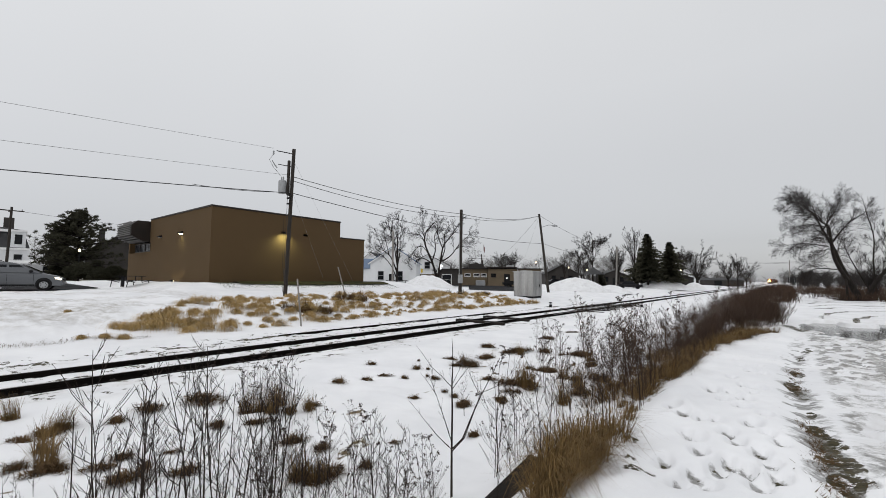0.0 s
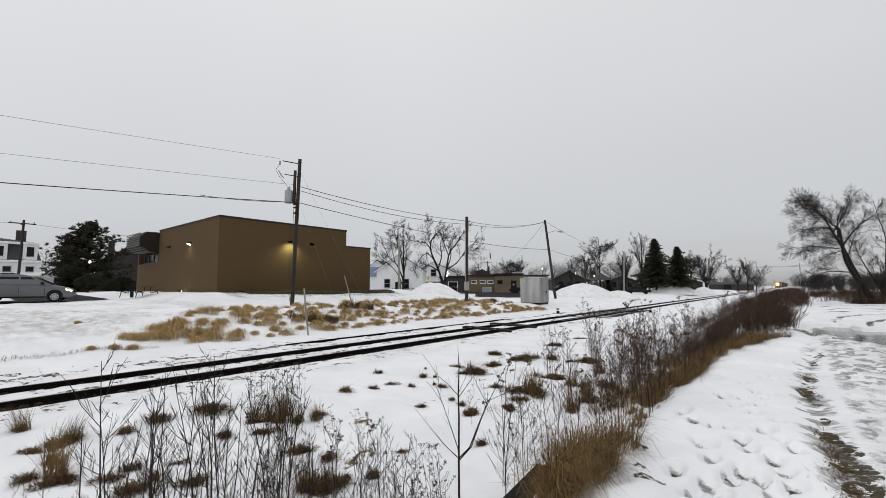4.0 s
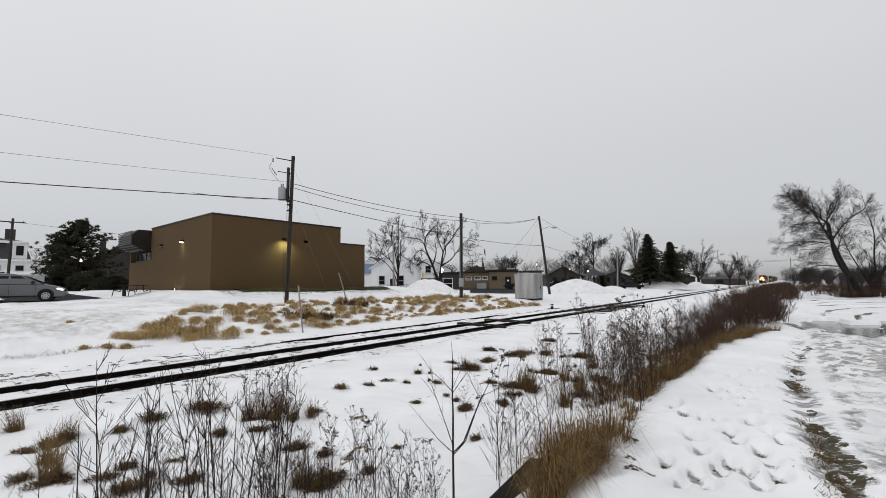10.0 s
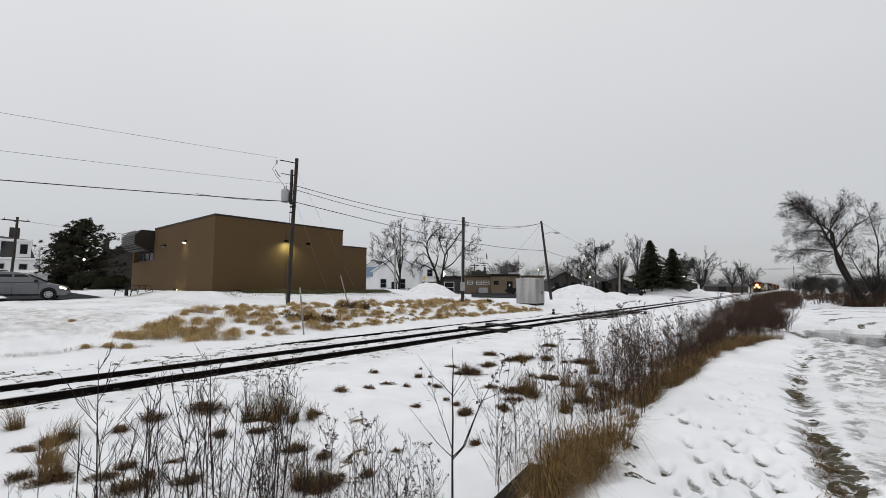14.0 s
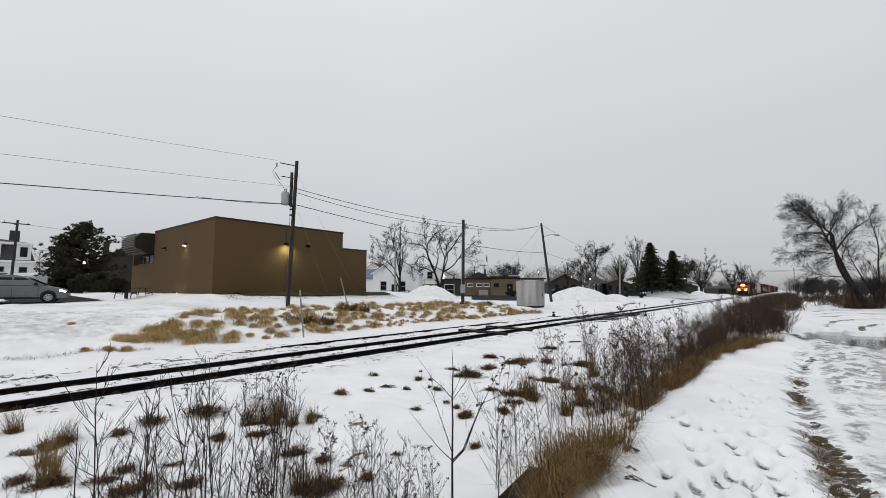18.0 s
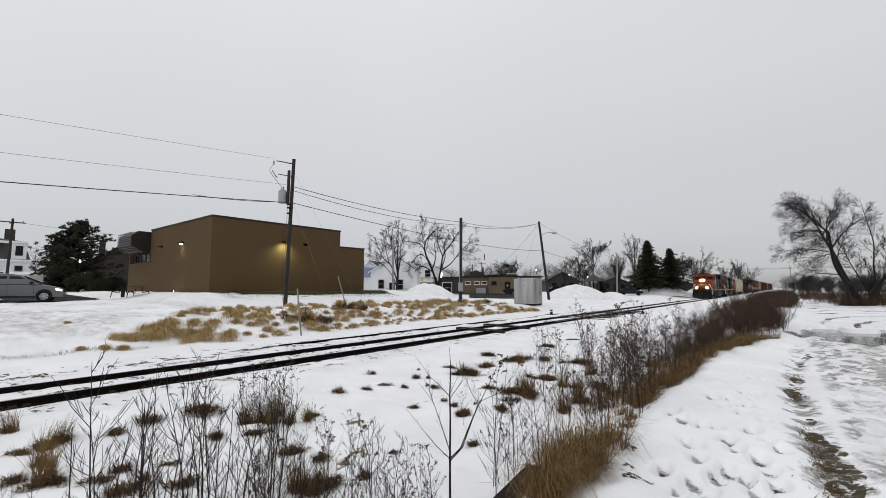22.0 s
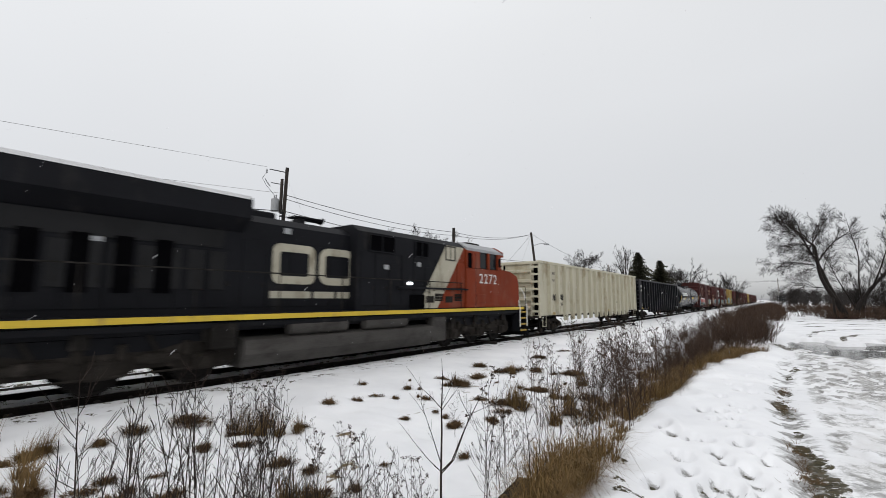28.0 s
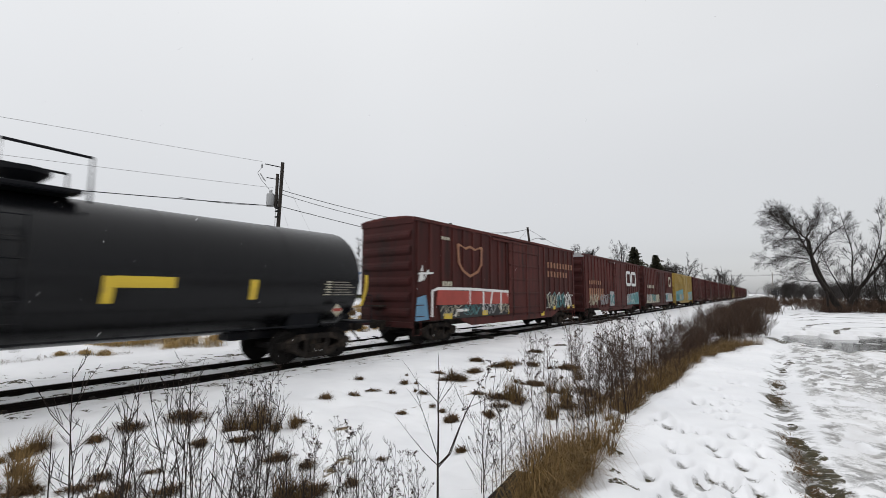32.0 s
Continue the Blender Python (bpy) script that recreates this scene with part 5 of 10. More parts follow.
def text_mesh(body, size):
    cu = bpy.data.curves.new("letters", "FONT")
    cu.body, cu.size, cu.extrude = body, size, 0.003
    ob = bpy.data.objects.new("letters", cu)
    scene.collection.objects.link(ob)
    bpy.context.view_layer.update()
    me = bpy.data.meshes.new_from_object(ob.evaluated_get(bpy.context.evaluated_depsgraph_get()))
    bpy.data.objects.remove(ob)
    return me


def locomotive(label, kind):
    """Six-axle diesel with its cab end at y = 0. kind 'a': flared rear radiators high on the hood; kind 'b': overhanging radiator block."""
    L = 23.7
    loco = thing("locomotive", label, "locomotive", group="freight train")
    DK = 1.62  # deck height
    part("frame", Geo().box(-1.25, 1.25, 1.15, L - 1.15, 1.2, DK - 0.04, 0.02), T_BLACK, loco)
    part("walkway", Geo().box(-1.5, 1.5, 1.0, L - 1.0, DK - 0.08, DK, 0.01), T_BLACK, loco)
    for s in (-1, 1):
        part("frame_stripe", Geo().box(s * 1.50, s * 1.535, 1.5, L - 1.7, DK - 0.15, DK - 0.02), T_YELLOW, loco, "yellow stripe along the frame edge") if kind == "b" else part("frame_stripe", Geo().box(s * 1.50, s * 1.535, 1.5, L - 1.7, DK - 0.09, DK - 0.02), T_CREAM, loco, "thin pale stripe along the frame edge")
        part("side_skirt", Geo().box(s * 1.42, s * 1.46, 1.5, L - 1.7, 1.3, DK - 0.2), T_BLACK, loco)
    # fuel tank
    g = Geo().prism([(-1.3, 0.28), (-1.48, 0.6), (-1.48, 0.95), (-1.2, 1.02), (1.2, 1.02), (1.48, 0.95), (1.48, 0.6), (1.3, 0.28)], 1, 8.9, 16.3)
    part("fuel_tank", g, T_TANK, loco, "grimy grey fuel tank between the trucks")
    for s in (-1, 1):
        for k in (0, 1):
            part("air_reservoir", Geo().lathe([(10.3 + k * 2.7, 0.1), (10.36 + k * 2.7, 0.21), (12.3 + k * 2.7, 0.21), (12.36 + k * 2.7, 0.1)], (s * 1.28, 0, 1.2), 1, 12), T_TANK, loco, smooth=40)
        part("equipment_box", Geo().box(s * 1.1, s * 1.46, 8.08, 8.94, 0.36, 1.3, 0.03), T_TANK, loco)
        part("equipment_box", Geo().box(s * 1.2, s * 1.5, 16.5, 17.1, 0.8, 1.4, 0.03), T_GREY, loco)
    # nose, cab
    nose = Geo().prism([(1.95, DK), (1.82, DK + 0.3), (1.86, 2.85), (2.05, 3.15), (2.7, 3.36), (3.9, 3.42), (3.9, DK)], 0, -1.42, 1.42)
    part("nose", nose, T_RED, loco, "orange-red short hood")
    CY0, CY1 = 3.7, 6.7
    cab = Geo()
    cab.box(-1.5, 1.5, CY0, CY1, DK, 3.35, 0.03)
    # pillars and roof leave real window openings
    for s in (-1, 1):
        for a, b in ((CY0 + 0.1, CY0 + 0.4), (CY0 + 1.1, CY0 + 1.25), (CY0 + 1.95, CY1 - 0.1)):
            part("cab_pillar", Geo().box(s * 1.38, s * 1.5, a, b, 3.35, 4.12), T_RED, loco)
    for x in (-1.5, -0.55, 0.4, 1.35):
        part("cab_pillar", Geo().box(x, x + 0.15, CY0 + 0.08, CY0 + 0.2, 3.35, 4.12), T_RED, loco)
    part("cab_rear_wall", Geo().box(-1.5, 1.5, CY1 - 0.1, CY1, 3.35, 4.12), T_RED, loco)
    part("cab", cab, T_RED, loco, "orange-red cab")
    roofp = [(-1.5, 4.1), (-1.5, 4.22), (-1.05, 4.48), (1.05, 4.48), (1.5, 4.22), (1.5, 4.1)]
    part("cab_roof", Geo().prism(roofp, 1, CY0 - 0.12, CY1), ROOFTOP if kind == "a" else GREYMETAL, loco, "grey snow-dusted cab roof")
    part("cab_brow", Geo().prism([(-1.5, 4.02), (1.5, 4.02), (1.5, 4.24), (1.05, 4.5), (-1.05, 4.5), (-1.5, 4.24)], 1, CY0 - 0.16, CY0 + 0.1), T_RED, loco)
    for s in (-1, 1):
        part("side_window", Geo().box(s * 1.40, s * 1.42, CY0 + 0.4, CY0 + 1.1, 3.38, 4.1), PANE, loco)
        part("side_window", Geo().box(s * 1.40, s * 1.42, CY0 + 1.25, CY0 + 1.95, 3.38, 4.1), PANE, loco)
        part("cab_door_seam", Geo().box(s * 1.5, s * 1.506, CY1 - 0.72, CY1 - 0.70, DK + 0.05, 4.0), T_BLACK, loco)
        part("mirror", Geo().box(s * 1.5, s * 1.62, CY0 + 0.3, CY0 + 0.34, 3.5, 3.9, 0.01), T_BLACK, loco)
        part("number_board", Geo().box(s * 0.9, s * 1.2, CY0 - 0.16, CY0 - 0.14, 4.1, 4.18), T_CREAM, loco)
    for a, b in ((-1.35, -0.55), (-0.4, 0.4), (0.55, 1.35)):
        part("windscreen", Geo().box(a, b, CY0 + 0.1, CY0 + 0.13, 3.38, 4.08), PANE, loco)
    # lamps
    part("headlight_housing", Geo().box(-0.46, 0.46, 1.83, 3.0, 3.0, 3.6, 0.05), T_RED, loco)
    for x in (-0.16, 0.16):
        part("headlight", Geo().tube([(x, 1.83, 3.3), (x, 1.79, 3.3)], 0.22, 16), L_WARM if kind == "a" else L_DIM, loco, "round headlight")
    for s in (-1, 1):
        part("ditch_light", Geo().tube([(s * 0.8, 1.0, 1.95), (s * 0.8, 0.96, 1.95)], 0.18, 16), L_WARM if kind == "a" else GREYMETAL, loco, "round ditch light")
        part("ditch_light_bracket", Geo().box(s * 0.6, s * 1.0, 1.0, 1.15, 1.74, 2.16, 0.03), T_RED, loco)
    part("nose_emblem", Geo().ring(rrect(-0.62, -0.04, 2.2, 2.62, 0.12), rrect(-0.52, -0.14, 2.3, 2.52, 0.04), 1, 1.79, 1.84), T_CREAM, loco)
    part("nose_emblem", Geo().ring(rrect(0.04, 0.62, 2.2, 2.62, 0.12), rrect(0.14, 0.52, 2.3, 2.52, 0.04), 1, 1.79, 1.84), T_CREAM, loco)
    part("nose_door", Geo().box(-1.25, -0.75, 1.80, 1.84, DK + 0.1, 2.7, 0.01), T_RED, loco)
    # pilot and plough at both ends
    for y, s in ((1.15, -1), (L - 1.15, 1)):
        part("pilot", Geo().box(-1.45, 1.45, y, y + s * 0.12, 0.5, DK, 0.02), T_BLACK, loco)
        plough = Geo()
        for q in (-1, 1):
            # two curved mouldboards that meet in a point
            plough.add([(0, y + s * 0.75, 0.1), (q * 1.5, y + s * 0.25, 0.1), (q * 1.55, y + s * 0.13, 0.55), (q * 1.5, y + s * 0.3, 0.98), (0, y + s * 0.55, 0.98), (0, y + s * 0.5, 0.55), (0, y + s * 0.12, 0.1), (0, y + s * 0.12, 0.98)], [(0, 1, 2, 5), (5, 2, 3, 4), (0, 6, 1), (1, 6, 7, 3, 2), (3, 7, 4), (0, 5, 4, 7, 6)])
        part("plough", plough, T_BLACK, loco, "black steel snow plough")
        coupler(loco, y + s * 0.1, s)
        part("end_stripe", Geo().box(-1.45, 1.45, y + s * 0.121, y + s * 0.135, DK - 0.1, DK - 0.04), T_YELLOW, loco)
        for q in (-1, 1):
            st = part("stairwell", Geo().box(q * 1.05, q * 1.1, y, y - s * 0.75, 0.35, DK, 0.01).box(q * 1.05, q * 1.52, y - s * 0.75, y - s * 0.79, 0.35, DK, 0.01), T_BLACK, loco)
            for k in range(4):
                z = 0.4 + k * 0.31
                part("step", Geo().box(q * 1.1, q * 1.5, y - s * 0.05, y - s * 0.7, z, z + 0.04), GREYMETAL, st)
                part("step_edge", Geo().box(q * 1.5, q * 1.515, y - s * 0.05, y - s * 0.7, z - 0.03, z + 0.05), T_STEP if kind == "b" and s < 0 else DARKMETAL, st, "step edge")
            for yy in (0.02, 0.78):
                part("stair_rail", Geo().tube([(q * 1.53, y - s * yy, 0.6), (q * 1.53, y - s * yy, 1.6), (q * 1.25, y - s * (yy - 0.18), 2.35), (q * 1.05, y - s * (yy - 0.22), 2.6)], 0.03, 6), T_WHITE, loco, "off-white stair handrail")
            part("end_rail", Geo().tube([(q * 1.45, y, DK), (q * 1.45, y, 2.65), (q * 0.45, y, 2.65), (q * 0.45, y, DK)], 0.02, 6), T_GREY, loco)
        for q in (-1, 1):
            part("jumper_hose", Geo().tube([(q * 0.95, y + s * 0.14, 1.25), (q * 0.75, y + s * 0.3, 0.98), (q * 0.4, y + s * 0.3, 0.95), (q * 0.2, y + s * 0.14, 1.25)], 0.03, 6), RUBBER, loco)
    # walkway handrails
    for s in (-1, 1):
        part("walkway_rail", Geo().tube([(s * 1.5, 7.0, 2.66), (s * 1.5, L - 1.8, 2.66)], 0.018, 6), T_GREY, loco)
        for k in range(8):
            y = 7.1 + (L - 9.1) * k / 7
            part("stanchion", Geo().tube([(s * 1.5, y, DK), (s * 1.5, y, 2.66)], 0.018, 6), T_GREY, loco)
    # hood sections
    H0 = CY1
    if kind == "a":
        sections = [(H0, 11.2, 1.36, 4.34), (11.2, 16.2, 0.98, 4.3), (16.2, 21.6, 1.0, 4.36)]
    else:
        sections = [(H0, 12.7, 1.38, 4.42), (12.7, 16.4, 1.0, 4.26), (16.4, 21.9, 1.02, 4.3)]
    hoods = []
    for a, b, w, h in sections:
        prof = [(-w, DK), (-w, h - 0.22), (-w + 0.3, h), (w - 0.3, h), (w, h - 0.22), (w, DK)]
        hoods.append(part("hood", Geo().prism(prof, 1, a, b), T_BLACK, loco, "black engine hood"))
        for s in (-1, 1):
            n = int((b - a) / 0.62)
            for k in range(n):
                y = a + 0.12 + (b - a - 0.24) * k / n
                tall = (DK + 0.15, 3.55) if k % 3 else (DK + 0.15, 3.2)
                part("hood_door", Geo().box(s * w, s * (w + 0.022), y + 0.02, y + (b - a - 0.24) / n - 0.03, tall[0], tall[1], 0.006), T_BLACK, loco)
                part("door_latch", Geo().box(s * (w + 0.022), s * (w + 0.05), y + 0.07, y + 0.11, 2.3, 2.42), T_GREY, loco)
    last = sections[2]
    # red rear end with number boards
    prof = [(-last[2] - 0.01, DK), (-last[2] - 0.01, last[3] - 0.2), (-last[2] + 0.3, last[3] + 0.02), (last[2] - 0.3, last[3] + 0.02), (last[2] + 0.01, last[3] - 0.2), (last[2] + 0.01, DK)]
    part("hood_end", Geo().prism(prof, 1, last[1], last[1] + (0.35 if kind == "a" else 0.5)), T_RED, loco, "orange-red rear hood end")
    ye = last[1] + (0.35 if kind == "a" else 0.5)
    part("rear_headlight", Geo().box(-0.3, 0.3, ye, ye + 0.1, 3.75, 4.0, 0.03), T_RED, loco)
    g = Geo()
    for k in range(7):
        g.tube([(0.35, ye + 0.05, 1.9 + 0.3 * k), (0.85, ye + 0.05, 1.9 + 0.3 * k)], 0.015, 5)
    part("rear_ladder", g, GREYMETAL, loco)
    w2 = last[2]
    for s in (-1, 1):
        # radiator: flared block at the rear top
        if kind == "a":
            y0, y1 = 14.9, 21.4
            g = Geo().prism([(s * w2, 3.35), (s * 1.5, 3.75), (s * 1.5, 4.62), (s * 0.2, 4.66), (s * 0.2, 3.35)], 1, y0, y1)
        else:
            y0, y1 = 16.3, 22.2
            g = Geo().prism([(s * w2, 3.7), (s * 1.5, 4.02), (s * 1.5, 4.55), (s * 0.1, 4.66), (s * 0.1, 3.7)], 1, y0, y1)
        part("radiator_block", g, T_BLACK, loco, "flared black radiator housing")
        if kind == "b":
            part("roof_edge_plate", Geo().prism([(s * 1.505, 4.5), (s * 1.52, 4.58), (s * 1.0, 4.64), (s * 1.0, 4.62), (s * 1.49, 4.56)], 1, y0 + 0.05, y1 - 0.05), TRIM, loco, "snow-dusted pale roof edge")
            part("radiator_end", Geo().prism([(s * w2, 3.7), (s * 1.505, 4.0), (s * 1.505, 4.56), (s * 0.0, 4.67), (s * 0.0, 3.7)], 1, y1, y1 + 0.35), T_RED, loco)
            for k in range(10):
                y = 16.7 + k * 0.5
                part("intake_panel", Geo().box(s * (w2 + 0.022), s * (w2 + 0.05), y, y + 0.36, 2.2, 3.15, 0.01), DARKMETAL, loco)
            part("intake_screen", Geo().box(s * (w2 + 0.01), s * (w2 + 0.045), 16.8, 21.6, 3.25, 3.68), DARKMETAL, loco, "dark intake screen under the radiator")
        else:
            part("intake_screen", Geo().box(s * 1.5, s * 1.52, 15.2, 20.9, 3.8, 4.5), DARKMETAL, loco, "dark radiator grille")
            for k in range(7):
                z = 2.1 + k * 0.17
                part("louvre", Geo().prism([(s * (w2 + 0.022), z), (s * (w2 + 0.09), z - 0.03), (s * (w2 + 0.022), z + 0.1)], 1, 19.6, 21.4), T_BLACK, loco)
                part("louvre", Geo().prism([(s * (w2 + 0.022), z), (s * (w2 + 0.07), z - 0.03), (s * (w2 + 0.022), z + 0.1)], 1, 16.6, 17.8), T_GREY, loco)
        # diagonal paint bands behind the cab
        wf = sections[0][2] + 0.026
        xa, xb = s * wf, s * (wf + 0.012)
        lo, hi = DK + 0.02, sections[0][3] - 0.24
        sl = 1.25 if kind == "a" else 1.9
        part("red_panel", Geo().prism([(H0, lo), (H0, hi), (H0 + 0.1, hi), (H0 + sl, lo)], 0, xa, xb), T_RED, loco)
        part("cream_panel", Geo().prism([(H0 + 0.1, hi), (H0 + 1.35, hi), (H0 + sl + 1.2, lo), (H0 + sl, lo)], 0, xa, xb), T_CREAM, loco, "off-white diagonal band")
        for y in (H0 + 0.9, H0 + 2.1):
            part("vent_grille", Geo().box(s * (wf + 0.013), s * (wf + 0.02), y, y + 0.5, 1.85, 2.1), T_GREY, loco)
        for y, w in ((H0 + 0.75, 0.6), (H0 + 2.5, 0.7), (H0 + 4.35, 1.15)):
            # flat panel whose black is the unlit inside of the vent
            vent = part("hood_vent", Geo().box(s * (wf + 0.0), s * (wf + 0.006), y, y + w, 3.6, 4.12), OPENSHADE, loco, "black panel for the shade in a screened opening")
            part("vent_frame", Geo().ring([(y - 0.04, 3.56), (y + w + 0.04, 3.56), (y + w + 0.04, 4.16), (y - 0.04, 4.16)], [(y, 3.6), (y + w, 3.6), (y + w, 4.12), (y, 4.12)], 0, s * wf, s * (wf + 0.03)), T_BLACK, vent)
            part("vent_bar", Geo().box(s * (wf + 0.006), s * (wf + 0.02), y + w / 2 - 0.02, y + w / 2 + 0.02, 3.6, 4.12), T_BLACK, vent)
        if kind == "a":
            for k in range(12):
                part("louvre", Geo().prism([(s * wf, 1.9 + k * 0.13), (s * (wf + 0.08), 1.88 + k * 0.13), (s * wf, 1.98 + k * 0.13)], 1, H0 + 2.6, H0 + 3.9), T_GREY, loco)
        else:
            part("battery_box", Geo().box(s * (wf - 0.01), s * (wf + 0.05), H0 + 2.7, H0 + 3.5, DK + 0.02, 2.15, 0.01), OPENSHADE, loco, "equipment box coloured black for the shade inside")
            part("red_placard", Geo().box(s * (w2 + 0.03), s * (w2 + 0.04), 17.2, 17.5, 2.2, 2.55), G_RED, loco)
            for k in range(5):
                y = 17.9 + k * 0.75
                part("intake_opening", Geo().box(s * (w2 + 0.05), s * (w2 + 0.056), y, y + 0.34, 2.1, 3.3), OPENSHADE, loco, "black strip for the shade in an upright intake")
        for y, z in ((H0 + 2.9, 3.2), (H0 + 4.6, 3.0), (14.9, 3.82), (19.2, 3.1)):
            part("builder_plate", Geo().box(s * (wf if y < 12 else w2 + 0.03), s * ((wf if y < 12 else w2 + 0.03) + 0.012), y, y + 0.22, z, z + 0.16), GREYMETAL, loco)
        hood_side_emblem(loco, s * (1.03 if kind == "b" else 1.01), 12.5 if kind == "b" else 12.0, 2.4, 1.14 if kind == "b" else 1.25, T_CREAM)
        for y0, y1 in ((12.55, 13.2), (13.3, 14.05), (14.15, 15.45)):
            part("web_address_bar", Geo().box(s * 1.03, s * 1.036, y0, y1, 2.0, 2.2), T_CREAM, loco)
    part("roof_fan", Geo().lathe([(4.3, 0.6), (4.74, 0.6), (4.76, 0.5)], (0, 18.0, 0), 2, 20).lathe([(4.3, 0.6), (4.74, 0.6), (4.76, 0.5)], (0, 20.2, 0), 2, 20), T_BLACK, loco, smooth=30)
    part("exhaust_stack", Geo().box(-0.4, 0.4, 15.0, 15.9, 4.2, 4.5, 0.04), T_BLACK, loco)
    part("dynamic_brake", Geo().box(-0.95, 0.95, 8.6, 10.8, 4.2, 4.46, 0.08), T_BLACK, loco)
    horn = part("horn", Geo().box(-0.25, 0.25, 13.9, 14.1, 4.2, 4.5, 0.02), T_BLACK, loco)
    for k in range(3):
        part("trumpet", Geo().lathe([(13.2 - 0.1 * k, 0.09), (13.3 - 0.1 * k, 0.04), (14.3, 0.03)], (-0.2 + 0.2 * k, 0, 4.55), 1, 8), T_BLACK, horn)
    part("antenna_dome", Geo().lathe([(4.48, 0.2), (4.56, 0.18), (4.62, 0.08)], (0.4, 5.8, 0), 2, 12), TRIM, loco)
    part("air_conditioner", Geo().box(-0.6, 0.6, 4.3, 5.4, 4.48, 4.66, 0.04), T_GREY, loco)
    for s in (-1, 1):
        part("walkway_lamp", Geo().box(s * 1.39, s * 1.44, 10.1, 10.32, 2.5, 2.6, 0.01), L_COOL if kind == "b" else GREYMETAL, loco, "small walkway lamp")
    # running number on both cab sides
    if kind == "b":
        for k, ch in enumerate("2272"):
            me = text_mesh(ch, 0.62)
            me.materials.append(T_WHITE)
            part("digit", me, T_WHITE, loco, at=pose(1.506, CY0 + 0.4 + k * 0.4, 2.7, 90, 0, 90))
            part("digit", me, T_WHITE, loco, at=pose(-1.506, CY0 + 2.0 - k * 0.4, 2.7, 90, 0, -90))
    else:
        for s in (-1, 1):
            part("number_bar", Geo().box(s * 1.506, s * 1.512, CY0 + 0.5, CY0 + 1.7, 2.75, 3.05), T_CREAM, loco)
    for s in (-1, 1):
        for k in (0, 1):
            part("cab_vent", Geo().box(s * 1.5, s * 1.515, CY0 + 0.3 + k * 1.2, CY0 + 1.0 + k * 1.2, 1.85, 2.2, 0.01), T_RED, loco)
    # black block added to fill the dark gap between truck and frame
    for y in (5.3, L - 4.6):
        part("truck_bolster", Geo().box(-1.15, 1.15, y - 2.6, y + 2.6, 0.8, 1.21, 0.03), T_BLACK, loco)
        for s in (-1, 1):
            for q in (-2.2, 0.2, 1.9):
                part("sand_pipe", Geo().box(s * 1.16, s * 1.3, y + q, y + q + 0.3, 0.98, 1.3, 0.02), T_GREY, loco)
    if kind == "b":
        for s in (-1, 1):
            part("side_ledge", Geo().box(s * 1.40, s * 1.52, H0 - 0.12, H0 + 4.2, 2.36, 2.43, 0.01), T_BLACK, loco, "black ledge along the hood side")
            part("door_window", Geo().box(s * 1.5, s * 1.506, H0 - 0.42, H0 - 0.1, 3.35, 4.0), OPENSHADE, loco, "dark cab door window")
            part("cab_door", Geo().box(s * 1.41, s * 1.45, H0 + 0.06, H0 + 0.62, 2.45, 3.5, 0.01), T_RED, loco)
            for y in (H0 + 0.25, H0 + 1.55):
                for k in range(5):
                    part("louvre", Geo().prism([(s * 1.425, 1.93 + k * 0.06), (s * 1.455, 1.915 + k * 0.06), (s * 1.425, 1.96 + k * 0.06)], 1, y, y + 0.52), T_GREY, loco)
    add_truck(loco, 5.3, True)
    add_truck(loco, L - 4.6, True)
    return loco


consist = []  # thing, offset of its origin from the first gondola, turn about z
loco_a = locomotive("orange-red and black diesel locomotive with lit headlights leading the train", "a")
consist.append((loco_a, -48.15, 0))
loco_b = locomotive("black and orange-red diesel locomotive coupled long hood first", "b")
consist.append((loco_b, -0.75, 180))
gon_a = gondola("gondola_car", "dirty ivory high-sided bulk gondola with ribbed sides", 20.6, T_IVORY,
                [(1.35, 3.45, 0.65, 0.16), (1.35, 3.05, 0.6, 0.14), (3.35, 3.3, 0.28, 0.22), (2.5, 1.5, 0.4, 0.08), (14.6, 1.7, 0.2, 0.14)], [1.5, 6.8, 12.0, 17.2], T_SMUDGE, strip=T_OLDYELLOW)
consist.append((gon_a, 0.0, 0))
# its posts use a deeper black than the panels
gon_b = gondola("gondola_car", "black high-sided bulk gondola with a white triangular emblem", 20.35, T_GONBLACK,
                [(0.45, 3.2, 0.9, 0.2), (0.45, 2.8, 0.9, 0.18), (1.85, 3.05, 0.3, 0.2), (3.1, 2.0, 0.4, 0.28), (2.95, 1.85, 0.7, 0.08), (0.7, 1.5, 0.55, 0.08), (0.7, 1.37, 0.55, 0.06), (1.75, 1.45, 0.5, 0.08), (16.95, 1.75, 0.6, 0.08), (16.95, 1.64, 0.6, 0.06), (18.25, 1.62, 0.45, 0.08)], [0.7, 3.05, 5.4, 7.75, 10.1, 12.45, 14.8, 17.15, 19.5], T_WHITE, Z1=3.88, lead=2.6, posts_mat=T_BLACK)
for poly in ([(10.75, 2.75), (11.0, 3.55), (11.25, 3.55), (11.5, 2.75), (11.28, 2.75), (11.12, 3.2), (10.97, 2.75)], [(10.5, 1.95), (10.72, 2.6), (10.95, 2.6), (10.85, 1.95)], [(10.8, 2.35), (10.98, 2.72), (11.3, 2.72), (11.45, 2.35), (11.12, 2.1)], [(11.42, 1.95), (11.3, 2.6), (11.55, 2.6), (11.8, 1.95)]):
    part("emblem_piece", Geo().prism([(a - 1.35, b) for a, b in poly], 0, 1.442, 1.448), T_WHITE, gon_b, "plain white emblem piece")
consist.append((gon_b, 22.5, 0))
tank = tank_car("glossy black tank car with yellow patches and a white block emblem", 18.4)
consist.append((tank, 44.25, 0))
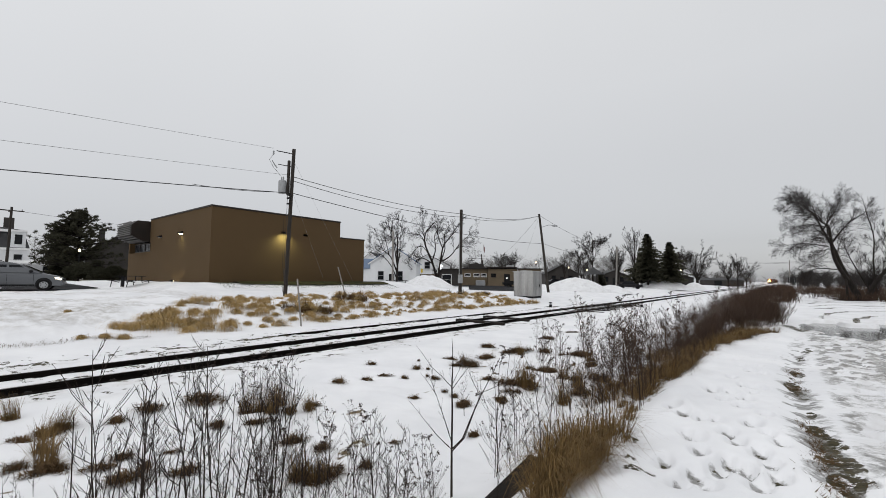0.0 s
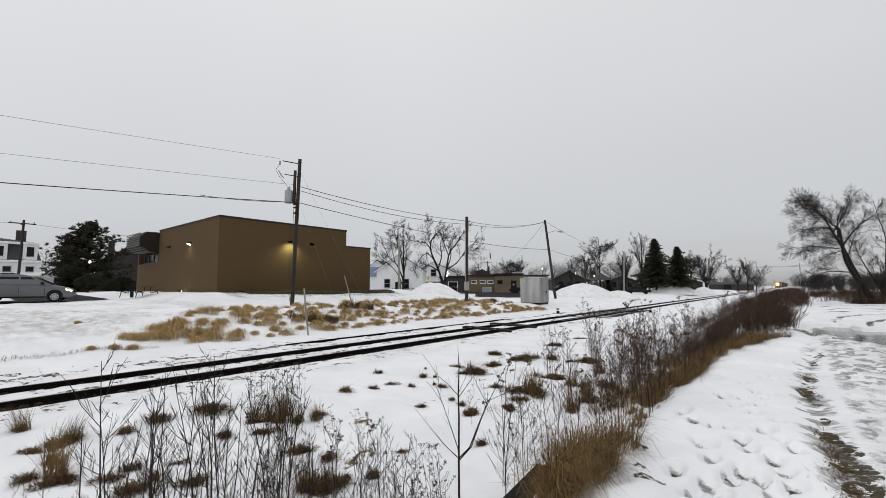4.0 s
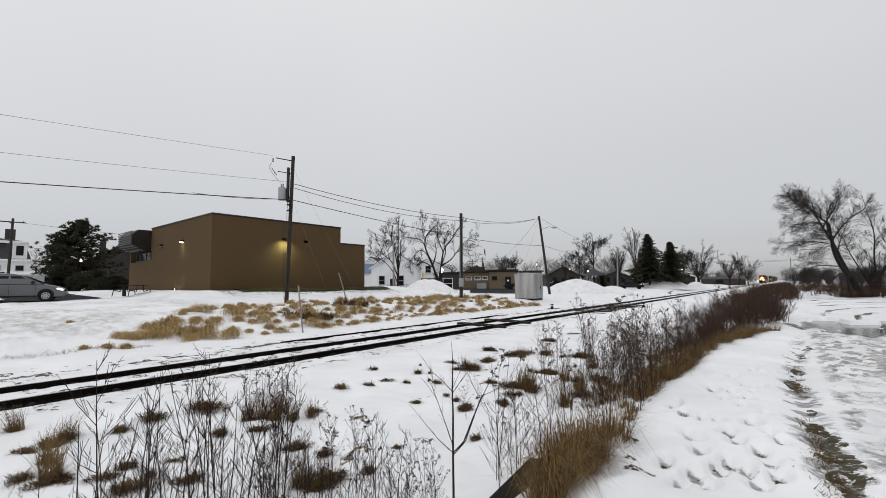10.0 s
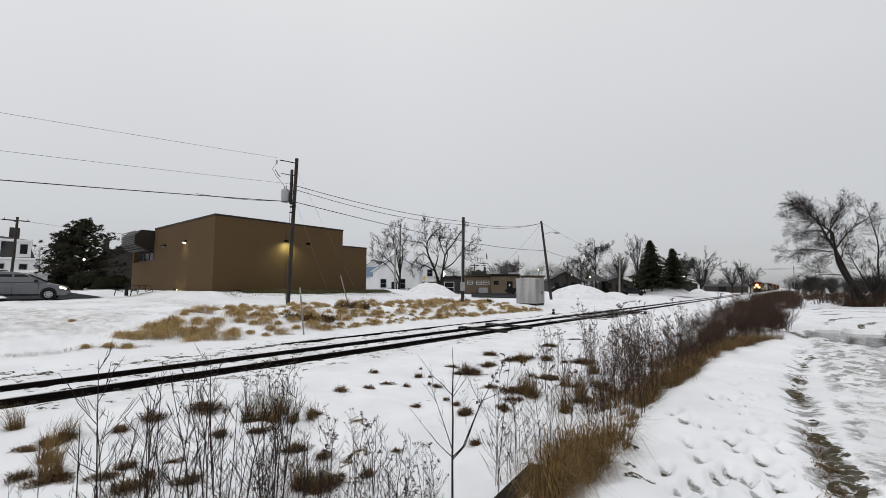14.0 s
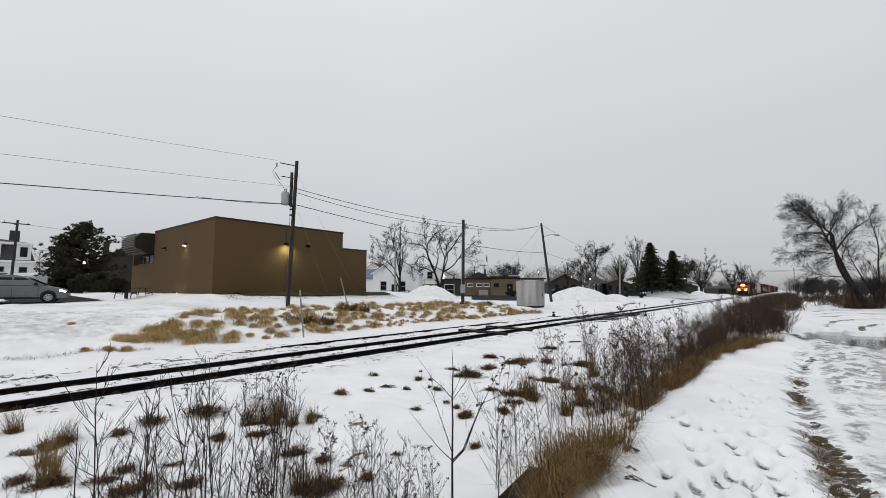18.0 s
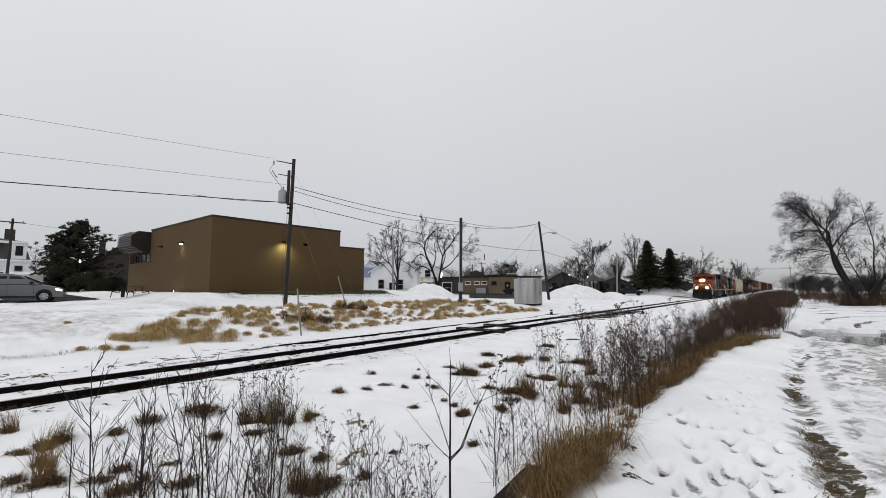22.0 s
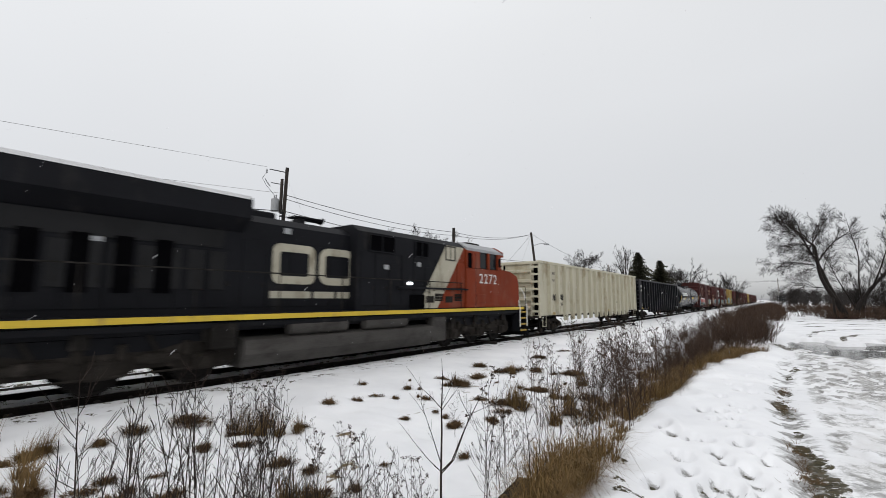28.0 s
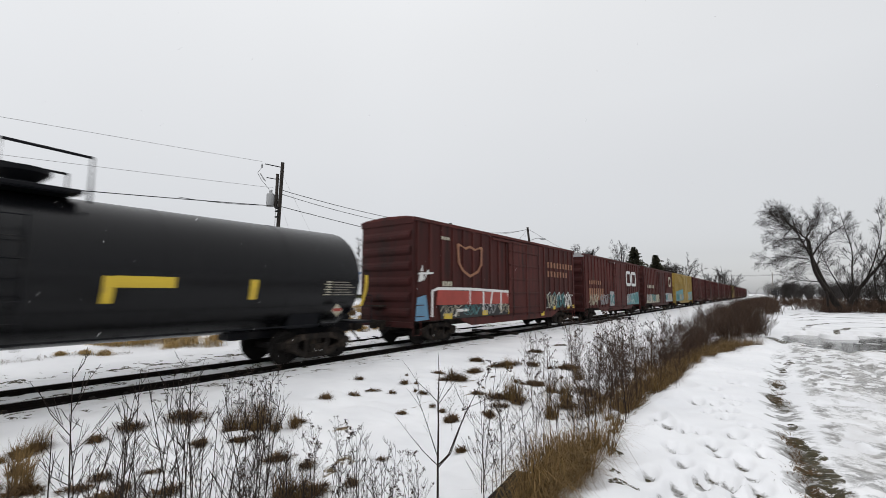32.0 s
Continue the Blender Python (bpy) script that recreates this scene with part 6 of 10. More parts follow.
box_a = boxcar("dark red ribbed boxcar with spray paint along its lower side", 17.0, T_BROWN, T_BROWND, True)
consist.append((box_a, 64.4, 0))


def sprayed(car, x, bits):
    """Spray-painted shapes: (material, outline in y and z)."""
    for i, (m, poly) in enumerate(bits):
        part("spray_paint", Geo().prism(poly, 0, x + 0.002 * (i % 3), x + 0.004 + 0.002 * (i % 3)), m, car, "spray-painted shape")


def stroke(pts, w):
    """A bent stroke as one outline."""
    a = [Vector(p) for p in pts]
    left, right = [], []
    for i, p in enumerate(a):
        d = (a[min(i + 1, len(a) - 1)] - a[max(i - 1, 0)]).normalized()
        nrm = Vector((-d.y, d.x)) * w / 2
        left.append(tuple(p + nrm))
        right.append(tuple(p - nrm))
    return left + right[::-1]


def scrawl(car, x, y, z, w, h, seed, m, r=0.016):
    """A looping line of spray paint, too wild to read."""
    rd = random.Random(seed)
    pts = []
    for k in range(26):
        t = k / 25
        pts.append((x, y + w * t + 0.12 * w * math.sin(k * 1.9 + seed), z + h * (0.5 + 0.45 * math.sin(k * 1.35 + rd.uniform(-0.5, 0.5)))))
    part("spray_scrawl", Geo().tube(pts, r, 4, False), m, car, "scrawled spray paint")


scrawl(gon_a, 1.452, 1.35, 1.9, 0.75, 0.4, 1, G_BLACK, 0.02)
scrawl(gon_a, 1.452, 1.4, 2.0, 0.6, 0.25, 5, T_SMUDGE, 0.03)
scrawl(gon_a, 1.452, 2.55, 1.9, 0.7, 0.42, 2, G_BLACK, 0.02)
scrawl(gon_a, 1.452, 2.6, 1.6, 0.5, 0.2, 3, T_SMUDGE, 0.02)
# sprayed panels sit just proud of the ribs
SX = 1.452
bits = [(G_RED, [(1.6, 1.55), (1.7, 2.15), (8.2, 2.05), (8.2, 1.5)]), (G_BLACK, [(1.9, 0.98), (1.8, 1.55), (8.2, 1.5), (7.6, 0.98)]),
        (G_BLUE, [(0.35, 0.98), (0.45, 1.85), (0.95, 1.95), (1.15, 1.0)]), (G_BLUE, [(8.3, 1.2), (8.3, 1.7), (8.6, 1.75), (8.65, 1.25)])]
for pts in ([(1.35, 1.1), (1.35, 2.1), (1.7, 2.2), (4.0, 2.2)], [(3.9, 1.3), (3.0, 1.3), (2.9, 1.05)], [(4.0, 2.2), (4.0, 1.35)], [(4.0, 2.2), (8.3, 2.08)], [(5.1, 2.1), (5.1, 1.1)], [(4.7, 1.5), (5.5, 1.5)], [(5.9, 2.1), (5.7, 1.4)], [(6.7, 2.1), (6.7, 1.05)], [(7.3, 2.1), (7.7, 1.4), (7.8, 1.05)], [(8.3, 2.08), (8.3, 1.45)]):
    bits.append((T_WHITE, stroke(pts, 0.12)))
for k in range(5):
    y = 12.2 + k * 0.72
    bits.append((G_BLACK, stroke([(y, 1.2), (y + 0.1, 1.75), (y + 0.4, 1.95), (y + 0.55, 1.5), (y + 0.5, 1.1)], 0.3)))
    bits.append((G_TEAL if k % 2 else T_WHITE, stroke([(y - 0.1, 1.15), (y, 1.85), (y + 0.4, 2.1), (y + 0.62, 1.6)], 0.07)))
bits.append((T_WHITE, stroke([(0.55, 2.45), (0.75, 3.05), (0.8, 2.5), (1.1, 2.9)], 0.1)))
bits.append((T_WHITE, stroke([(0.5, 2.75), (1.4, 2.8)], 0.07)))
sprayed(box_a, SX, bits)
for k in range(4):
    scrawl(box_a, SX + 0.012, 2.0 + k * 1.5, 1.05, 1.2, 0.5, 11 + k, (T_CREAM, G_TEAL, GREYMETAL, T_CREAM)[k], 0.018)
for k in range(3):
    scrawl(box_a, SX + 0.012, 12.2 + k * 1.3, 1.1, 1.3, 0.9, 21 + k, (T_CREAM, G_TEAL, T_WHITE)[k], 0.025)
shield = [(3.0, 4.1), (3.15, 4.15), (3.6, 4.0), (4.0, 4.12), (4.45, 4.0), (4.9, 4.15), (5.05, 4.1), (5.0, 3.3), (4.7, 2.95), (4.0, 2.7), (3.4, 2.95), (3.08, 3.3)]
inner = [(4.02 + (a - 4.02) * 0.84, 3.45 + (b - 3.45) * 0.84) for a, b in shield]
part("shield_outline", Geo().ring(shield, inner, 0, SX, SX + 0.006), G_SALMON, box_a, "faded ochre shield outline")
for r, n in ((3.55, 9), (3.0, 7)):
    for k in range(n):
        part("stencil_bar", Geo().box(SX, SX + 0.005, 12.3 + k * 0.47, 12.3 + k * 0.47 + 0.22, r, r + 0.34), G_SALMON, box_a)
for y, z, w in ((2.1, 0.98, 0.55), (5.0, 1.02, 0.45), (7.4, 1.0, 0.4), (11.3, 0.75, 0.4), (13.0, 1.05, 0.35), (15.3, 1.05, 0.4), (16.2, 1.05, 0.3)):
    part("reflector", Geo().box(SX + 0.01, SX + 0.016, y, y + w, z, z + 0.22), T_YELLOW, box_a, "yellow reflective square")
bars(box_a, SX, [(9.9, 3.55, 0.55, 0.2), (1.9, 4.2, 0.6, 0.12), (8.5, 2.3, 0.2, 0.16), (8.5, 2.8, 0.2, 0.2), (2.0, 2.3, 0.7, 0.2)], T_CREAM)

SECOND = [("dark red ribbed boxcar with a galvanised roof and faded stencils", T_BROWN, T_ROOF), ("weathered dark red boxcar with pale scrawls", T_BROWN, None), ("mustard yellow boxcar with teal spray paint", T_GOLD, None)]
off = 64.4 + 18.45
for i, (lab, paint, roof) in enumerate(SECOND):
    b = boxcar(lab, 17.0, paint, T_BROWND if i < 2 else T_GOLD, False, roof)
    if i == 0:
        sprayed(b, SX, [(GREYMETAL, [(6.2, 1.0), (6.3, 2.2), (9.5, 2.1), (9.6, 1.0)]), (G_TEAL, [(11.5, 1.0), (11.7, 1.9), (15.8, 2.2), (16.0, 1.0)])] + [(T_WHITE, stroke([(11.6 + k * 0.8, 1.1), (11.9 + k * 0.8, 2.0), (12.2 + k * 0.8, 1.2)], 0.16)) for k in range(5)])
        hood_side_emblem(b, SX, 11.4, 2.7, 1.4, T_WHITE)
        bars(b, SX, [(1.2 + 0.5 * k, 2.7, 0.25, 0.3) for k in range(6)] + [(1.2 + 0.5 * k, 1.5, 0.3, 0.9) for k in range(7)], G_SALMON)
    elif i == 1:
        sprayed(b, SX, [(T_CREAM, [(1.0, 1.0), (1.2, 1.9), (8.4, 1.8), (8.2, 1.0)]), (GREYMETAL, [(11.2, 1.0), (11.4, 2.1), (16.0, 2.0), (16.2, 1.0)])] + [(G_BLACK, stroke([(1.4 + k * 1.1, 1.1), (1.9 + k * 1.1, 1.75), (2.3 + k * 1.1, 1.1)], 0.14)) for k in range(6)])
        part("door_emblem", Geo().ring(rrect(13.9, 15.4, 2.9, 4.2, 0.3), rrect(14.2, 15.1, 3.2, 3.9, 0.1), 0, SX, SX + 0.006), T_CREAM, b)
        bars(b, SX, [(1.6 + 0.7 * k, 2.6, 0.4, 0.35) for k in range(5)], T_CREAM)
    else:
        sprayed(b, SX, [(G_TEAL, [(0.8, 1.0), (0.9, 2.3), (6.8, 2.7), (7.0, 1.0)]), (G_TEAL, [(11.5, 1.0), (11.5, 2.2), (16.0, 2.4), (16.1, 1.0)]), (G_BLUE, [(8.0, 1.0), (8.2, 3.9), (9.6, 3.9), (9.6, 1.0)])])
    for k in range(6):
        scrawl(b, SX + 0.012, 1.2 + k * 2.5, 1.1, 1.9, 0.9, 31 + k + 7 * i, (T_CREAM, GREYMETAL, G_TEAL)[(k + i) % 3], 0.03)
    consist.append((b, off, 0))
    off += 18.45
proto = boxcar("weathered dark red boxcar far back in the train", 17.0, T_BROWN, T_BROWND, False, door=(0.46, 0.62))
consist.append((proto, off, 0))
off += 18.45
gold = boxcar("mustard yellow boxcar far back in the train", 17.0, T_GOLD, T_GOLD, False)
for k in range(11):
    src = gold if k == 4 else proto
    if k == 4:
        consist.append((gold, off, 0))
    else:
        consist.append((copy_thing(proto, pose(0, off, 0)), off, 0))
    off += 18.45

# ---- brown building ----


def brown_building():
    b = thing("commercial_building", "large brown stucco building with a flat dark-edged roof", "building")
    X, Y0, Y1, XB, Z0, Z1 = -21.95, 13.95, 25.95, -41.2, 1.55, 7.5
    part("front_wall", Geo().box(X - 0.3, X, Y0, Y1, Z0, Z1), STUCCO, b, "plain brown stucco wall facing the track")
    part("side_wall", Geo().box(XB, -35.2, Y0, Y0 + 0.3, Z0, 4.5).box(-35.2, X - 0.3, Y0, Y0 + 0.3, Z0, Z1), STUCCO, b, "plain brown stucco side wall")
    part("rear_wall", Geo().box(XB, X - 0.3, Y1 - 0.3, Y1, Z0, Z1 - 0.3), STUCCO, b)
    part("end_wall", Geo().box(XB - 0.3, XB, Y0, Y1, Z0, Z1 - 0.3), STUCCO, b)
    part("roof", Geo().box(XB, X - 0.3, Y0 + 0.3, Y1 - 0.3, 6.9, 7.1), SHINGLE, b)
    fl = part("roof_edge", Geo().box(X - 0.34, X + 0.05, Y0 - 0.05, Y1 + 0.05, Z1, Z1 + 0.14, 0.02), FASCIA, b, "dark brown metal roof edge")
    part("roof_edge", Geo().box(-35.2, X - 0.345, Y0 - 0.05, Y0 + 0.3, Z1, Z1 + 0.14, 0.02), FASCIA, b, "dark brown metal roof edge")
    part("expansion_joint", Geo().box(X, X + 0.006, 19.9, 19.93, Z0, Z1), FASCIA, b)
    part("base_course", Geo().box(X, X + 0.04, Y0, Y1, Z0, 1.95), STUCCO_B, b)
    # hollow louvred roof screen over a strip of windows
    part("louvre_hood", Geo().prism([(Y0 - 0.55, 5.45), (Y0 - 1.5, 6.0), (Y0 - 1.5, 6.95), (Y0 - 1.05, 7.4), (Y0 + 0.28, 7.4), (Y0 + 0.28, 5.45)], 0, -39.5, -35.25), FASCIA, b, "dark louvred roof screen")
    for k in range(11):
        z = 5.55 + k * 0.165
        yy = Y0 - 1.53 if z > 6.0 else Y0 - 0.75 - (z - 5.45) / 0.55 * 0.8
        part("louvre_slat", Geo().prism([(yy, z), (yy - 0.07, z - 0.04), (yy - 0.07, z + 0.02), (yy, z + 0.09)], 0, -39.5, -35.3), LOUVRE, b)
    for k in range(3):
        x0 = -39.3 + k * 1.45
        w = part("window", Geo().box(x0, x0 + 1.35, Y0 + 0.02, Y0 + 0.1, 4.55, 5.32), PANE, b)
        part("frame", Geo().ring([(x0 - 0.05, 4.5), (x0 + 1.4, 4.5), (x0 + 1.4, 5.35), (x0 - 0.05, 5.35)], [(x0 + 0.03, 4.58), (x0 + 1.32, 4.58), (x0 + 1.32, 5.28), (x0 + 0.03, 5.28)], 1, Y0 - 0.03, Y0 + 0.06), FASCIA, w)
    # lower wing
    part("wing_wall", Geo().box(X - 9, X - 0.05, Y1, 29.05, Z0, 5.98), STUCCO, b, "lower brown stucco wing")
    part("wing_roof_edge", Geo().box(X - 9.05, X, Y1 + 0.06, 29.12, 5.98, 6.1, 0.02), FASCIA, b, "dark brown metal roof edge")
    return b


brown_building()


def wall_lamp(x, y, z, along_x, lit):
    """A wall pack with a shade and a glowing face."""
    m = pose(x, y, z, 0, 0, 0 if along_x else -90)
    ob = thing("wall_lamp", "small dark wall lamp, lit, on brown stucco" if lit else "small dark wall lamp, unlit, on brown stucco", "wall lamp", m, "wall lamps")
    part("housing", Geo().prism([(0, 0.0), (-0.26, 0.02), (-0.32, 0.1), (0, 0.2)], 0, -0.22, 0.22), DARKMETAL, ob)
    part("lens", Geo().prism([(-0.02, -0.08), (-0.2, -0.03), (-0.21, 0.01), (-0.02, -0.005)], 0, -0.13, 0.13), L_WALL if lit else GREYMETAL, ob, "glowing lens" if lit else "dull lens")
    return ob


wall_lamp(-21.95, 19.94, 5.9, False, True)
wall_lamp(-21.95, 22.1, 5.85, False, False)
wall_lamp(-27.5, 13.95, 5.75, True, True)
wall_lamp(-32.3, 13.95, 5.7, True, False)
for x, y, z, col, pw, tgt in ((-21.35, 19.94, 5.8, (0.95, 1.0, 0.5), 200, (-22.0, 19.9, 4.6)), (-27.5, 13.5, 5.6, (0.98, 1.0, 0.5), 24, (-27.5, 13.7, 3.5))):
    la = new("wall_lamp_light", bpy.data.lights.new("wall_lamp_light", "SPOT"))
    la.data.energy, la.data.color, la.data.spot_size, la.data.spot_blend, la.data.shadow_soft_size = pw, col, radians(150), 0.8, 0.12
    la.matrix_world = look((x, y, z), tgt)
ground_lamp = thing("ground_light", "small low flood light glowing against the wall", "flood light", pose(-28.1, 13.55, g1(-28.1, 13.55)))
part("housing", Geo().box(-0.15, 0.15, -0.12, 0.08, -0.05, 0.16, 0.02), DARKMETAL, ground_lamp)
part("lens", Geo().box(-0.13, 0.13, 0.081, 0.1, 0.03, 0.15), L_WALL, ground_lamp, "glowing lens")
for dx in (-0.9, 0.9):
    la = new("ground_light_beam", bpy.data.lights.new("ground_light_beam", "SPOT"))
    la.data.energy, la.data.color, la.data.spot_size, la.data.spot_blend, la.data.shadow_soft_size = 7, (1.0, 0.84, 0.5), radians(120), 0.9, 0.06
    la.matrix_world = look((-28.1 + dx, 13.6, 1.95), (-28.1 + dx, 13.95, 2.6))

# ---- poles and cables ----


def tapered(bx, by, bz, tx, ty, tz, r0, r1, n=12):
    pts = [Vector((bx, by, bz)).lerp(Vector((tx, ty, tz)), k / 6) for k in range(7)]
    return Geo().tube(pts, [r0 + (r1 - r0) * k / 6 for k in range(7)], n)


P1B, P1T = (-12.35, 14.5, 0.4), (-11.5, 14.3, 10.0)
pole1 = thing("utility_pole", "leaning weathered wooden utility pole with a grey transformer", "utility pole", group="utility poles")
part("shaft", tapered(*P1B, *P1T, 0.13, 0.105), POLE, pole1, smooth=40)
part("stub_post", tapered(-11.92, 14.22, 7.2, -11.78, 14.16, 9.3, 0.1, 0.09), POLE, pole1)
part("transformer", Geo().lathe([(7.25, 0.05), (7.27, 0.24), (8.0, 0.24), (8.06, 0.2), (8.1, 0.05)], (-12.12, 13.96, 0), 2, 16), GREYMETAL, pole1, "grey pole-mounted transformer can", smooth=35)
for dx in (-0.1, 0.1):
    part("bushing", Geo().lathe([(8.1, 0.05), (8.2, 0.035), (8.26, 0.05), (8.3, 0.02)], (-12.12 + dx, 13.96, 0), 2, 8), GREYMETAL, pole1)
part("top_bracket", Geo().tube([(-11.6, 14.3, 9.72), (-11.95, 13.4, 9.78)], 0.03, 6), DARKMETAL, pole1)
part("insulator", Geo().lathe([(9.5, 0.03), (9.56, 0.07), (9.62, 0.03), (9.68, 0.07), (9.76, 0.03)], (-12.0, 13.25, 0), 2, 8), GREYMETAL, pole1)
part("fuse_cutout", Geo().tube([(-12.05, 13.55, 8.75), (-12.15, 13.35, 9.05), (-12.05, 13.2, 9.15), (-11.98, 13.4, 8.8)], 0.03, 6), GREYMETAL, pole1)
part("cutout_bracket", Geo().tube([(-11.75, 14.35, 8.95), (-12.05, 13.6, 9.0)], 0.025, 6), DARKMETAL, pole1)
part("lead_wire", Geo().tube([(-12.0, 13.25, 9.55), (-12.2, 13.1, 9.2), (-12.1, 13.3, 8.8), (-12.1, 13.85, 8.3)], 0.012, 5), WIRE, pole1)
part("ground_wire", Geo().tube([(-11.7, 14.1, 8.0), (-12.2, 14.25, 1.2)], 0.012, 5), WIRE, pole1)
for z in (7.1, 6.9, 6.55):
    part("bolt_bracket", Geo().box(-11.75, -11.45, 14.05, 14.2, z, z + 0.08, 0.01), DARKMETAL, pole1)
pole2 = thing("utility_pole", "straight dark wooden utility pole with a meter box", "utility pole", group="utility poles")
part("shaft", tapered(-12.05, 32.3, 0.2, -11.7, 32.0, 8.6, 0.17, 0.14), POLE, pole2, smooth=40)
part("meter_box", Geo().box(-11.9, -11.5, 31.75, 32.0, 1.7, 2.5, 0.02), GREYMETAL, pole2, "grey meter box")
part("meter", Geo().tube([(-11.7, 31.75, 2.3), (-11.7, 31.62, 2.3)], 0.1, 12), GREYMETAL, pole2)
part("conduit", Geo().tube([(-11.85, 31.9, 2.5), (-11.75, 31.85, 7.5)], 0.03, 6), GREYMETAL, pole2)
pole3 = thing("utility_pole", "leaning wooden utility pole with a street lamp arm", "utility pole", group="utility poles")
part("shaft", tapered(-11.3, 49.9, 0.2, -11.75, 48.4, 10.25, 0.18, 0.13), POLE, pole3, smooth=40)
part("lamp_arm", Geo().tube([(-11.6, 48.7, 8.6), (-10.9, 49.3, 8.9), (-10.4, 49.8, 8.85)], 0.04, 6), GREYMETAL, pole3)
part("lamp_head", Geo().box(-10.6, -10.1, 49.5, 50.1, 8.72, 8.9, 0.05), GREYMETAL, pole3)
for x, y, h, lean in ((-13.0, 82.8, 8.2, 0.3), (-33.6, 44.6, 8.7, -0.15), (-58.9, 6.7, 9.1, 0.0), (13.0, 190, 9.5, 0.1), (18.9, 198, 8.2, 0), (21.2, 226, 8.5, 0)):
    p = thing("utility_pole", "grey weathered wooden utility pole among houses" if x < 0 else "distant wooden utility pole by the road", "utility pole", pose(x, y, g1(x, y) - 0.3), "utility poles")
    part("shaft", tapered(0, 0, 0, lean, 0.1, h, 0.16, 0.12, 8), GREYPOLE if y > 40 else POLE, p, smooth=40)
    if x < -40 or x > 15:
        part("crossarm", Geo().box(lean - 0.06, lean + 0.06, -1.2, 1.2, h - 0.5, h - 0.38).box(lean - 1.2, lean + 1.2, -0.06, 0.06, h - 0.5, h - 0.38), POLE, p)
        for q in (-1.0, 1.0):
            part("insulator", Geo().tube([(lean, q, h - 0.38), (lean, q, h - 0.2)], 0.05, 6), GREYMETAL, p)


def cable(name, a, b, sag, r, m=WIRE, label="thin sagging overhead cable", n=18):
    a, b = Vector(a), Vector(b)
    pts = []
    for k in range(n + 1):
        t = k / n
        p = a.lerp(b, t)
        p.z -= sag * 4 * t * (1 - t)
        pts.append(p)
    return solid(name, Geo().tube(pts, r, 5, False), m, label, "cable", group="overhead cables")


# from the first pole to one out of sight, and along the line
cable("overhead_cable", (-12.0, 13.25, 9.9), (-13.6, -32, 7.0), 0.18, 0.009, WIREGREY)
cable("overhead_cable", (-12.0, 14.2, 8.45), (-13.6, -32, 5.6), 0.26, 0.009, WIREGREY)
cable("overhead_cable", (-11.75, 14.2, 7.28), (-13.0, -32, 4.4), 0.35, 0.022)
cable("overhead_cable", (-11.78, 13.6, 7.24), (-11.9, 8.8, 6.88), 0.1, 0.014)
for (za, zb, sag, r) in ((8.3, 8.2, 0.3, 0.02), (8.05, 7.9, 0.42, 0.018)):
    cable("overhead_cable", (-11.6, 14.3, za), (-11.7, 32.0, zb), sag, r)
    cable("overhead_cable", (-11.7, 32.0, zb), (-11.75, 48.4, 10.0), 0.5, r)
cable("overhead_cable", (-11.7, 14.3, 7.3), (-11.8, 32.0, 6.36), 0.1, 0.022)
cable("overhead_cable", (-11.8, 32.0, 6.36), (-11.6, 49.0, 6.6), 0.2, 0.022)
cable("overhead_cable", (-11.75, 48.4, 10.0), (-27.0, 62.0, 5.0), 0.5, 0.014)
cable("overhead_cable", (-11.75, 48.4, 10.1), (-13.0, 82.5, 7.6), 0.6, 0.016)
cable("overhead_cable", (-11.6, 49.0, 6.6), (-13.0, 82.5, 6.0), 0.5, 0.02)
cable("guy_wire", (-11.6, 14.3, 9.4), (-13.6, 21.0, 1.6), 0.02, 0.004, WIREGREY, "thin taut guy wire")
cable("guy_wire", (-11.7, 14.3, 7.6), (-13.0, 18.0, 1.5), 0.02, 0.004, WIREGREY, "thin taut guy wire")
cable("guy_wire", (-11.75, 48.4, 9.9), (-14.5, 47.0, 1.2), 0.02, 0.007, WIREGREY, "thin taut guy wire")
for z in (8.3, 8.0):
    cable("overhead_cable", (-12, 196, z + 1.2), (19, 198, z + 1.0), 0.5, 0.03)
    cable("overhead_cable", (19, 198, z + 1.0), (75, 202, z + 1.2), 0.8, 0.03)
cable("overhead_cable", (-58.9, 6.7, 9.9), (-64, -30, 9.9), 0.5, 0.015)
cable("overhead_cable", (-58.9, 6.7, 9.9), (-62, 40, 9.9), 0.6, 0.015)
for (bx, by, tx, ty, h) in ((-4.6, 10.7, -4.62, 10.45, 2.0), (-9.2, 16.75, -9.5, 16.3, 2.75)):
    z0 = g1(bx, by)
    st = thing("snow_stake", "thin grey wooden stake standing in dry grass", "stake", group="stakes")
    part("shaft", Geo().tube([(bx, by, z0 - 0.1), (tx, ty, h)], 0.035, 6), GREYPOLE, st)

# ---- signal cabinet ----
cab_ob = thing("signal_cabinet", "shiny galvanised steel railway signal cabinet on the snow", "cabinet", pose(-7.6, 37.3, g1(-7.6, 37.3) - 0.03, 0, 0, 2))
part("body", Geo().box(-1.0, 1.0, -1.0, 1.0, 0.12, 2.42, 0.02), GALV, cab_ob, "brushed bright steel body")
part("roof", Geo().prism([(-1.06, 2.42), (1.06, 2.42), (1.06, 2.47), (0, 2.56), (-1.06, 2.47)], 1, -1.06, 1.06), GALV, cab_ob)
part("plinth", Geo().box(-0.95, 0.95, -0.95, 0.95, -0.05, 0.12), DARKMETAL, cab_ob)
part("door", Geo().box(1.0, 1.03, -0.5, 0.5, 0.2, 2.3, 0.01), GALV, cab_ob)
part("door_handle", Geo().box(1.03, 1.08, 0.3, 0.36, 1.0, 1.25, 0.01), DARKMETAL, cab_ob)
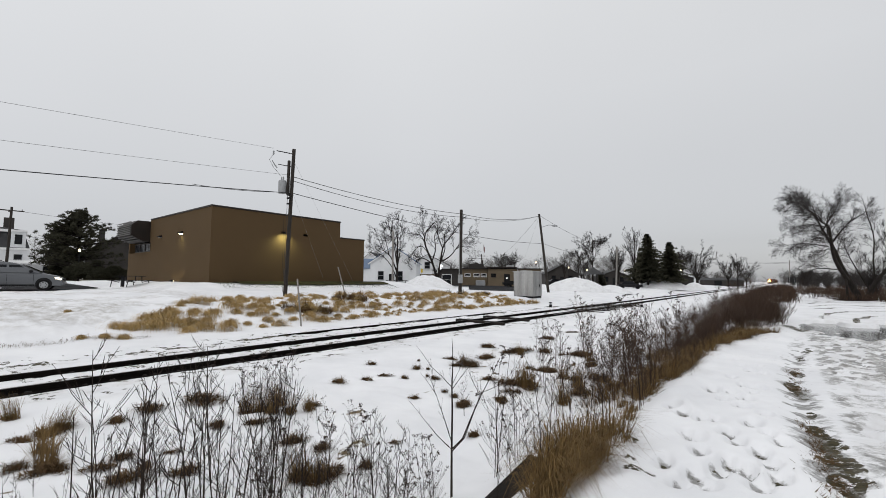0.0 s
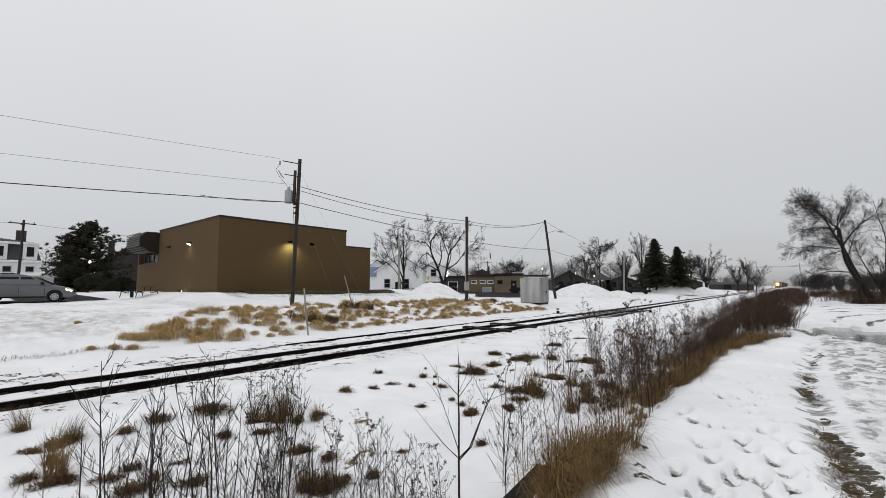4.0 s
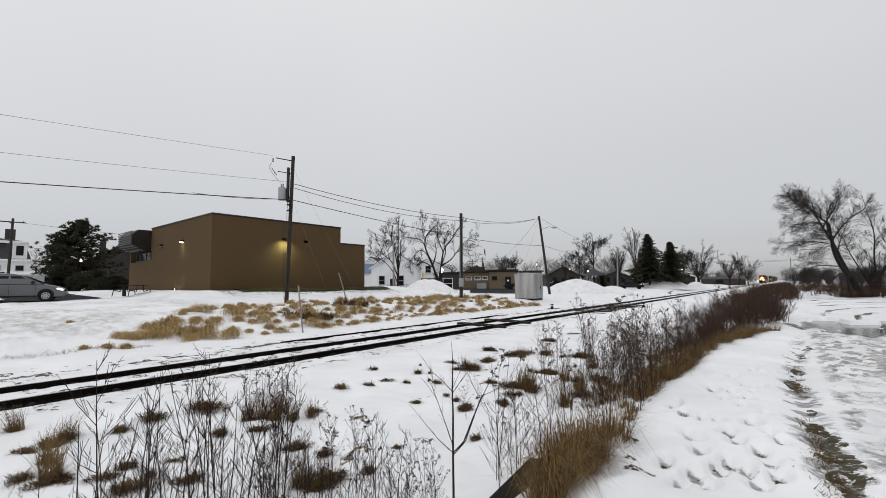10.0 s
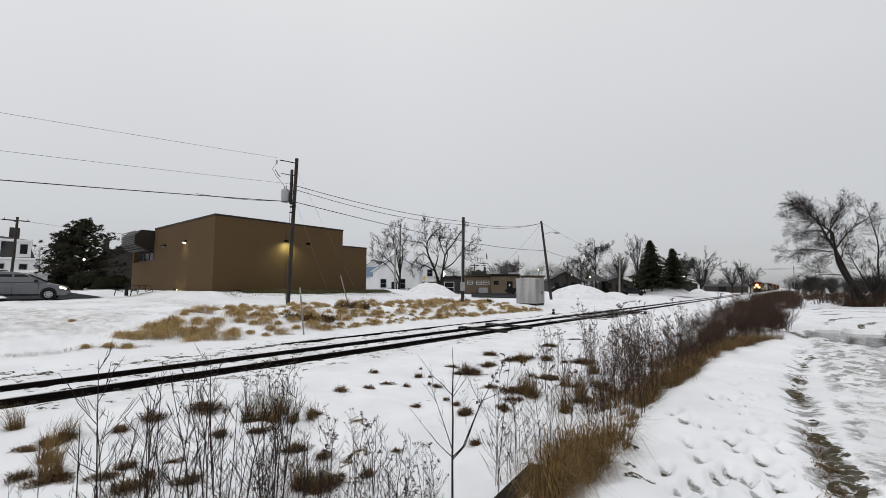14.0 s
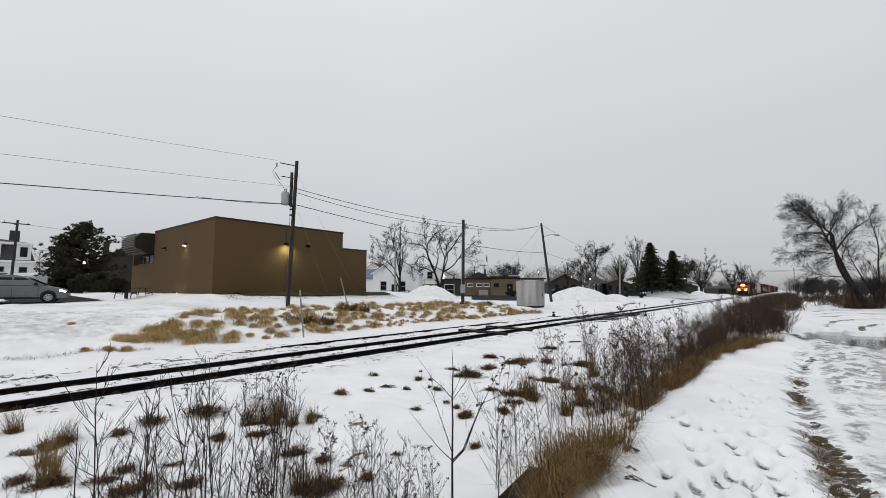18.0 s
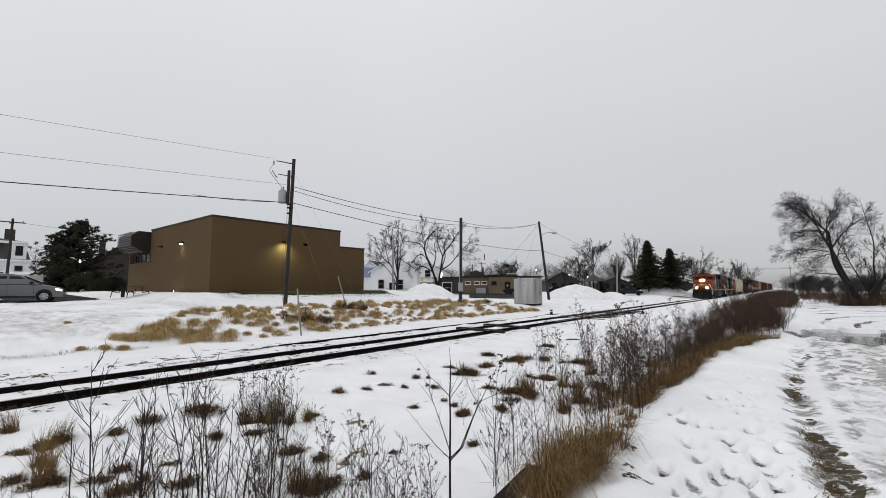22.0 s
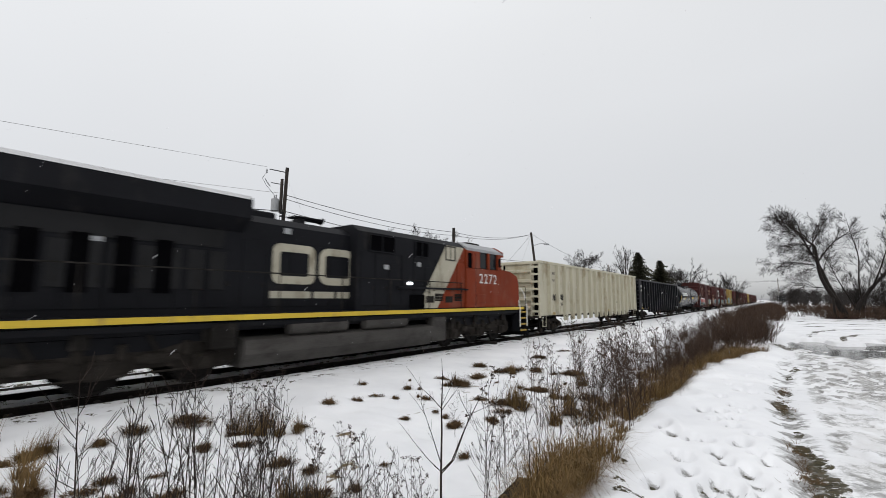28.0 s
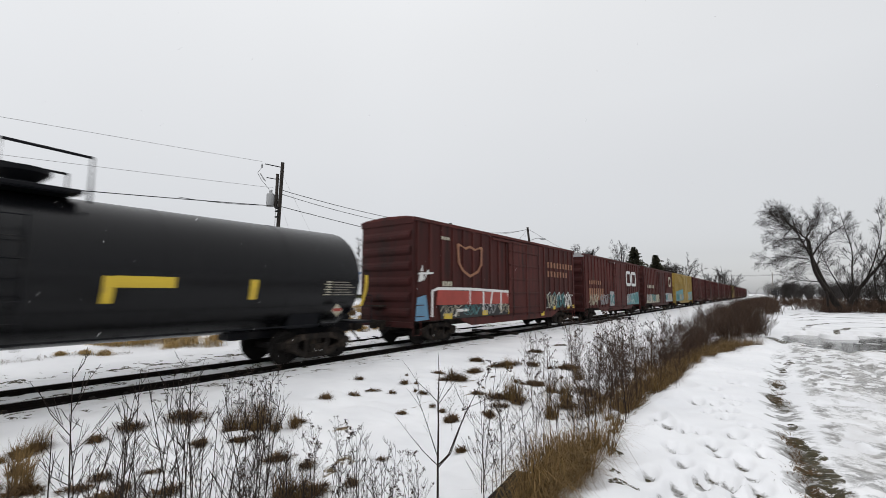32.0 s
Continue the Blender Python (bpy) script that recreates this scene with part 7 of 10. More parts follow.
for z in (0.5, 1.3, 2.1):
    part("hinge", Geo().tube([(1.03, -0.52, z), (1.03, -0.52, z + 0.14)], 0.02, 6), GALV, cab_ob)
part("vent", Geo().box(-0.2, 0.2, -1.03, -1.0, 2.0, 2.2, 0.01), GALV, cab_ob)
part("seam", Geo().box(-0.02, 0.02, -1.012, -1.0, 0.12, 2.4), GREYMETAL, cab_ob)

# ---- picnic table ----
tb = thing("picnic_table", "dark metal picnic table with two benches on the snow", "picnic table", pose(-28.5, 10.8, g1(-28.5, 10.8), 0, 0, 30) @ Matrix.Scale(1.1, 4))
for k in range(4):
    part("tabletop_plank", Geo().box(-0.9, 0.9, -0.4 + k * 0.2, -0.215 + k * 0.2, 0.72, 0.76, 0.008), DARKMETAL, tb)
for s in (-1, 1):
    for k in range(2):
        part("bench_plank", Geo().box(-0.9, 0.9, s * 0.85 - 0.15 + k * 0.15, s * 0.85 - 0.01 + k * 0.15, 0.42, 0.45, 0.006), DARKMETAL, tb)
for x in (-0.65, 0.65):
    part("leg_frame", Geo().tube([(x, -0.85, 0.42), (x, -0.3, 0.30), (x, -0.25, 0.72)], 0.03, 6), DARKMETAL, tb)
    part("leg_frame", Geo().tube([(x, 0.85, 0.42), (x, 0.3, 0.30), (x, 0.25, 0.72)], 0.03, 6), DARKMETAL, tb)
    for s in (-1, 1):
        part("bench_leg", Geo().tube([(x, s * 0.95, -0.02), (x, s * 0.85, 0.42)], 0.028, 6), DARKMETAL, tb)
    if x < 0:
        part("centre_post", Geo().box(x - 0.12, x + 0.12, -0.05, 0.05, -0.02, 0.72, 0.01), DARKMETAL, tb)

# ---- van on the street ----


def minivan(m):
    v = thing("minivan", "silver-grey minivan with lit headlamps on the wet street", "minivan", m)

    def loft(prof, width, inset):
        """A shell across the side outline prof (x, z), its edges rounded towards the flanks."""
        cx, cz = sum(p[0] for p in prof) / len(prof), sum(p[1] for p in prof) / len(prof)
        g, n = Geo(), len(prof)
        rows = []
        for q, k in ((-1.0, 1.0), (-0.985, 0.45), (-0.95, 0.12), (-0.85, 0.0), (0.85, 0.0), (0.95, 0.12), (0.985, 0.45), (1.0, 1.0)):
            rows.append([(x - inset * k * (1 if x > cx else -1) * min(1, abs(x - cx)), q * width(z), z - inset * k * (1 if z > cz else -1) * min(1, abs(z - cz) * 3)) for x, z in prof])
        g.add([p for r in rows for p in r], [tuple(range(n))[::-1], tuple(range(7 * n, 8 * n))] + [(i * n + j, i * n + (j + 1) % n, (i + 1) * n + (j + 1) % n, (i + 1) * n + j) for i in range(7) for j in range(n)])
        return g

    low = [(-2.45, 0.26), (-2.56, 0.36), (-2.6, 0.62), (-2.57, 0.95), (-2.5, 1.07), (1.4, 1.07), (1.75, 1.01), (2.12, 0.92), (2.38, 0.8), (2.5, 0.66), (2.55, 0.5), (2.52, 0.34), (2.42, 0.26)]
    part("body", loft(low, lambda z: 0.98, 0.06), VAN, v, "silver-grey lower body", smooth=35)
    top = [(-2.52, 1.05), (-2.46, 1.4), (-2.34, 1.64), (-2.1, 1.73), (-0.7, 1.77), (0.05, 1.73), (0.45, 1.62), (0.95, 1.36), (1.5, 1.05)]
    hw = lambda z: 0.96 - max(0.0, z - 1.05) * 0.27
    part("cabin", loft(top, hw, 0.05), VAN, v, "silver-grey roof and pillars", smooth=35)
    for s in (-1, 1):
        for x0, x1, x2, x3 in ((-2.3, -1.32, -1.32, -2.2), (-1.22, -0.12, -0.12, -1.22), (-0.02, 1.12, 0.42, -0.02)):
            z0, z1 = 1.11, 1.58
            y0, y1 = s * (hw(z0) + 0.003), s * (hw(z1) + 0.003)
            part("side_window", Geo().add([(x0, y0, z0), (x1, y0, z0), (x2, y1, z1), (x3, y1, z1)], [(0, 1, 2, 3)]), PANE, v, "dark side window")
        for x in (-1.27, -0.07, 1.12):
            part("door_seam", Geo().box(x, x + 0.015, s * 0.978, s * 0.984, 0.36, 1.04), DARKMETAL, v)
        for x in (-1.1, 0.08):
            part("door_handle", Geo().box(x, x + 0.2, s * 0.98, s * 1.01, 0.92, 0.965, 0.01), VAN, v)
        part("sill_trim", Geo().box(-1.05, 1.2, s * 0.97, s * 0.988, 0.28, 0.36, 0.005), DARKMETAL, v)
        part("mirror", Geo().box(0.92, 1.1, s * 0.97, s * 1.18, 1.1, 1.27, 0.05), DARKMETAL, v)
        part("headlamp", Geo().prism([(2.14, 0.72), (2.44, 0.64), (2.46, 0.72), (2.3, 0.81), (2.12, 0.83)], 1, s * 0.66, s * 0.984), L_CAR, v, "lit headlamp")
        part("tail_lamp", Geo().box(-2.6, -2.42, s * 0.8, s * 0.984, 0.85, 1.3, 0.02), G_RED, v)
        for x in (1.62, -1.45):
            # solid dark disc stands for the shade in the wheel opening
            part("wheel_arch", Geo().tube([(x, s * 0.80, 0.38), (x, s * 0.982, 0.38)], 0.40, 24), DARKMETAL, v, "dark disc for the shade in the wheel opening")
            w = part("wheel", Geo().lathe([(0.78, 0.2), (0.79, 0.32), (0.82, 0.335), (0.95, 0.335), (0.985, 0.32), (0.99, 0.24), (0.96, 0.2)] if s > 0 else [(-0.78, 0.2), (-0.79, 0.32), (-0.82, 0.335), (-0.95, 0.335), (-0.985, 0.32), (-0.99, 0.24), (-0.96, 0.2)], (x, 0, 0.33), 1, 24), RUBBER, v, "dark tyre", smooth=35)
            part("rim", Geo().tube([(x, s * 0.95, 0.33), (x, s * 0.993, 0.33)], 0.215, 20), ALLOY, w, "silver wheel cover")
            for k in range(7):
                q = k * math.tau / 7
                # dark dots stand for the shade between the spokes
                part("spoke_gap", Geo().tube([(x + 0.145 * math.cos(q), s * 0.992, 0.33 + 0.145 * math.sin(q)), (x + 0.145 * math.cos(q), s * 0.998, 0.33 + 0.145 * math.sin(q))], 0.036, 6), DARKMETAL, w)
    part("windscreen", Geo().add([(1.44, -0.84, 1.1), (1.44, 0.84, 1.1), (0.5, 0.72, 1.6), (0.5, -0.72, 1.6)], [(0, 1, 2, 3)]), PANE, v, at=pose(0.03, 0, 0.025))
    part("bumper", Geo().box(2.4, 2.6, -0.9, 0.9, 0.34, 0.52, 0.07), VAN, v)
    part("grille", Geo().box(2.46, 2.55, -0.5, 0.5, 0.58, 0.74, 0.02), DARKMETAL, v)
    for y in (-0.62, 0.62):
        part("roof_rack", Geo().tube([(-1.9, y, 1.77), (-1.8, y, 1.81), (-0.4, y, 1.82), (-0.3, y, 1.77)], 0.018, 6), DARKMETAL, v)
    return v


minivan(pose(-26.2, 3.9, float(base_z(-26.2, 3.9)) + 0.075, 0, 0, 76))

# ---- snow piles ----


def snow_pile(x, y, rx, ry, h, seed, turn=0):
    g = Geo()

    def fn(u, w):
        a, r = u, w
        k = 1 + 0.22 * (float(fbm(np.array(math.cos(a) * 1.5 + seed), np.array(math.sin(a) * 1.5), seed)) - 0.5) * 2
        px, py = rx * k * r * math.cos(a), ry * k * r * math.sin(a)
        z = h * (1 - r ** 1.6) * (0.85 + 0.3 * float(fbm(np.array(px * 0.9 + seed), np.array(py * 0.9), seed + 3)))
        z += 0.10 * (float(fbm(np.array(px * 3), np.array(py * 3), seed + 5)) - 0.5) * min(1, (1 - r) * 4)
        return (px, py, z - 0.15 * (r > 0.99))
    g.sheet([math.tau * i / 48 for i in range(49)], [k / 16 for k in range(17)], fn)
    solid("snow_mound", g, PILE, "rounded pile of old ploughed snow", "snow mound", pose(x, y, g1(x, y) - 0.05, 0, 0, turn), "snow piles", smooth=80)


snow_pile(-24.4, 41.7, 4.6, 3.6, 1.75, 1)
snow_pile(-11.7, 59.5, 5.0, 3.4, 2.1, 2, 30)
snow_pile(-7.6, 62.5, 2.6, 2.2, 1.1, 3, 30)
snow_pile(-15.6, 57.5, 2.2, 1.8, 0.8, 4, 20)
snow_pile(-8.5, 99, 5.5, 4, 2.0, 5)
snow_pile(-3.9, 108, 3, 2.4, 1.8, 6)
snow_pile(-29.5, 40.0, 4.0, 2.6, 0.7, 7)

# ---- houses and far buildings ----


def window(parent, x0, x1, z0, z1, y, s, framem=TRIM, sill=True):
    """A framed window on a wall that faces s along y in the house's space."""
    w = part("window", Geo().box(x0, x1, y, y + s * 0.03, z0, z1), PANE, parent, "dark window pane")
    part("frame", Geo().ring([(x0 - 0.09, z0 - 0.09), (x1 + 0.09, z0 - 0.09), (x1 + 0.09, z1 + 0.09), (x0 - 0.09, z1 + 0.09)], [(x0, z0), (x1, z0), (x1, z1), (x0, z1)], 1, y, y + s * 0.07), framem, w)
    part("mullion", Geo().box(x0, x1, y + s * 0.03, y + s * 0.06, (z0 + z1) / 2 - 0.03, (z0 + z1) / 2 + 0.03), framem, w)
    if sill:
        part("sill", Geo().box(x0 - 0.12, x1 + 0.12, y, y + s * 0.12, z0 - 0.14, z0 - 0.09), framem, w)
    return w


def gable_house(name, label, m, w, d, eave, peak, wall, roofm, openings=(), chimney=None, over=0.35, clap=False):
    """A house whose gable faces -y in its own space."""
    h = thing(name, label, "house", m, "houses")
    prof = [(-w / 2, -0.4), (w / 2, -0.4), (w / 2, eave), (0, peak), (-w / 2, eave)]
    part("wall", Geo().prism(prof, 1, 0, d), wall, h)
    if clap:
        for k in range(int(eave / 0.3)):
            part("siding_board", Geo().prism([(-0.012, 0.3 * k), (0, 0.3 * k), (0, 0.3 * k + 0.26)], 0, -w / 2, w / 2), wall, h)
    k = (peak - eave) / (w / 2)
    for s in (-1, 1):
        t = 0.16
        ex = w / 2 + over
        part("roof_slope", Geo().prism([(0, peak + t), (0, peak + 0.02), (s * ex, eave - over * k + 0.02), (s * ex, eave - over * k + t)], 1, -over, d + over), roofm, h, "sloping roof")
        part("bargeboard", Geo().prism([(0, peak + 0.02), (0, peak - 0.2), (s * ex, eave - over * k - 0.2), (s * ex, eave - over * k + 0.02)], 1, -over + 0.02, -over + 0.06), TRIM if wall is WHITE else FASCIA, h)
    for o in openings:
        if o[0] == "win":
            window(h, o[1], o[2], o[3], o[4], 0.0, -1, FASCIA if wall is not WHITE else GREYMETAL)
        elif o[0] == "door":
            dd = part("door", Geo().box(o[1], o[2], -0.05, 0.0, 0.0, 2.05, 0.01), o[3], h, "dark entrance door")
            part("handle", Geo().box(o[2] - 0.14, o[2] - 0.08, -0.1, -0.05, 0.98, 1.05), GREYMETAL, dd)
    if chimney:
        cx, cy = chimney
        part("chimney", Geo().box(cx - 0.4, cx + 0.4, cy - 0.4, cy + 0.4, eave, peak + 1.0, 0.02), DARKWALL, h, "dark brick chimney")
    return h


def at(x, y, turn):
    return pose(x, y, g1(x, y), 0, 0, turn)


# each front faces roughly to the lane: turn is the heading of the house's own -y side
white = gable_house("house", "white gabled house with a blue metal roof behind a bare tree", at(-41.0, 52.0, 38), 8.0, 9.0, 4.1, 6.8, WHITE, BLUEROOF, (("win", -2.6, -1.7, 1.1, 2.5), ("door", -0.75, 0.2, DARKMETAL), ("win", 0.5, 1.6, 0.9, 2.5)), clap=True)
part("side_wing", Geo().box(-10.2, -3.81, 1.5, 7.5, -0.4, 3.0), WHITE, white, "white side wing")
part("wing_roof", Geo().prism([(1.2, 3.0), (7.8, 3.0), (4.5, 4.9)], 0, -10.4, -3.6), BLUEROOF, white, "blue metal wing roof")
for k in range(4):
    part("porch_post", Geo().box(-1.0 + k * 1.1, -0.92 + k * 1.1, -1.6, -1.5, -0.3, 1.0), DARKMETAL, white)
part("porch_rail", Geo().box(-1.0, 2.38, -1.58, -1.52, 0.92, 1.0), DARKMETAL, white)
part("porch_rail", Geo().box(-1.0, 2.38, -1.58, -1.52, 0.5, 0.55), DARKMETAL, white)
part("ramp_rail", Geo().tube([(2.4, -1.55, 1.0), (4.2, -1.9, 0.2)], 0.05, 6), DARKMETAL, white)
grey = gable_house("house", "pale grey storey-and-a-half house with a dark roof", at(-50.5, 72, 36), 9.5, 9, 4.2, 6.6, WHITE, SHINGLE, (("win", -0.6, 0.5, 3.6, 5.0), ("win", 1.6, 2.7, 1.2, 2.4), ("win", -3.2, -2.2, 3.4, 4.6)))
part("shop_front", Geo().box(-4.0, 4.6, -1.2, -0.01, -0.3, 2.5), TANWALL, grey)
part("fascia_sign", Geo().box(-4.1, 4.7, -1.35, -1.21, 2.3, 2.9), WHITE, grey)
gable_house("house", "small grey house seen behind the white one", at(-58, 62, 30), 6, 8, 4.6, 6.8, WHITE, SHINGLE, (("win", -0.7, 0.2, 3.4, 4.4),))


def school():
    h = thing("low_building", "low tan masonry building with a flat roof and white windows", "building", pose(-29.5, 70.2, g1(-29.5, 70.2) - 0.1, 0, 0, 39))
    part("wall", Geo().box(-8.2, 6.8, 0, 12, -0.3, 3.3), TANWALL, h)
    part("flat_roof", Geo().box(-8.5, 7.1, -0.35, 12.3, 3.3, 3.5, 0.03), FASCIA, h, "dark flat roof with a deep edge")
    part("raised_bay", Geo().box(-3.3, 1.8, -0.9, 0.0, -0.3, 3.35, 0.02), TANWALL, h)
    part("bay_roof", Geo().box(-3.6, 2.1, -1.3, 0.4, 3.501, 3.75, 0.02), FASCIA, h, "dark projecting canopy roof")
    for x in (-7.6, -5.9, -4.5):
        window(h, x, x + 0.95, 1.95, 2.4, 0.0, -1)
    window(h, -2.7, -1.9, 1.9, 2.4, -0.9, -1, FASCIA)
    for x in (3.4, 4.9):
        window(h, x, x + 0.9, 1.95, 2.45, 0.0, -1)
    dd = part("door", Geo().box(-0.3, 0.75, -0.96, -0.9, 0.0, 2.4, 0.01), DARKMETAL, h, "dark double door")
    part("door_lamp", Geo().box(0.1, 0.25, -1.0, -0.96, 1.6, 1.72), L_COOL, h)
    part("rooftop_unit", Geo().box(-6.5, -3.5, 5, 8, 3.5, 4.5, 0.05), DARKWALL, h)
    part("rooftop_unit", Geo().box(1.0, 2.4, 4, 5.5, 3.5, 4.2, 0.05), GREYMETAL, h)
    part("downpipe", Geo().tube([(2.4, -0.06, 0), (2.4, -0.06, 3.3)], 0.06, 6), TRIM, h)
    part("annex", Geo().box(-12.6, -8.2, 1.0, 10, -0.3, 3.2), DARKWALL, h)
    part("annex_roof", Geo().box(-12.8, -8.2, 0.6, 10.2, 3.2, 3.4), FASCIA, h)
    window(h, -11.9, -10.2, 0.3, 2.2, 1.0, -1)
    part("utility_tank", Geo().box(-5.6, -3.9, -1.3, -0.4, 0.0, 1.2, 0.05), GREYMETAL, h)
    return h


school()
solid("trailer", Geo().box(-3.0, 3.0, -0.9, 0.9, 0.45, 0.9, 0.05).box(-2.9, 2.9, -0.95, -0.9, 0.9, 1.1).box(-2.0, -1.6, -0.9, 0.9, 0.0, 0.5, 0.05).box(1.2, 1.6, -0.9, 0.9, 0.0, 0.5, 0.05), DARKMETAL, "low dark trailer parked before the school", "trailer", at(-24.0, 66.0, 39))
fl = thing("flagpole", "white flagpole with a red and white flag", "flagpole", at(-38.5, 76.5, 0))
part("staff", Geo().tube([(0, 0, -0.2), (0, 0, 9.2)], [0.07, 0.04], 8), TRIM, fl)
part("flag", Geo().sheet([0.05, 0.4, 0.8, 1.2], [7.4, 8.0, 8.6], lambda u, w: (u * 0.6, -u * 0.5, w - 0.5 * u + 0.05 * math.sin(u * 6))), MAIL, fl, "drooping red flag")

# tall house with a mansard roof across the street
vict = thing("house", "white two-storey house with a dark mansard roof and dormers", "house", at(-99, 4.4, 83), "houses")
part("lower_storey", Geo().box(-9, 9, 0, 10, -0.3, 5.2), WHITE, vict)
part("cornice", Geo().box(-9.3, 9.3, -0.3, 10.3, 5.2, 5.6, 0.05), TRIM, vict)
part("mansard", Geo().add([(-9, 0, 5.6), (9, 0, 5.6), (9, 10, 5.6), (-9, 10, 5.6), (-7.9, 1.1, 9.0), (7.9, 1.1, 9.0), (7.9, 8.9, 9.0), (-7.9, 8.9, 9.0)], [(0, 1, 5, 4), (1, 2, 6, 5), (2, 3, 7, 6), (3, 0, 4, 7), (4, 5, 6, 7)]), SHINGLE, vict, "steep dark mansard roof")
part("upper_cornice", Geo().box(-8.5, 8.5, 0.4, 9.6, 8.55, 9.0, 0.06), TRIM, vict, "white moulded cornice")
part("roof_cap", Geo().add([(-8.2, 0.8, 9.0), (8.2, 0.8, 9.0), (8.2, 9.2, 9.0), (-8.2, 9.2, 9.0), (0, 5, 10.3)], [(0, 1, 4), (1, 2, 4), (2, 3, 4), (3, 0, 4), (3, 2, 1, 0)]), SHINGLE, vict)
for x in (-4.6, -0.6, 3.4, 7.4):
    dm = part("dormer", Geo().box(x - 1.0, x + 1.0, 0.0, 1.4, 5.7, 8.6, 0.03), WHITE, vict, "white dormer")
    part("dormer_pane", Geo().box(x - 0.5, x + 0.5, -0.04, 0.0, 6.3, 8.1), PANE, dm)
    part("dormer_hood", Geo().box(x - 1.15, x + 1.15, -0.15, 1.4, 8.6, 8.8), TRIM, dm)
for x in (-7.5, -4.5, -1.5, 1.5, 4.5, 7.5):
    window(vict, x - 0.5, x + 0.5, 2.6, 4.4, 0.0, -1, GREYMETAL)
part("porch_roof", Geo().prism([(-2.6, 2.9), (0, 3.4), (0, 3.2), (-2.6, 2.7)], 0, -9, 11.5), TRIM, vict)
part("side_extension", Geo().box(9.0, 14.5, 0.5, 8, -0.3, 2.9), WHITE, vict, "white side extension")
part("extension_roof", Geo().prism([(0.2, 2.9), (8.3, 2.9), (4.2, 4.1)], 0, 9.0, 14.8), PILE, vict, "snow-covered low roof")
window(vict, 11.0, 12.0, 0.9, 2.3, 0.5, -1, GREYMETAL)
window(vict, 12.2, 13.2, 0.9, 2.3, 0.5, -1, GREYMETAL)
part("chimney", Geo().box(5.2, 6.6, 3, 4.4, 9.0, 11.4, 0.03), DARKWALL, vict, "dark brick chimney")

for (x, y, turn, w, d, e, p, wall, ch, lab) in (
        (-80, 22.5, 75, 9, 9, 4.0, 8.0, DARKWALL, (-2.5, 2), "dark shingled house with a chimney behind evergreens"),
        (-31, 100, 35, 8, 8, 2.8, 4.9, DARKWALL, None, "brown low house beyond the snow pile"),
        (-60, 105, 35, 10, 10, 3.6, 6.2, DARKWALL, (2, 3), "dark house roof beyond the low building"),
        (-24, 118, 30, 8, 8, 2.4, 3.9, DARKWALL, None, "small brown house with a dark roof"),
        (-15, 165, 25, 9, 8, 3.0, 4.8, WHITE, None, "small white shed far beyond the field"),
        (-14, 138, 20, 11, 9, 2.4, 3.8, DARKWALL, None, "long brown house among far trees")):
    gable_house("house", lab, at(x, y, turn), w, d, e, p, wall, SHINGLE, (("win", -w / 4 - 0.5, -w / 4 + 0.5, 1.0, 2.3), ("win", w / 4 - 0.5, w / 4 + 0.5, 1.0, 2.3), ("door", -0.45, 0.45, DARKMETAL)), ch)

shed = thing("long_shed", "long low dark brown shed beside the far track", "shed", at(-8.0, 190, 10))
part("wall", Geo().box(-8, 8, 0, 8, -0.3, 2.0), DARKWALL, shed)
part("roof", Geo().prism([(-0.4, 2.0), (8.4, 2.0), (4, 2.9)], 0, -8.3, 8.3), SHINGLE, shed, "dark low roof")
part("door", Geo().box(-1.2, 1.2, -0.05, 0, 0, 1.8), DARKMETAL, shed)

gaz = thing("gazebo", "small open wooden gazebo with a dark pointed roof", "gazebo", at(-20.5, 92, 0))
part("roof", Geo().lathe([(2.6, 2.6), (3.2, 1.6), (4.2, 0.05)], (0, 0, 0), 2, 8), SHINGLE, gaz)
part("deck", Geo().lathe([(-0.1, 2.3), (0.3, 2.3)], (0, 0, 0), 2, 8), DARKWALL, gaz)
for k in range(8):
    part("post", Geo().tube([(2.1 * math.cos(k * math.tau / 8), 2.1 * math.sin(k * math.tau / 8), 0.3), (2.1 * math.cos(k * math.tau / 8), 2.1 * math.sin(k * math.tau / 8), 2.6)], 0.08, 6), DARKWALL, gaz)

# street lamps that burn in the dull light
for x, y, h in ((-27.9, 96.6, 4.2), (-24.5, 99.4, 3.7), (-16.2, 106.2, 3.5), (-17.6, 105.0, 3.5), (-7.3, 113.3, 4.3), (-33.5, 91.0, 5.3), (-50.3, 76.5, 3.2), (-60.3, 13.5, 4.1), (-50.0, 77.2, 2.5)):
    z = g1(x, y)
    lp = thing("street_lamp", "dark lamp post with a glowing globe", "street lamp", pose(x, y, z), "street lamps")
    part("post", Geo().tube([(0, 0, -0.2), (0, 0, h - 0.25)], [0.08, 0.05], 8), DARKMETAL, lp)
    part("globe", Geo().lathe([(h - 0.2, 0.06), (h - 0.1, 0.12), (h + 0.04, 0.12), (h + 0.16, 0.05)], (0, 0, 0), 2, 12), L_STREET, lp, "glowing globe", smooth=50)
    part("cap", Geo().lathe([(h + 0.16, 0.14), (h + 0.26, 0.03)], (0, 0, 0), 2, 10), DARKMETAL, lp)

# lit cross over the shop yard, and a small road sign
cross = thing("lit_cross", "white glowing cross on a dark post by the shop", "lit sign", pose(-33.5, 55.8, 0, 0, 0, 39))
part("post", Geo().tube([(0, 0.1, 0.3), (0, 0.1, 4.83)], 0.06, 8), DARKMETAL, cross)
part("upright_bar", Geo().box(-0.06, 0.06, -0.05, 0.05, 3.78, 4.68, 0.02), L_COOL, cross, "glowing white bar")
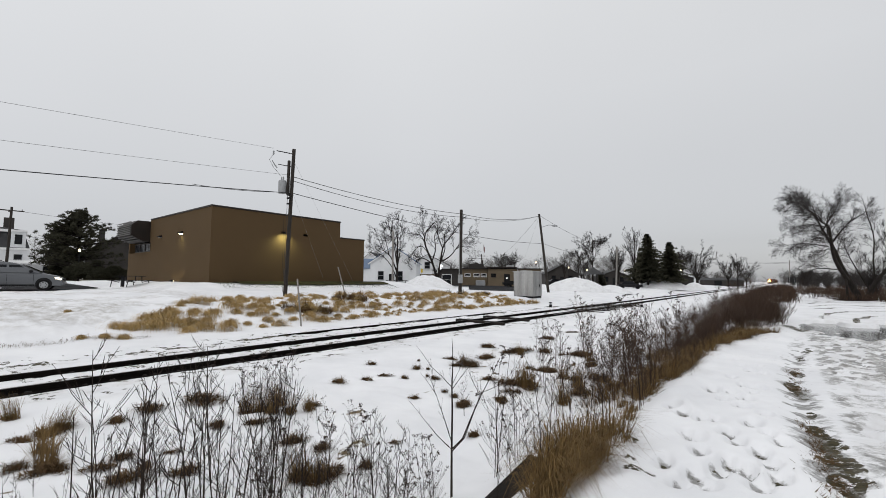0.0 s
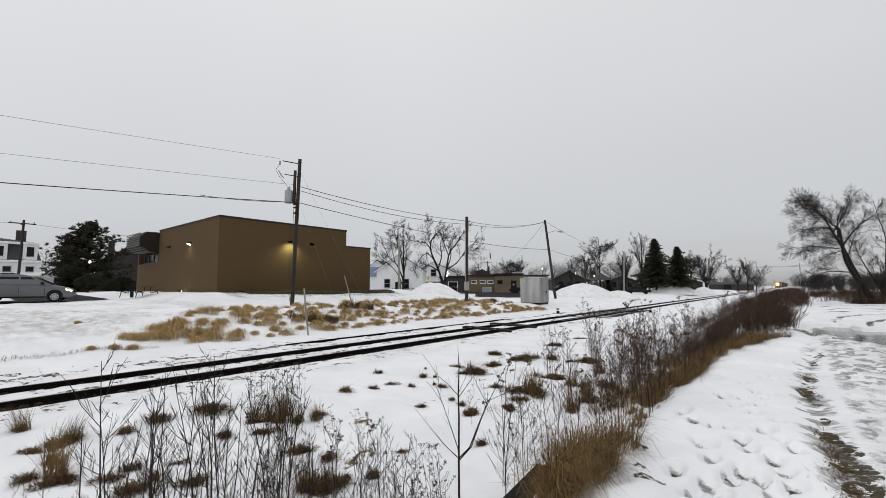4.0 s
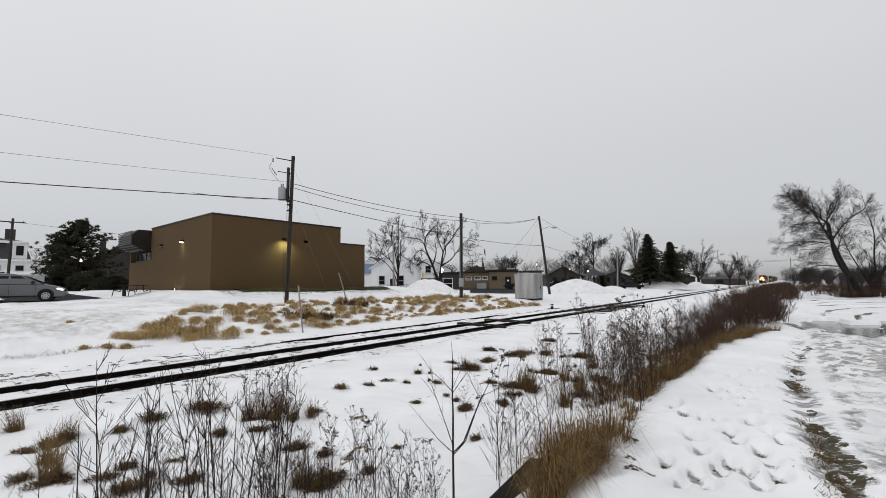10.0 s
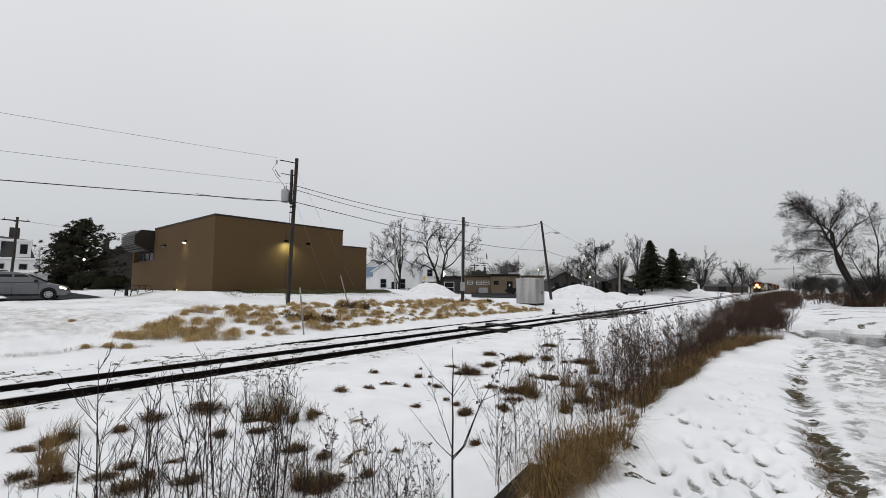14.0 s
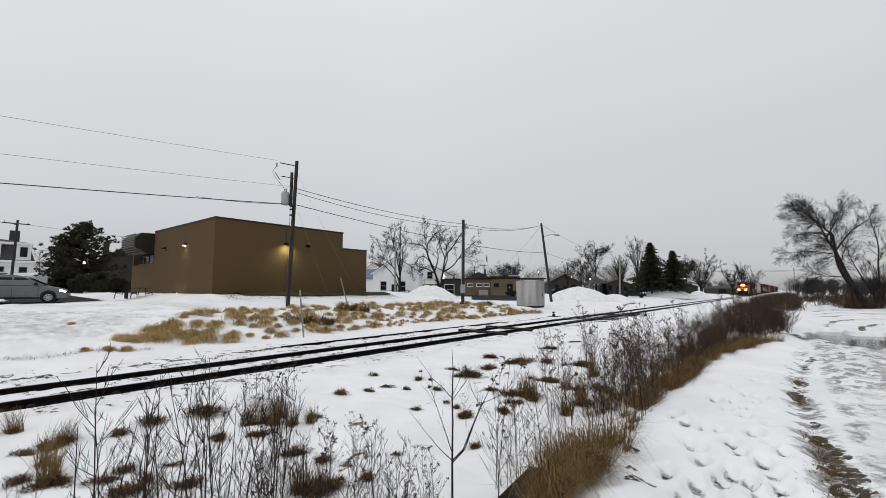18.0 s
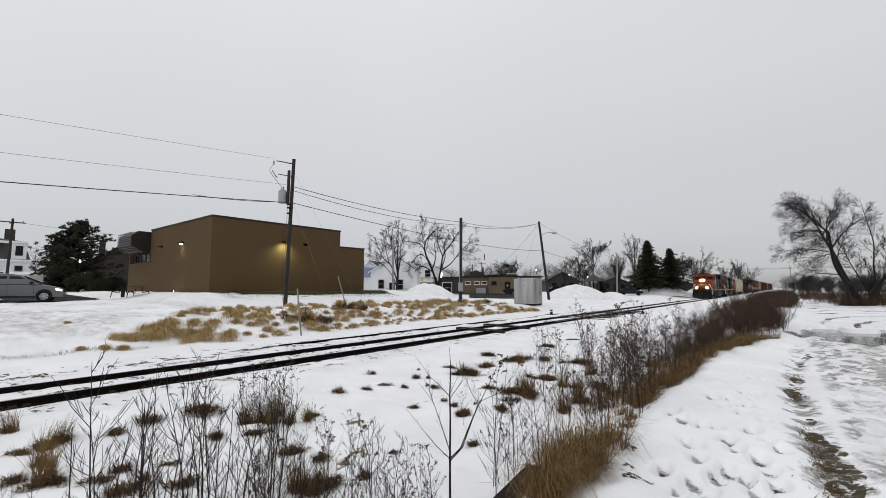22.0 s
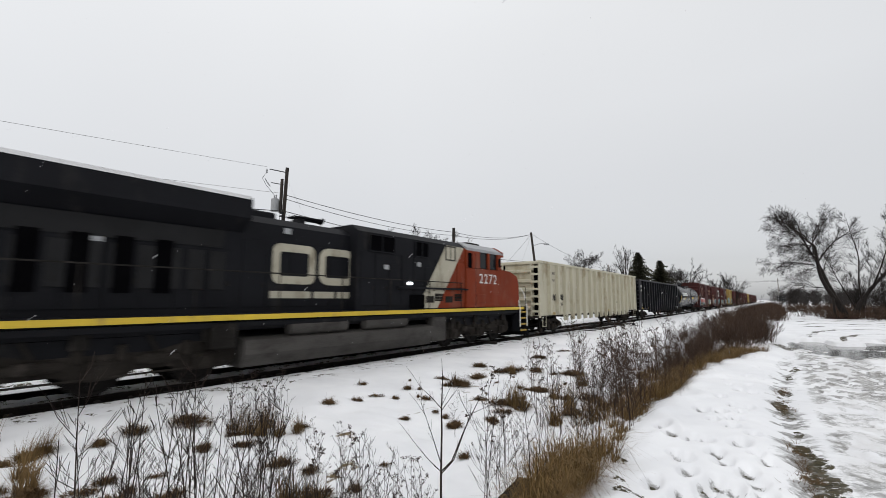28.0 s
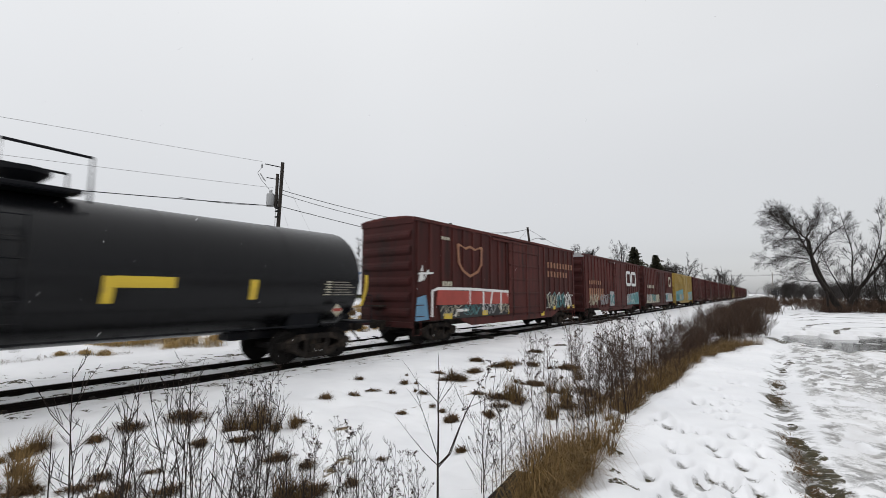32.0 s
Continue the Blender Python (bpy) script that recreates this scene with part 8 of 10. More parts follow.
for q in (-1, 1):
    part("cross_bar", Geo().box(q * 0.07, q * 0.34, -0.05, 0.05, 4.24, 4.36, 0.02), L_COOL, cross, "glowing white bar")
sign = thing("road_sign", "small yellow-green road sign on a post", "road sign", pose(-32.0, 49.3, 0, 0, 0, 39))
part("post", Geo().tube([(0, 0.05, 0.4), (0, 0.05, 3.75)], 0.04, 6), GREYMETAL, sign)
part("plate", Geo().box(-0.15, 0.15, -0.02, 0.02, 3.1, 3.65, 0.01), T_YELLOW, sign)
for x, y, h in ((-51.1, 90.2, 7.2), (-53.5, 98.2, 8.2)):
    up = thing("utility_pole", "far wooden utility pole with a crossarm behind the low building", "utility pole", at(x, y, 35), "utility poles")
    part("shaft", tapered(0, 0, -0.3, 0, 0, h, 0.15, 0.11, 8), POLE, up, smooth=40)
    part("crossarm", Geo().box(-1.1, 1.1, -0.07, 0.07, h - 0.6, h - 0.45).box(-0.7, 0.7, -0.07, 0.07, h - 1.2, h - 1.08), POLE, up)

sig = thing("railway_signal", "black signal with two rows of three round lamps on a mast", "signal", at(13.0, 129.5, 0) @ Matrix.Scale(0.75, 4), "")
part("mast", Geo().tube([(0, 0, -0.3), (0, 0, 3.4)], 0.08, 8), DARKMETAL, sig)
for x in (-0.55, 0.55):
    hd = part("signal_head", Geo().box(x - 0.42, x + 0.42, -0.12, 0.12, 1.8, 3.6, 0.06), DARKMETAL, sig, "black lamp housing")
    for k in range(3):
        part("lamp", Geo().tube([(x, -0.13, 2.15 + k * 0.55), (x, -0.16, 2.15 + k * 0.55)], 0.09, 10), TRIM, hd)

for (x, y, turn, ln) in ((-11.0, 84.5, 20, 4.2), (-27.0, 93, 60, 4.6), (-31.0, 96, 50, 4.4)):
    c = thing("parked_car", "dark parked car half hidden by snow", "car", at(x, y, turn), "parked cars")
    part("body", Geo().prism([(-ln / 2, 0.35), (-ln / 2, 0.85), (-ln / 4, 0.95), (ln / 4, 0.92), (ln / 2, 0.75), (ln / 2, 0.35)], 1, -0.85, 0.85), DARKMETAL, c)
    part("cabin", Geo().prism([(-ln / 3, 0.9), (-ln / 4.5, 1.42), (ln / 9, 1.42), (ln / 4.2, 0.9)], 1, -0.75, 0.75), PANE, c, "dark glazed cabin")
    for px in (-ln / 3.2, ln / 3.2):
        for s in (-1, 1):
            part("wheel", Geo().tube([(px, s * 0.68, 0.32), (px, s * 0.87, 0.32)], 0.32, 14), RUBBER, c)

# ---- trees ----


def guided_tree(stems, seed, boughs=11, reach=2.6, kids=(8, 6), spread=0.75, up=0.12, twig_r=0.008, thick=0.03):
    """A tree whose main stems follow given lines; boughs and twigs grow from them.
    stems: (points, base radius, tip radius, share of the stem that is bare)."""
    rd = random.Random(seed)
    wood, twigs = Geo(), Geo()

    def curve(pts, k=4):
        P = [Vector(p) for p in pts]
        out = []
        for i in range(len(P) - 1):
            a, b, c, d = P[max(i - 1, 0)], P[i], P[i + 1], P[min(i + 2, len(P) - 1)]
            for j in range(k):
                t = j / k
                out.append(0.5 * ((2 * b) + (c - a) * t + (2 * a - 5 * b + 4 * c - d) * t * t + (3 * b - a - 3 * c + d) * t**3))
        return out + [P[-1]]

    def sprout(p, d, ln, rad, lev):
        n = 5 if lev < 2 else 4
        pts, q, dd = [p.copy()], p.copy(), d.copy()
        for k in range(n - 1):
            wob = 0.16
            dd = (dd + Vector((rd.uniform(-wob, wob), rd.uniform(-wob, wob), rd.uniform(-wob, wob) + up * 0.5))).normalized()
            q = q + dd * ln / (n - 1)
            pts.append(q.copy())
        rs = [max(twig_r * 0.6, rad * (1 - 0.8 * k / (n - 1))) for k in range(n)]
        (wood if lev == 0 else twigs).tube(pts, rs, 5 if lev == 0 else 3, False)
        if lev >= len(kids):
            return
        for k in range(kids[lev]):
            t = 0.15 + 0.82 * (k + rd.random()) / kids[lev]
            branch(pts, t, ln * rd.uniform(0.35, 0.62) * (1.25 - 0.6 * t), rs[min(int(t * (n - 1)), n - 1)] * rd.uniform(0.45, 0.65), lev + 1)

    def branch(pts, t, ln, rad, lev):
        n = len(pts)
        i = min(int(t * (n - 1)), n - 2)
        base = pts[i].lerp(pts[i + 1], t * (n - 1) - i)
        axis = (pts[i + 1] - pts[i]).normalized()
        az = rd.uniform(0, math.tau)
        side = axis.cross(Vector((math.cos(az), math.sin(az), 0.25))).normalized()
        ang = spread * rd.uniform(0.6, 1.25)
        sprout(base, (axis * math.cos(ang) + side * math.sin(ang) + Vector((0, 0, up))).normalized(), ln, max(twig_r, rad), lev)

    for pts, r0, r1, bare in stems:
        c = curve(pts)
        m = len(c) - 1
        wood.tube(c, [r0 + (r1 - r0) * (k / m) ** 0.7 for k in range(m + 1)], 9, False)
        for k in range(boughs):
            t = bare + (1 - bare) * (k + rd.random()) / boughs
            branch(c, min(t, 0.995), reach * rd.uniform(0.55, 1.15) * (1.15 - 0.5 * t), min(thick, (r0 + (r1 - r0) * t) * 0.5), 0)
    return wood, twigs


def plant_tree(label, m, stems, seed, trunk_label="", **kw):
    t = thing("bare_tree", label, "tree", m, "bare trees")
    wood, twigs = guided_tree(stems, seed, **kw)
    part("trunk", wood, BARK, t, trunk_label, smooth=50)
    part("crown", twigs, TWIG, t, "bare fine twigs")
    return t


def vase_stems(h, w, n, r, seed, fork=0.3, straight=False):
    """A trunk that divides into limbs flaring all round."""
    rd = random.Random(seed)
    f = h * fork
    out = [([(0, 0, -0.2), (rd.uniform(-0.1, 0.1), 0, f * 0.6), (0, 0, f)] + ([(0.1, 0.1, h * 0.6), (-0.1, 0, h * 0.95)] if straight else []), r, r * (0.15 if straight else 0.8), 0.75 if not straight else 0.35)]
    for k in range(n):
        a = math.tau * (k + rd.uniform(-0.3, 0.3)) / n
        s, hh = w * rd.uniform(0.7, 1.05), h * rd.uniform(0.72, 0.98)
        z0 = f * (rd.uniform(0.75, 1.0) if not straight else rd.uniform(0.9, 2.2))
        c, d = math.cos(a), math.sin(a)
        out.append(([(0, 0, z0), (c * s * 0.3, d * s * 0.3, z0 + (hh - z0) * 0.3), (c * s * 0.55 + rd.uniform(-0.3, 0.3), d * s * 0.55 + rd.uniform(-0.3, 0.3), z0 + (hh - z0) * 0.65), (c * s * 0.9, d * s * 0.9, max(z0 + 0.5, hh * rd.uniform(0.85, 1.0)))], r * 0.36, r * 0.07, 0.22))
    return out


# old tree beside the lane: a stem that leans and sweeps over, and a second one leaning away
OLD = [([(0, 0, -0.3), (-0.86, 0.1, 1.5), (-1.4, 0.2, 2.8), (-1.9, 0.2, 4.05), (-2.3, 0.3, 5.3), (-2.8, 0.4, 6.3), (-3.2, 0.5, 7.4), (-3.55, 0.6, 8.9)], 0.32, 0.03, 0.45),
       ([(-1.2, 0.1, 1.9), (-2.3, -0.2, 3.3), (-2.8, -0.4, 4.3), (-3.1, -0.6, 5.8), (-3.3, -0.7, 6.6), (-4.05, -0.9, 6.95), (-4.8, -1.2, 7.6), (-6.3, -1.4, 7.45), (-7.7, -1.6, 7.5)], 0.19, 0.014, 0.3),
       ([(-2.3, 0.0, 4.6), (-3.3, -0.4, 4.6), (-4.3, -0.7, 4.3), (-6.3, -1.0, 4.3)], 0.06, 0.010, 0.1),
       ([(-2.6, 0.2, 4.9), (-4.5, 0.7, 5.2), (-6.3, 1.0, 4.9)], 0.06, 0.010, 0.1),
       ([(-3.2, -0.7, 6.5), (-5.3, -0.9, 6.75), (-7.4, -1.2, 6.2)], 0.07, 0.010, 0.1),
       ([(-3.0, -0.5, 5.6), (-4.4, -1.4, 5.7), (-6.5, -2.0, 5.9)], 0.055, 0.010, 0.1),
       ([(-3.3, 0.5, 7.8), (-4.0, 1.2, 8.9), (-4.4, 1.6, 9.7)], 0.07, 0.010, 0.1),
       ([(-2.8, 0.4, 6.5), (-2.6, -0.6, 8.0), (-2.3, -1.2, 9.5)], 0.08, 0.010, 0.1),
       ([(-2.5, 0.3, 5.9), (-1.9, 0.9, 7.6), (-0.5, 1.5, 9.3)], 0.1, 0.012, 0.15),
       ([(-2.2, 0.3, 5.2), (-1.3, -0.4, 6.9), (0.25, -0.9, 8.1)], 0.09, 0.012, 0.15),
       ([(-1.9, 0.2, 4.1), (-0.9, 0.9, 5.2), (0.3, 1.6, 6.4)], 0.07, 0.010, 0.2),
       ([(-4.0, -0.9, 6.9), (-5.0, -0.6, 8.2), (-5.6, -0.4, 9.1)], 0.06, 0.010, 0.1),
       ([(-4.8, -1.2, 7.6), (-5.8, -0.9, 8.3), (-6.7, -0.8, 8.4)], 0.05, 0.010, 0.1),
       ([(-3.2, 0.5, 7.3), (-4.2, 0.2, 8.3), (-5.2, 0.0, 9.4)], 0.06, 0.010, 0.1),
       ([(-1.7, 0.2, 2.8), (-3.5, 0.5, 2.9), (-4.4, 0.7, 2.5)], 0.06, 0.012, 0.15),
       ([(-1.35, 0.1, 2.2), (-1.45, -0.1, 1.3), (-1.5, -0.15, 0.5)], 0.11, 0.09, 0.99),
       ([(0.3, 0.1, -0.3), (1.3, 0.2, 1.4), (2.9, 0.4, 3.0), (4.6, 0.5, 4.6), (5.8, 0.6, 6.6), (6.1, 0.7, 8.6)], 0.27, 0.02, 0.3),
       ([(1.5, 0.2, 1.6), (1.7, 0.5, 3.6), (2.2, 0.8, 5.8), (1.9, 1.0, 8.0), (1.7, 1.1, 9.5)], 0.09, 0.012, 0.3),
       ([(2.9, 0.4, 3.0), (3.2, -0.4, 5.2), (3.4, -0.9, 7.4), (2.9, -1.2, 9.4)], 0.08, 0.012, 0.25),
       ([(4.2, 0.5, 4.2), (5.8, 0.2, 5.0), (7.6, 0.0, 5.9)], 0.07, 0.012, 0.2),
       ([(0.9, 0.2, 0.9), (0.35, 0.8, 3.0), (0.0, 1.2, 4.5), (-0.25, 1.4, 6.0)], 0.08, 0.010, 0.25)]
plant_tree("large old spreading bare tree leaning over the snowy lane", pose(17.15, 53.4, g1(17.15, 53.4), 0, 0, 39), OLD, 11, "thick dark leaning stems", boughs=14, reach=1.7, kids=(9, 8), spread=0.62, up=0.0, twig_r=0.0058, thick=0.022)
small = plant_tree("slender bushy bare tree beside the old one", pose(19.9, 55.0, g1(19.9, 55.0)), vase_stems(6.8, 1.6, 7, 0.09, 17, 0.08), 18, boughs=9, reach=1.3, kids=(7, 5), spread=0.55, up=0.15, twig_r=0.007, thick=0.02)
copy_thing(small, pose(21.6, 57, g1(21.6, 57), 0, 0, 130))
for x, y, turn, k in ((18.6, 58, 230, 0.8), (17.9, 55.5, 40, 0.6), (19.0, 54.0, 310, 0.55), (20.6, 53.2, 200, 0.75), (23.0, 55.0, 75, 0.9), (24.5, 58.0, 15, 1.0)):
    copy_thing(small, pose(x, y, g1(x, y), 0, 0, turn) @ Matrix.Scale(k, 4))

# the two trees by the white house
TREE_A = [([(0, 0, -0.3), (0.1, 0, 2.0), (0.15, 0, 4.1), (0.1, 0.2, 6.5), (0.15, 0.3, 9.0), (0.15, 0.2, 11.3)], 0.24, 0.024, 0.4),
          ([(0.1, 0, 2.2), (-0.9, 0, 4.6), (-2.0, 0.2, 5.6), (-2.7, 0.3, 7.0), (-3.6, 0.5, 9.2)], 0.128, 0.016, 0.35),
          ([(0.1, 0, 3.4), (-0.4, -0.5, 6.2), (-0.9, -0.8, 8.4), (-0.6, -0.9, 10.8)], 0.128, 0.016, 0.3),
          ([(0.1, 0, 3.0), (0.5, 0.4, 5.4), (0.5, 0.6, 7.8), (0.9, 0.8, 9.8)], 0.104, 0.016, 0.3),
          ([(0.05, 0, 1.2), (-0.8, -0.5, 3.2), (-2.2, -0.9, 4.8), (-3.4, -1.0, 5.6), (-4.2, -1.2, 7.2)], 0.096, 0.016, 0.4),
          ([(-1.2, 0, 5.0), (-1.8, 0.6, 7.4), (-2.2, 1.0, 9.6)], 0.072, 0.016, 0.2),
          ([(0.1, 0, 4.0), (-0.2, 1.0, 6.4), (-1.0, 2.0, 8.4), (-1.4, 2.5, 10.2)], 0.088, 0.016, 0.3)]
plant_tree("upright bare tree by the white house", at(-35.3, 47.1, 45), TREE_A, 21, boughs=13, reach=1.9, kids=(8, 7), spread=0.7, up=0.06, twig_r=0.010, thick=0.035)
TREE_B = [([(0, 0, -0.3), (-0.05, 0, 0.6), (-0.1, 0, 1.3)], 0.32, 0.256, 0.99),
          ([(-0.1, 0, 1.0), (-0.9, 0, 3.3), (-1.9, 0.1, 5.5), (-1.8, 0.2, 6.9), (-1.2, 0.3, 7.7), (-0.4, 0.4, 8.4)], 0.192, 0.024, 0.45),
          ([(-0.7, 0, 2.8), (-1.5, -0.4, 4.4), (-2.3, -0.7, 6.3), (-3.4, -0.9, 6.6), (-4.9, -1.1, 6.8)], 0.12, 0.016, 0.35),
          ([(-1.2, 0.1, 4.0), (-2.3, 0.4, 5.2), (-3.3, 0.6, 4.8), (-3.9, 0.7, 3.9), (-4.2, 0.8, 3.2)], 0.08, 0.012, 0.35),
          ([(-0.05, 0, 1.0), (0.3, 0, 3.3), (0.7, 0.1, 5.2), (1.8, 0.2, 6.6), (2.6, 0.3, 7.7), (3.4, 0.5, 8.8)], 0.176, 0.024, 0.4),
          ([(0.3, 0, 3.2), (1.7, -0.4, 4.0), (2.9, -0.6, 5.4), (4.2, -0.8, 6.5), (5.3, -1.0, 7.3)], 0.104, 0.016, 0.3),
          ([(0.6, 0.1, 4.9), (0.0, 0.8, 6.4), (-0.2, 1.2, 7.6), (0.2, 1.5, 8.6)], 0.088, 0.016, 0.3),
          ([(-1.85, 0.1, 6.6), (-2.4, 0.4, 7.8), (-2.2, 0.6, 9.2)], 0.064, 0.012, 0.2),
          ([(-0.9, 0, 3.3), (-0.4, 1.2, 5.0), (-0.6, 2.4, 6.8), (0.2, 3.2, 8.0)], 0.112, 0.016, 0.3),
          ([(0.3, 0, 3.3), (0.9, -1.2, 4.8), (0.8, -2.4, 6.4), (1.6, -3.2, 7.6)], 0.104, 0.016, 0.3),
          ([(2.4, -0.5, 4.8), (3.6, -0.4, 5.2), (4.8, -0.3, 5.0)], 0.048, 0.0096, 0.2),
          ([(-0.8, 0, 3.0), (-1.9, -0.2, 3.6), (-2.5, -0.3, 3.7)], 0.096, 0.048, 0.6)]
plant_tree("broad pollarded bare tree by the snow pile", at(-27.7, 48.1, 39) @ Matrix.Diagonal((1.05, 1.05, 1.17, 1)), TREE_B, 23, boughs=10, reach=1.8, kids=(7, 6), spread=0.75, up=0.05, twig_r=0.010, thick=0.042)
protoC = plant_tree("round-crowned bare tree beyond the snow piles", at(-21.8, 95.5, 0), vase_stems(12.6, 4.3, 12, 0.26, 25, 0.4, True), 26, boughs=11, reach=1.6, kids=(9, 8), spread=0.75, up=0.02, twig_r=0.007, thick=0.024)
protoD = plant_tree("vase-shaped bare tree beyond the field", at(-4.5, 116.0, 0), vase_stems(11.0, 4.5, 12, 0.25, 27, 0.25), 28, boughs=13, reach=1.8, kids=(9, 7), spread=0.55, up=0.06, twig_r=0.007, thick=0.022)
protoE = plant_tree("tall upright bare tree behind the evergreens", at(-18.6, 117.0, 0), vase_stems(15.5, 3.4, 11, 0.26, 29, 0.2, True), 30, boughs=12, reach=2.0, kids=(7, 5), spread=0.6, up=0.1, twig_r=0.0085, thick=0.026)
rd = random.Random(5)
for src, x, y, s in ((protoC, -30.0, 108, 0.8), (protoD, -4.0, 181, 1.0), (protoE, -1.5, 185, 0.8), (protoD, 1.5, 176, 0.85), (protoC, -13, 150, 0.9), (protoD, -33, 118, 0.8), (protoE, -27, 92, 0.5), (protoE, -15.5, 93, 0.55), (protoE, -17.0, 97, 0.6), (protoC, -9.5, 128, 0.8), (protoD, -72, 36, 0.9), (protoC, -105, 40, 1.2), (protoC, -88, -2, 1.0), (protoD, -40, 88, 0.75), (protoC, -36, 84, 0.6), (protoD, -7.5, 140, 0.7), (protoD, 40, 120, 0.9), (protoC, 34, 95, 0.9)):
    copy_thing(src, pose(x, y, g1(x, y), 0, 0, rd.uniform(0, 360)) @ Matrix.Scale(s, 4))


def conifer(h, w, seed, bare=0.18):
    """A spruce: whorls of drooping boughs set with many small sprays."""
    rd = random.Random(seed)
    trunk = Geo().tube([(0, 0, -0.2), (0, 0, h * 0.5), (0.05, 0, h)], [h * 0.018, h * 0.012, 0.02], 8)
    nd = Geo()
    z = h * bare
    while z < h * 0.985:
        f = (z - h * bare) / (h * (1 - bare))
        reach = w * (1 - f) ** 0.8 * min(1.0, 0.6 + 3 * f) * rd.uniform(0.7, 1.15) + 0.15
        for k in range(13 if f < 0.7 else 9):
            az = rd.uniform(0, math.tau)
            R = reach * rd.uniform(0.3, 1.2) * (0.55 + 0.85 * float(vnoise(np.array(az * 1.3), np.array(z * 0.7), seed)))
            droop = -0.18 - 0.2 * (1 - f)
            d = Vector((math.cos(az), math.sin(az), 0))
            side = Vector((-d.y, d.x, 0))
            steps = max(3, int(R / 0.22))
            for j in range(steps):
                t = (j + 0.5) / steps
                p = d * R * t + Vector((0, 0, z + droop * R * t + 0.1 * R * t * t))
                sp = (0.6 - 0.3 * t) * rd.uniform(0.6, 1.3)
                for s in (-1, 1):
                    tip = p + side * s * sp + d * rd.uniform(0.1, 0.35) + Vector((0, 0, rd.uniform(-0.35, 0.25)))
                    wv = d * rd.uniform(0.12, 0.24)
                    up = Vector((0, 0, rd.uniform(-0.05, 0.3)))
                    nd.add([tuple(p - wv), tuple(p + wv + up), tuple(tip)], [(0, 1, 2)])
        z += h * 0.02
    return trunk, nd


for x, y, h, w, s in ((-10.6, 96.6, 11.4, 4.0, 3), (-7.0, 99.2, 9.8, 3.7, 4), (-12.6, 99, 7.6, 2.6, 5)):
    t = thing("evergreen_tree", "dark green spruce tree beyond the field", "tree", at(x, y, 0), "evergreens")
    tk, nd = conifer(h, w, s)
    part("trunk", tk, BARK, t)
    part("crown", nd, NEEDLE, t, "dark green needles")
for x, y, h, w, s in ((-19.0, 92.5, 3.0, 0.9, 8), (-77, 19, 3.2, 1.6, 9), (-70, 13, 3.0, 1.6, 10)):
    t = thing("evergreen_shrub", "dark clipped evergreen shrub", "shrub", at(x, y, 0), "evergreens")
    tk, nd = conifer(h, w, s, 0.03)
    part("trunk", tk, BARK, t)
    part("crown", nd, NEEDLE, t, "dark green needles")


def pine(label, m, h, w, seed):
    rd = random.Random(seed)
    t = thing("evergreen_tree", label, "tree", m, "evergreens")
    wood, nd = Geo(), Geo()
    wood.tube([(0, 0, -0.2), (0.1, 0.1, h * 0.5), (0, 0.2, h * 0.92)], [h * 0.028, h * 0.02, 0.04], 8)
    for k in range(120):
        f = 0.2 + 0.78 * k / 120
        az = rd.uniform(0, math.tau)
        R = w * (1 - 0.8 * max(0, f - 0.55) / 0.45) * rd.uniform(0.45, 1.12)
        p0 = Vector((0, 0.1, h * f * 0.92))
        p1 = p0 + Vector((math.cos(az) * R, math.sin(az) * R, rd.uniform(-0.03, 0.16) * R + 0.3))
        wood.tube([p0, p0.lerp(p1, 0.5) + Vector((0, 0, -0.1)), p1], [0.09, 0.05, 0.02], 4, False)
        for j in range(9):
            c = p0.lerp(p1, rd.uniform(0.3, 1.05)) + Vector((rd.uniform(-0.5, 0.5), rd.uniform(-0.5, 0.5), rd.uniform(-0.15, 0.45)))
            for q in range(64):
                d = Vector((rd.gauss(0, 1), rd.gauss(0, 1), rd.gauss(0.25, 0.7))).normalized() * rd.uniform(0.15, 0.42)
                s = d.cross(Vector((rd.random(), rd.random(), rd.random()))).normalized() * 0.045
                nd.add([tuple(c - s), tuple(c + s), tuple(c + d)], [(0, 1, 2)])
    part("trunk", wood, BARK, t)
    part("crown", nd, NEEDLE, t, "dark green needle tufts")
    return t


pn = pine("broad dark pine tree across the street", at(-67.0, 14.5, 0), 10.6, 5.0, 31)
copy_thing(pn, at(-71.2, 13.2, 120) @ Matrix.Diagonal((0.62, 0.62, 0.74, 1)))
bush = pine("low dark evergreen bush by the street", at(-60.5, 13.6, 0), 1.9, 1.2, 33)
copy_thing(bush, at(-56.5, 14.9, 80) @ Matrix.Scale(0.7, 4))
copy_thing(bush, at(-58.1, 17.0, 160) @ Matrix.Scale(0.85, 4))

